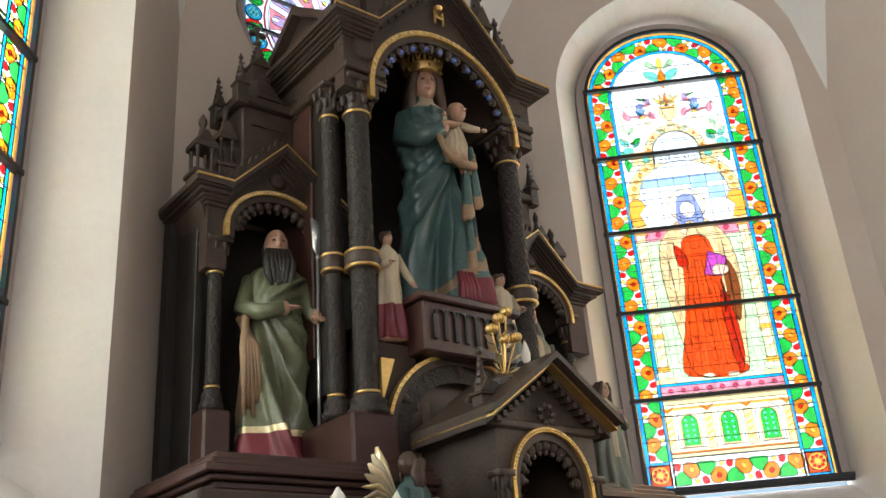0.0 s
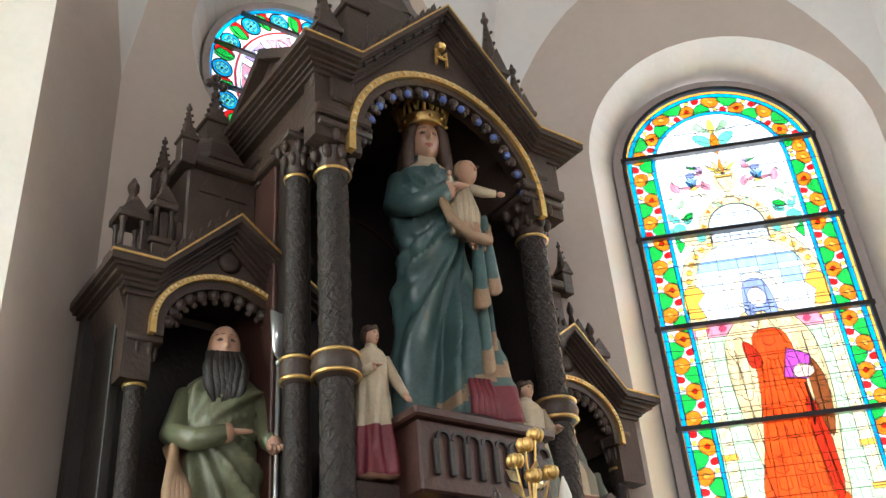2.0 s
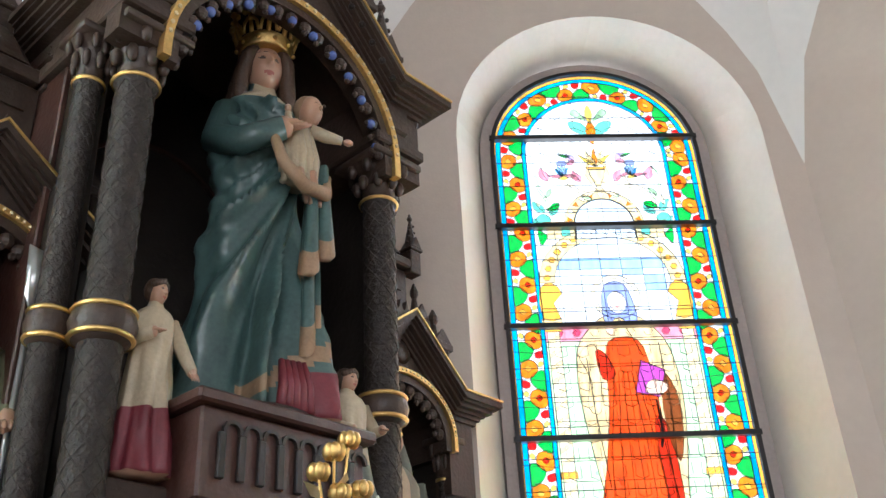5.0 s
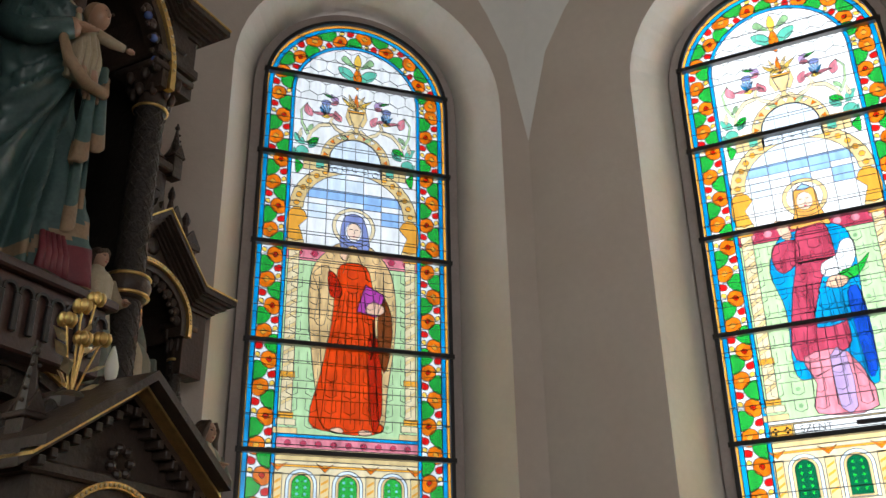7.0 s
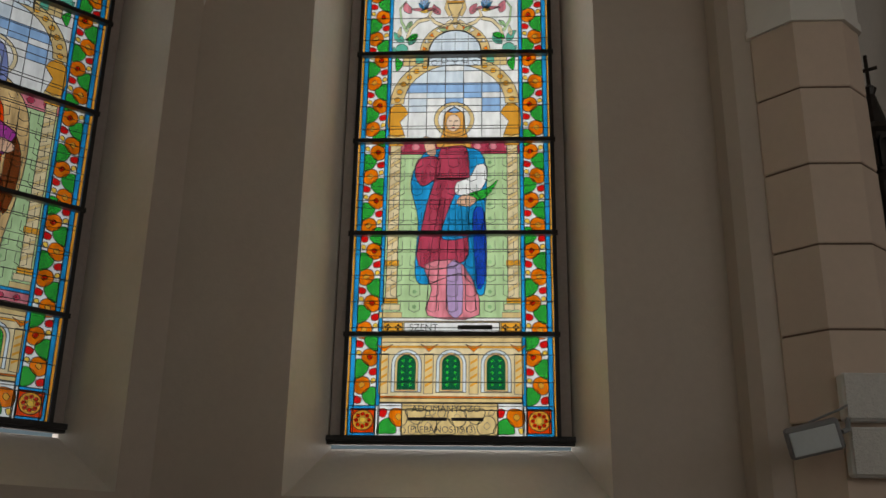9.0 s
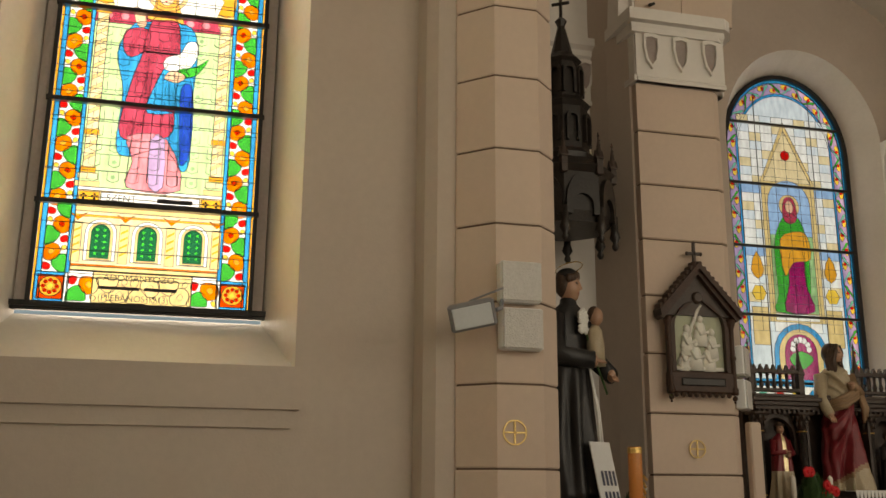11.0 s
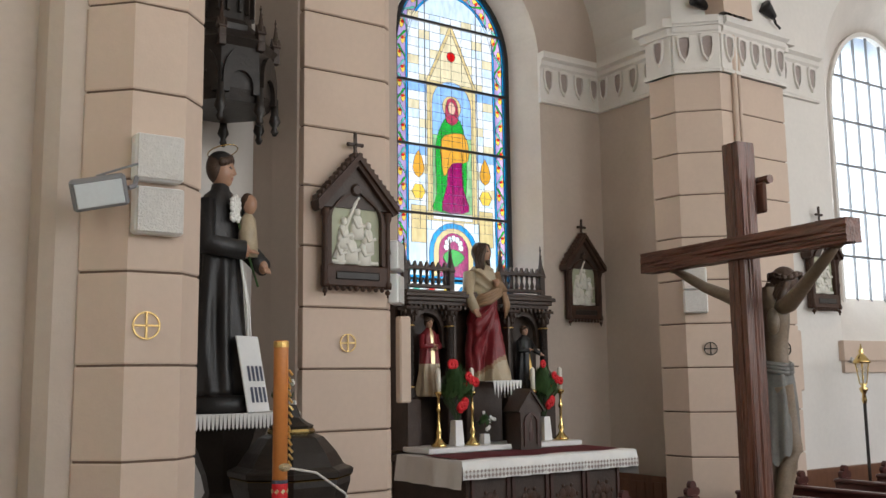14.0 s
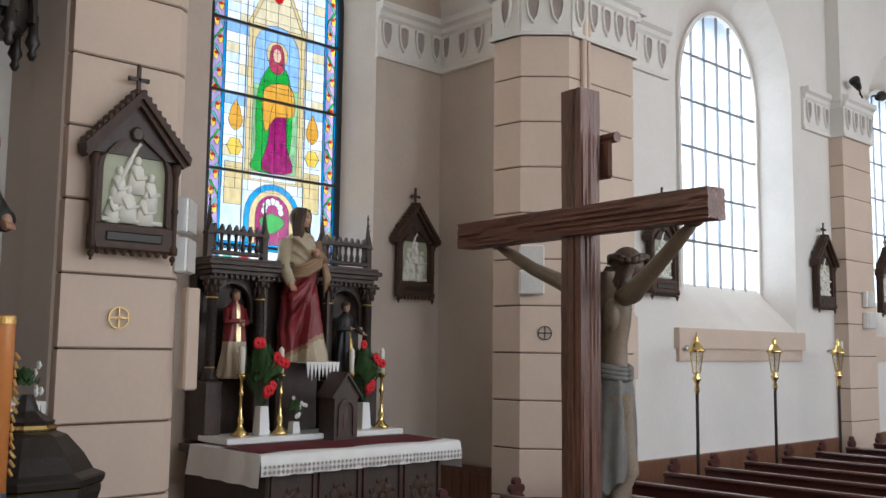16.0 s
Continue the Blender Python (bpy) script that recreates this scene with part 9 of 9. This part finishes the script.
def rough_beam(a, b, w, d, seed, along):
    """A beam with hewn grooves along it."""
    bm = B()
    r = random.Random(seed)
    n, m = 60, 15
    ring = []
    for k in range(4):
        for i in range(m):
            t = i / m * 2 - 1
            ring.append([(t, -1), (1, t), (-t, 1), (-1, -t)][k])
    verts = []
    amp = [r.uniform(0, 6.28) for _ in ring]
    for j in range(n + 1):
        s = j / n
        for i, (u, v) in enumerate(ring):
            g = 1 - (0.17 if i % 3 == 1 else 0.03) * max(0, math.sin(amp[i] * 3 + 9 * s + 2 * math.sin(7 * s + amp[i // 3]))) ** 0.6 - 0.025 * r.random()
            p = Vector(a).lerp(Vector(b), s)
            off = (u * w * g, v * d * g)
            verts.append((p.x, p.y + off[1], p.z + off[0]) if along == "x" else (p.x + off[0], p.y + off[1], p.z))
    k = len(ring)
    add(bm, verts, [(j * k + i, j * k + (i + 1) % k, (j + 1) * k + (i + 1) % k, (j + 1) * k + i) for j in range(n) for i in range(k)] + [tuple(range(k - 1, -1, -1)), tuple(range(n * k, (n + 1) * k))])
    return bm


part("upright", rough_beam((0, 0, FN + 0.25), (0, 0, 2.74), 0.049, 0.05, 3, "z"), CROSSWOOD, cr, "rough-hewn upright beam")
part("crossbeam", rough_beam((-0.605, -0.035, 2.26), (0.605, -0.035, 2.26), 0.05, 0.045, 5, "x"), CROSSWOOD_BEAM, cr, "rough-hewn crossbeam")
bm = B()
lathe(bm, [(0.3, FN), (0.28, FN + 0.1), (0.12, FN + 0.2), (0.1, FN + 0.3)], (0, 0, 0), 8)
part("foot", bm, CROSSWOOD, cr)
bm = B()
box(bm, (-0.09, 0.058, 2.42), (0.09, 0.078, 2.56), 0, 0.01)
lathe(bm, [(0.02, -0.1), (0.02, 0.1)], (0, 0.085, 2.57), 8, 0, 1, 1, Matrix.Rotation(radians(90), 3, "Y"))
part("scroll", bm, CROSSWOOD, cr)
bm = B()
yb = 0.115
n_ = 20
prof_b = [(1.50, 0.075, 0.06), (1.62, 0.08, 0.065), (1.70, 0.07, 0.055), (1.78, 0.068, 0.055), (1.88, 0.09, 0.068), (1.95, 0.1, 0.068), (2.0, 0.082, 0.055), (2.04, 0.04, 0.04), (2.08, 0.035, 0.035)]
vs = [(rx * math.cos(6.2832 * i / n_), yb + 0.02 + ry * math.sin(6.2832 * i / n_) * (1 - 0.18 * math.exp(-(math.cos(6.2832 * i / n_) / 0.2) ** 2)) + 0.035 * math.sin((z - 1.3) * 3.4), z) for z, rx, ry in prof_b for i in range(n_)]
add(bm, vs, [(j * n_ + i, j * n_ + (i + 1) % n_, (j + 1) * n_ + (i + 1) % n_, (j + 1) * n_ + i) for j in range(len(prof_b) - 1) for i in range(n_)], 0)
for s in (-1, 1):
    tube(bm, [(s * 0.07, yb + 0.04, 1.97), (s * 0.13, yb + 0.03, 1.985), (s * 0.24, yb + 0.0, 2.05), (s * 0.36, yb - 0.05, 2.11), (s * 0.47, yb - 0.08, 2.18), (s * 0.53, yb - 0.095, 2.215)], [0.04, 0.044, 0.036, 0.029, 0.026, 0.018], 12, 0)
    ball(bm, (s * 0.55, yb - 0.1, 2.23), (0.035, 0.022, 0.026), 0, 8, 6)
    ball(bm, (s * 0.05, yb + 0.0, 1.9), (0.035, 0.03, 0.07), 0, 10, 8)
    tube(bm, [(s * 0.045, yb + 0.03, 1.58), (s * 0.042, yb + 0.09, 1.25), (s * 0.038, yb + 0.06, 1.18), (s * 0.036, yb + 0.0, 1.0), (s * 0.028, yb - 0.02, 0.82)], [0.062, 0.05, 0.044, 0.042, 0.026], 12, 0)
    ball(bm, (s * 0.028, yb + 0.02, 0.77), (0.03, 0.06, 0.03), 0, 8, 6)
hx, hy, hz = 0.03, yb + 0.125, 2.10
ball(bm, (hx, hy + 0.02, hz - 0.015), (0.055, 0.062, 0.08), 0, 16, 12)
ball(bm, (hx, hy - 0.008, hz + 0.012), (0.07, 0.07, 0.078), 1, 16, 12)
for k in range(6):
    x = (k - 2.5) * 0.022
    tube(bm, [(hx + x, hy - 0.05, hz + 0.0), (hx * 0.6 + x * 1.1, hy - 0.085, hz - 0.07), (x * 0.9, hy - 0.12, hz - 0.15 - 0.02 * (k % 2))], [0.02, 0.024, 0.006], 8, 1)
for k in range(18):
    a0, a1 = k * 0.349, (k + 1) * 0.349
    for e in (0, 1.3):
        tube(bm, [(hx + 0.078 * math.cos(a), hy + 0.08 * math.sin(a), hz + 0.035 + 0.014 * math.sin(3 * a + e)) for a in (a0, a1)], 0.011, 6, 1)
n2 = 44
cl = [(1.24, 0.088, 0.1), (1.34, 0.095, 0.1), (1.48, 0.1, 0.092), (1.6, 0.096, 0.085), (1.67, 0.088, 0.075), (1.69, 0.078, 0.066)]
vs = []
for j, (z, rx, ry) in enumerate(cl):
    for i in range(n2):
        a = 6.2832 * i / n2
        w = 1 + (0.12 - 0.015 * j) * math.sin(6 * a + 3 * z) + 0.05 * math.sin(11 * a - 4 * z)
        vs.append((rx * w * math.cos(a), yb + 0.04 + ry * w * math.sin(a), z + (0.05 * math.sin(2 * a + 0.5) + 0.015 * math.sin(9 * a) if j < 2 else 0)))
add(bm, vs, [(j * n2 + i, j * n2 + (i + 1) % n2, (j + 1) * n2 + (i + 1) % n2, (j + 1) * n2 + i) for j in range(len(cl) - 1) for i in range(n2)], 2)
for k in range(3):
    tube(bm, [(0.09 * math.cos(a), yb + 0.04 + 0.08 * math.sin(a), 1.66 + 0.018 * k - 0.02 * math.cos(a)) for a in [6.2832 * i / 16 for i in range(17)]], 0.014, 7, 2)
ball(bm, (-0.1, yb + 0.02, 1.67), (0.04, 0.045, 0.04), 2, 10, 8)
for dx, dz in ((0.0, 0.36), (0.025, 0.28)):
    tube(bm, [(-0.11, yb + 0.02 + dx, 1.65), (-0.125, yb + 0.02 + dx, 1.52), (-0.115 + dx, yb + 0.03 + dx, 1.66 - dz)], [0.022, 0.032, 0.012], 8, 2)
part("figure", bm, [CORPUS, HAIR, LOIN], cr, "carved hanging figure with a grey cloth", True).matrix_basis = Matrix.Translation((0, 0.01, 2.2)) @ Matrix.Diagonal((0.88, 0.88, 0.87, 1)) @ Matrix.Translation((0, 0, -2.2))

# ---- pews and processional lanterns ----
def pew_row():
    pw = root("pew", Matrix.Identity(4), "dark red-brown wooden pew with a carved end", "pew", "pews in the nave")
    L = 7.0
    bm = B()
    out = [(-0.24, 0.0), (0.24, 0.0), (0.2, 0.45), (0.1, 0.62), (0.06, 0.78), (0.07, 0.88), (0.03, 0.9), (-0.03, 0.9), (-0.07, 0.88), (-0.06, 0.78), (-0.12, 0.6), (-0.22, 0.45)]
    prism(bm, [(y, z) for y, z in out], -0.03, 0.03, "x")
    end = part("pew_end", bm, PEW, pw, "shaped pew end")
    bm = B()
    for y, z, r in ((0, 0.98, 0.042), (-0.05, 0.93, 0.036), (0.05, 0.93, 0.036), (0, 0.91, 0.04)):
        lathe(bm, [(r, -0.022), (r, 0.022)], (0, y, z), 12, 0, 1, 1, Matrix.Rotation(radians(90), 3, "Y"))
    part("poppy_head", bm, PEW, end, "trefoil finial")
    bm = B()
    box(bm, (-L, 0.14, 0.42), (0.0, 0.18, 0.86), 0, 0.006)
    part("backrest", bm, PEW, pw)
    bm = B()
    box(bm, (-L, 0.11, 0.86), (0.0, 0.21, 0.90), 0, 0.012)
    part("top_rail", bm, PEW, pw)
    bm = B()
    box(bm, (-L, -0.26, 0.42), (0.0, 0.14, 0.46), 0, 0.008)
    part("seat", bm, PEW, pw)
    bm = B()
    box(bm, (-L, -0.34, 0.55), (0.0, -0.2, 0.58), 0, 0.008)
    part("book_shelf", bm, PEW, pw)
    return pw


PY = [-5.56, -6.41, -7.2, -7.95, -8.75, -9.5, -10.3, -11.15, -12.0, -12.85, -13.7, -14.55, -15.4]
PXS = [6.8, 6.8, 6.8, 6.75, 6.8, 6.8, 6.8, 6.8, 6.8, 6.8, 6.8, 6.8, 6.8]
pew = pew_row()
TALL = Matrix.Diagonal((1, 1, 1.02, 1))
pew.matrix_basis = Matrix.Translation((PXS[0], PY[0], FN)) @ TALL
for x, y in zip(PXS[1:], PY[1:]):
    copy_thing(pew, Matrix.Translation((x, y, FN)) @ TALL)


def lantern(at):
    ln = root("processional_lantern", at, "brass processional lantern on a dark pole", "lantern", "lanterns on the pews")
    bm = B()
    tube(bm, [(0, 0, -0.1), (0, 0, 1.62)], 0.018, 10)
    part("pole", bm, WOOD_BLACK, ln)
    bm = B()
    lathe(bm, [(0.02, 1.58), (0.03, 1.62), (0.018, 1.68), (0.04, 1.72), (0.05, 1.74), (0.02, 1.77), (0.045, 1.8)], (0, 0, 0), 12)
    part("socket", bm, BRASS, ln, "", True)
    bm = B()
    lathe(bm, [(0.04, 1.8), (0.075, 2.02)], (0, 0, 0), 6)
    part("glass", bm, LANTERNGLASS, ln)
    for k in range(6):
        bm = B()
        a = k * 1.047
        tube(bm, [(0.042 * math.cos(a), 0.042 * math.sin(a), 1.8), (0.078 * math.cos(a), 0.078 * math.sin(a), 2.02)], 0.006, 6)
        part("corner_bar", bm, BRASS, ln)
    bm = B()
    lathe(bm, [(0.09, 2.02), (0.095, 2.04), (0.07, 2.07), (0.04, 2.11), (0.02, 2.13), (0.03, 2.15), (0.012, 2.19), (0.004, 2.23)], (0, 0, 0), 12)
    part("cap", bm, BRASS, ln, "", True)
    return ln


lan = lantern(Matrix.Translation((6.9, -9.36, FN + 0.1)))
for y in (-11.05, -12.75):
    copy_thing(lan, Matrix.Translation((6.9, y, FN + 0.1)))
for y in (-9.75, -13.45):
    s = root("wall_sconce", Matrix.Translation((NX - 0.02, y, 1.86)), "small scrolled wall sconce with a white candle", "sconce", "wall sconces")
    bm = B()
    tube(bm, [(0, 0.1, 0), (-0.05, 0.02, 0.03), (-0.08, -0.06, -0.02), (-0.1, -0.12, 0.02)], 0.012, 6)
    ball(bm, (-0.05, 0.03, 0.0), 0.03, 0, 8, 6)
    part("scroll_arm", bm, STEEL, s)
    bm = B()
    lathe(bm, [(0.016, 0.02), (0.016, 0.13), (0.003, 0.14)], (-0.1, -0.12, 0), 10)
    part("candle", bm, WAX, s)
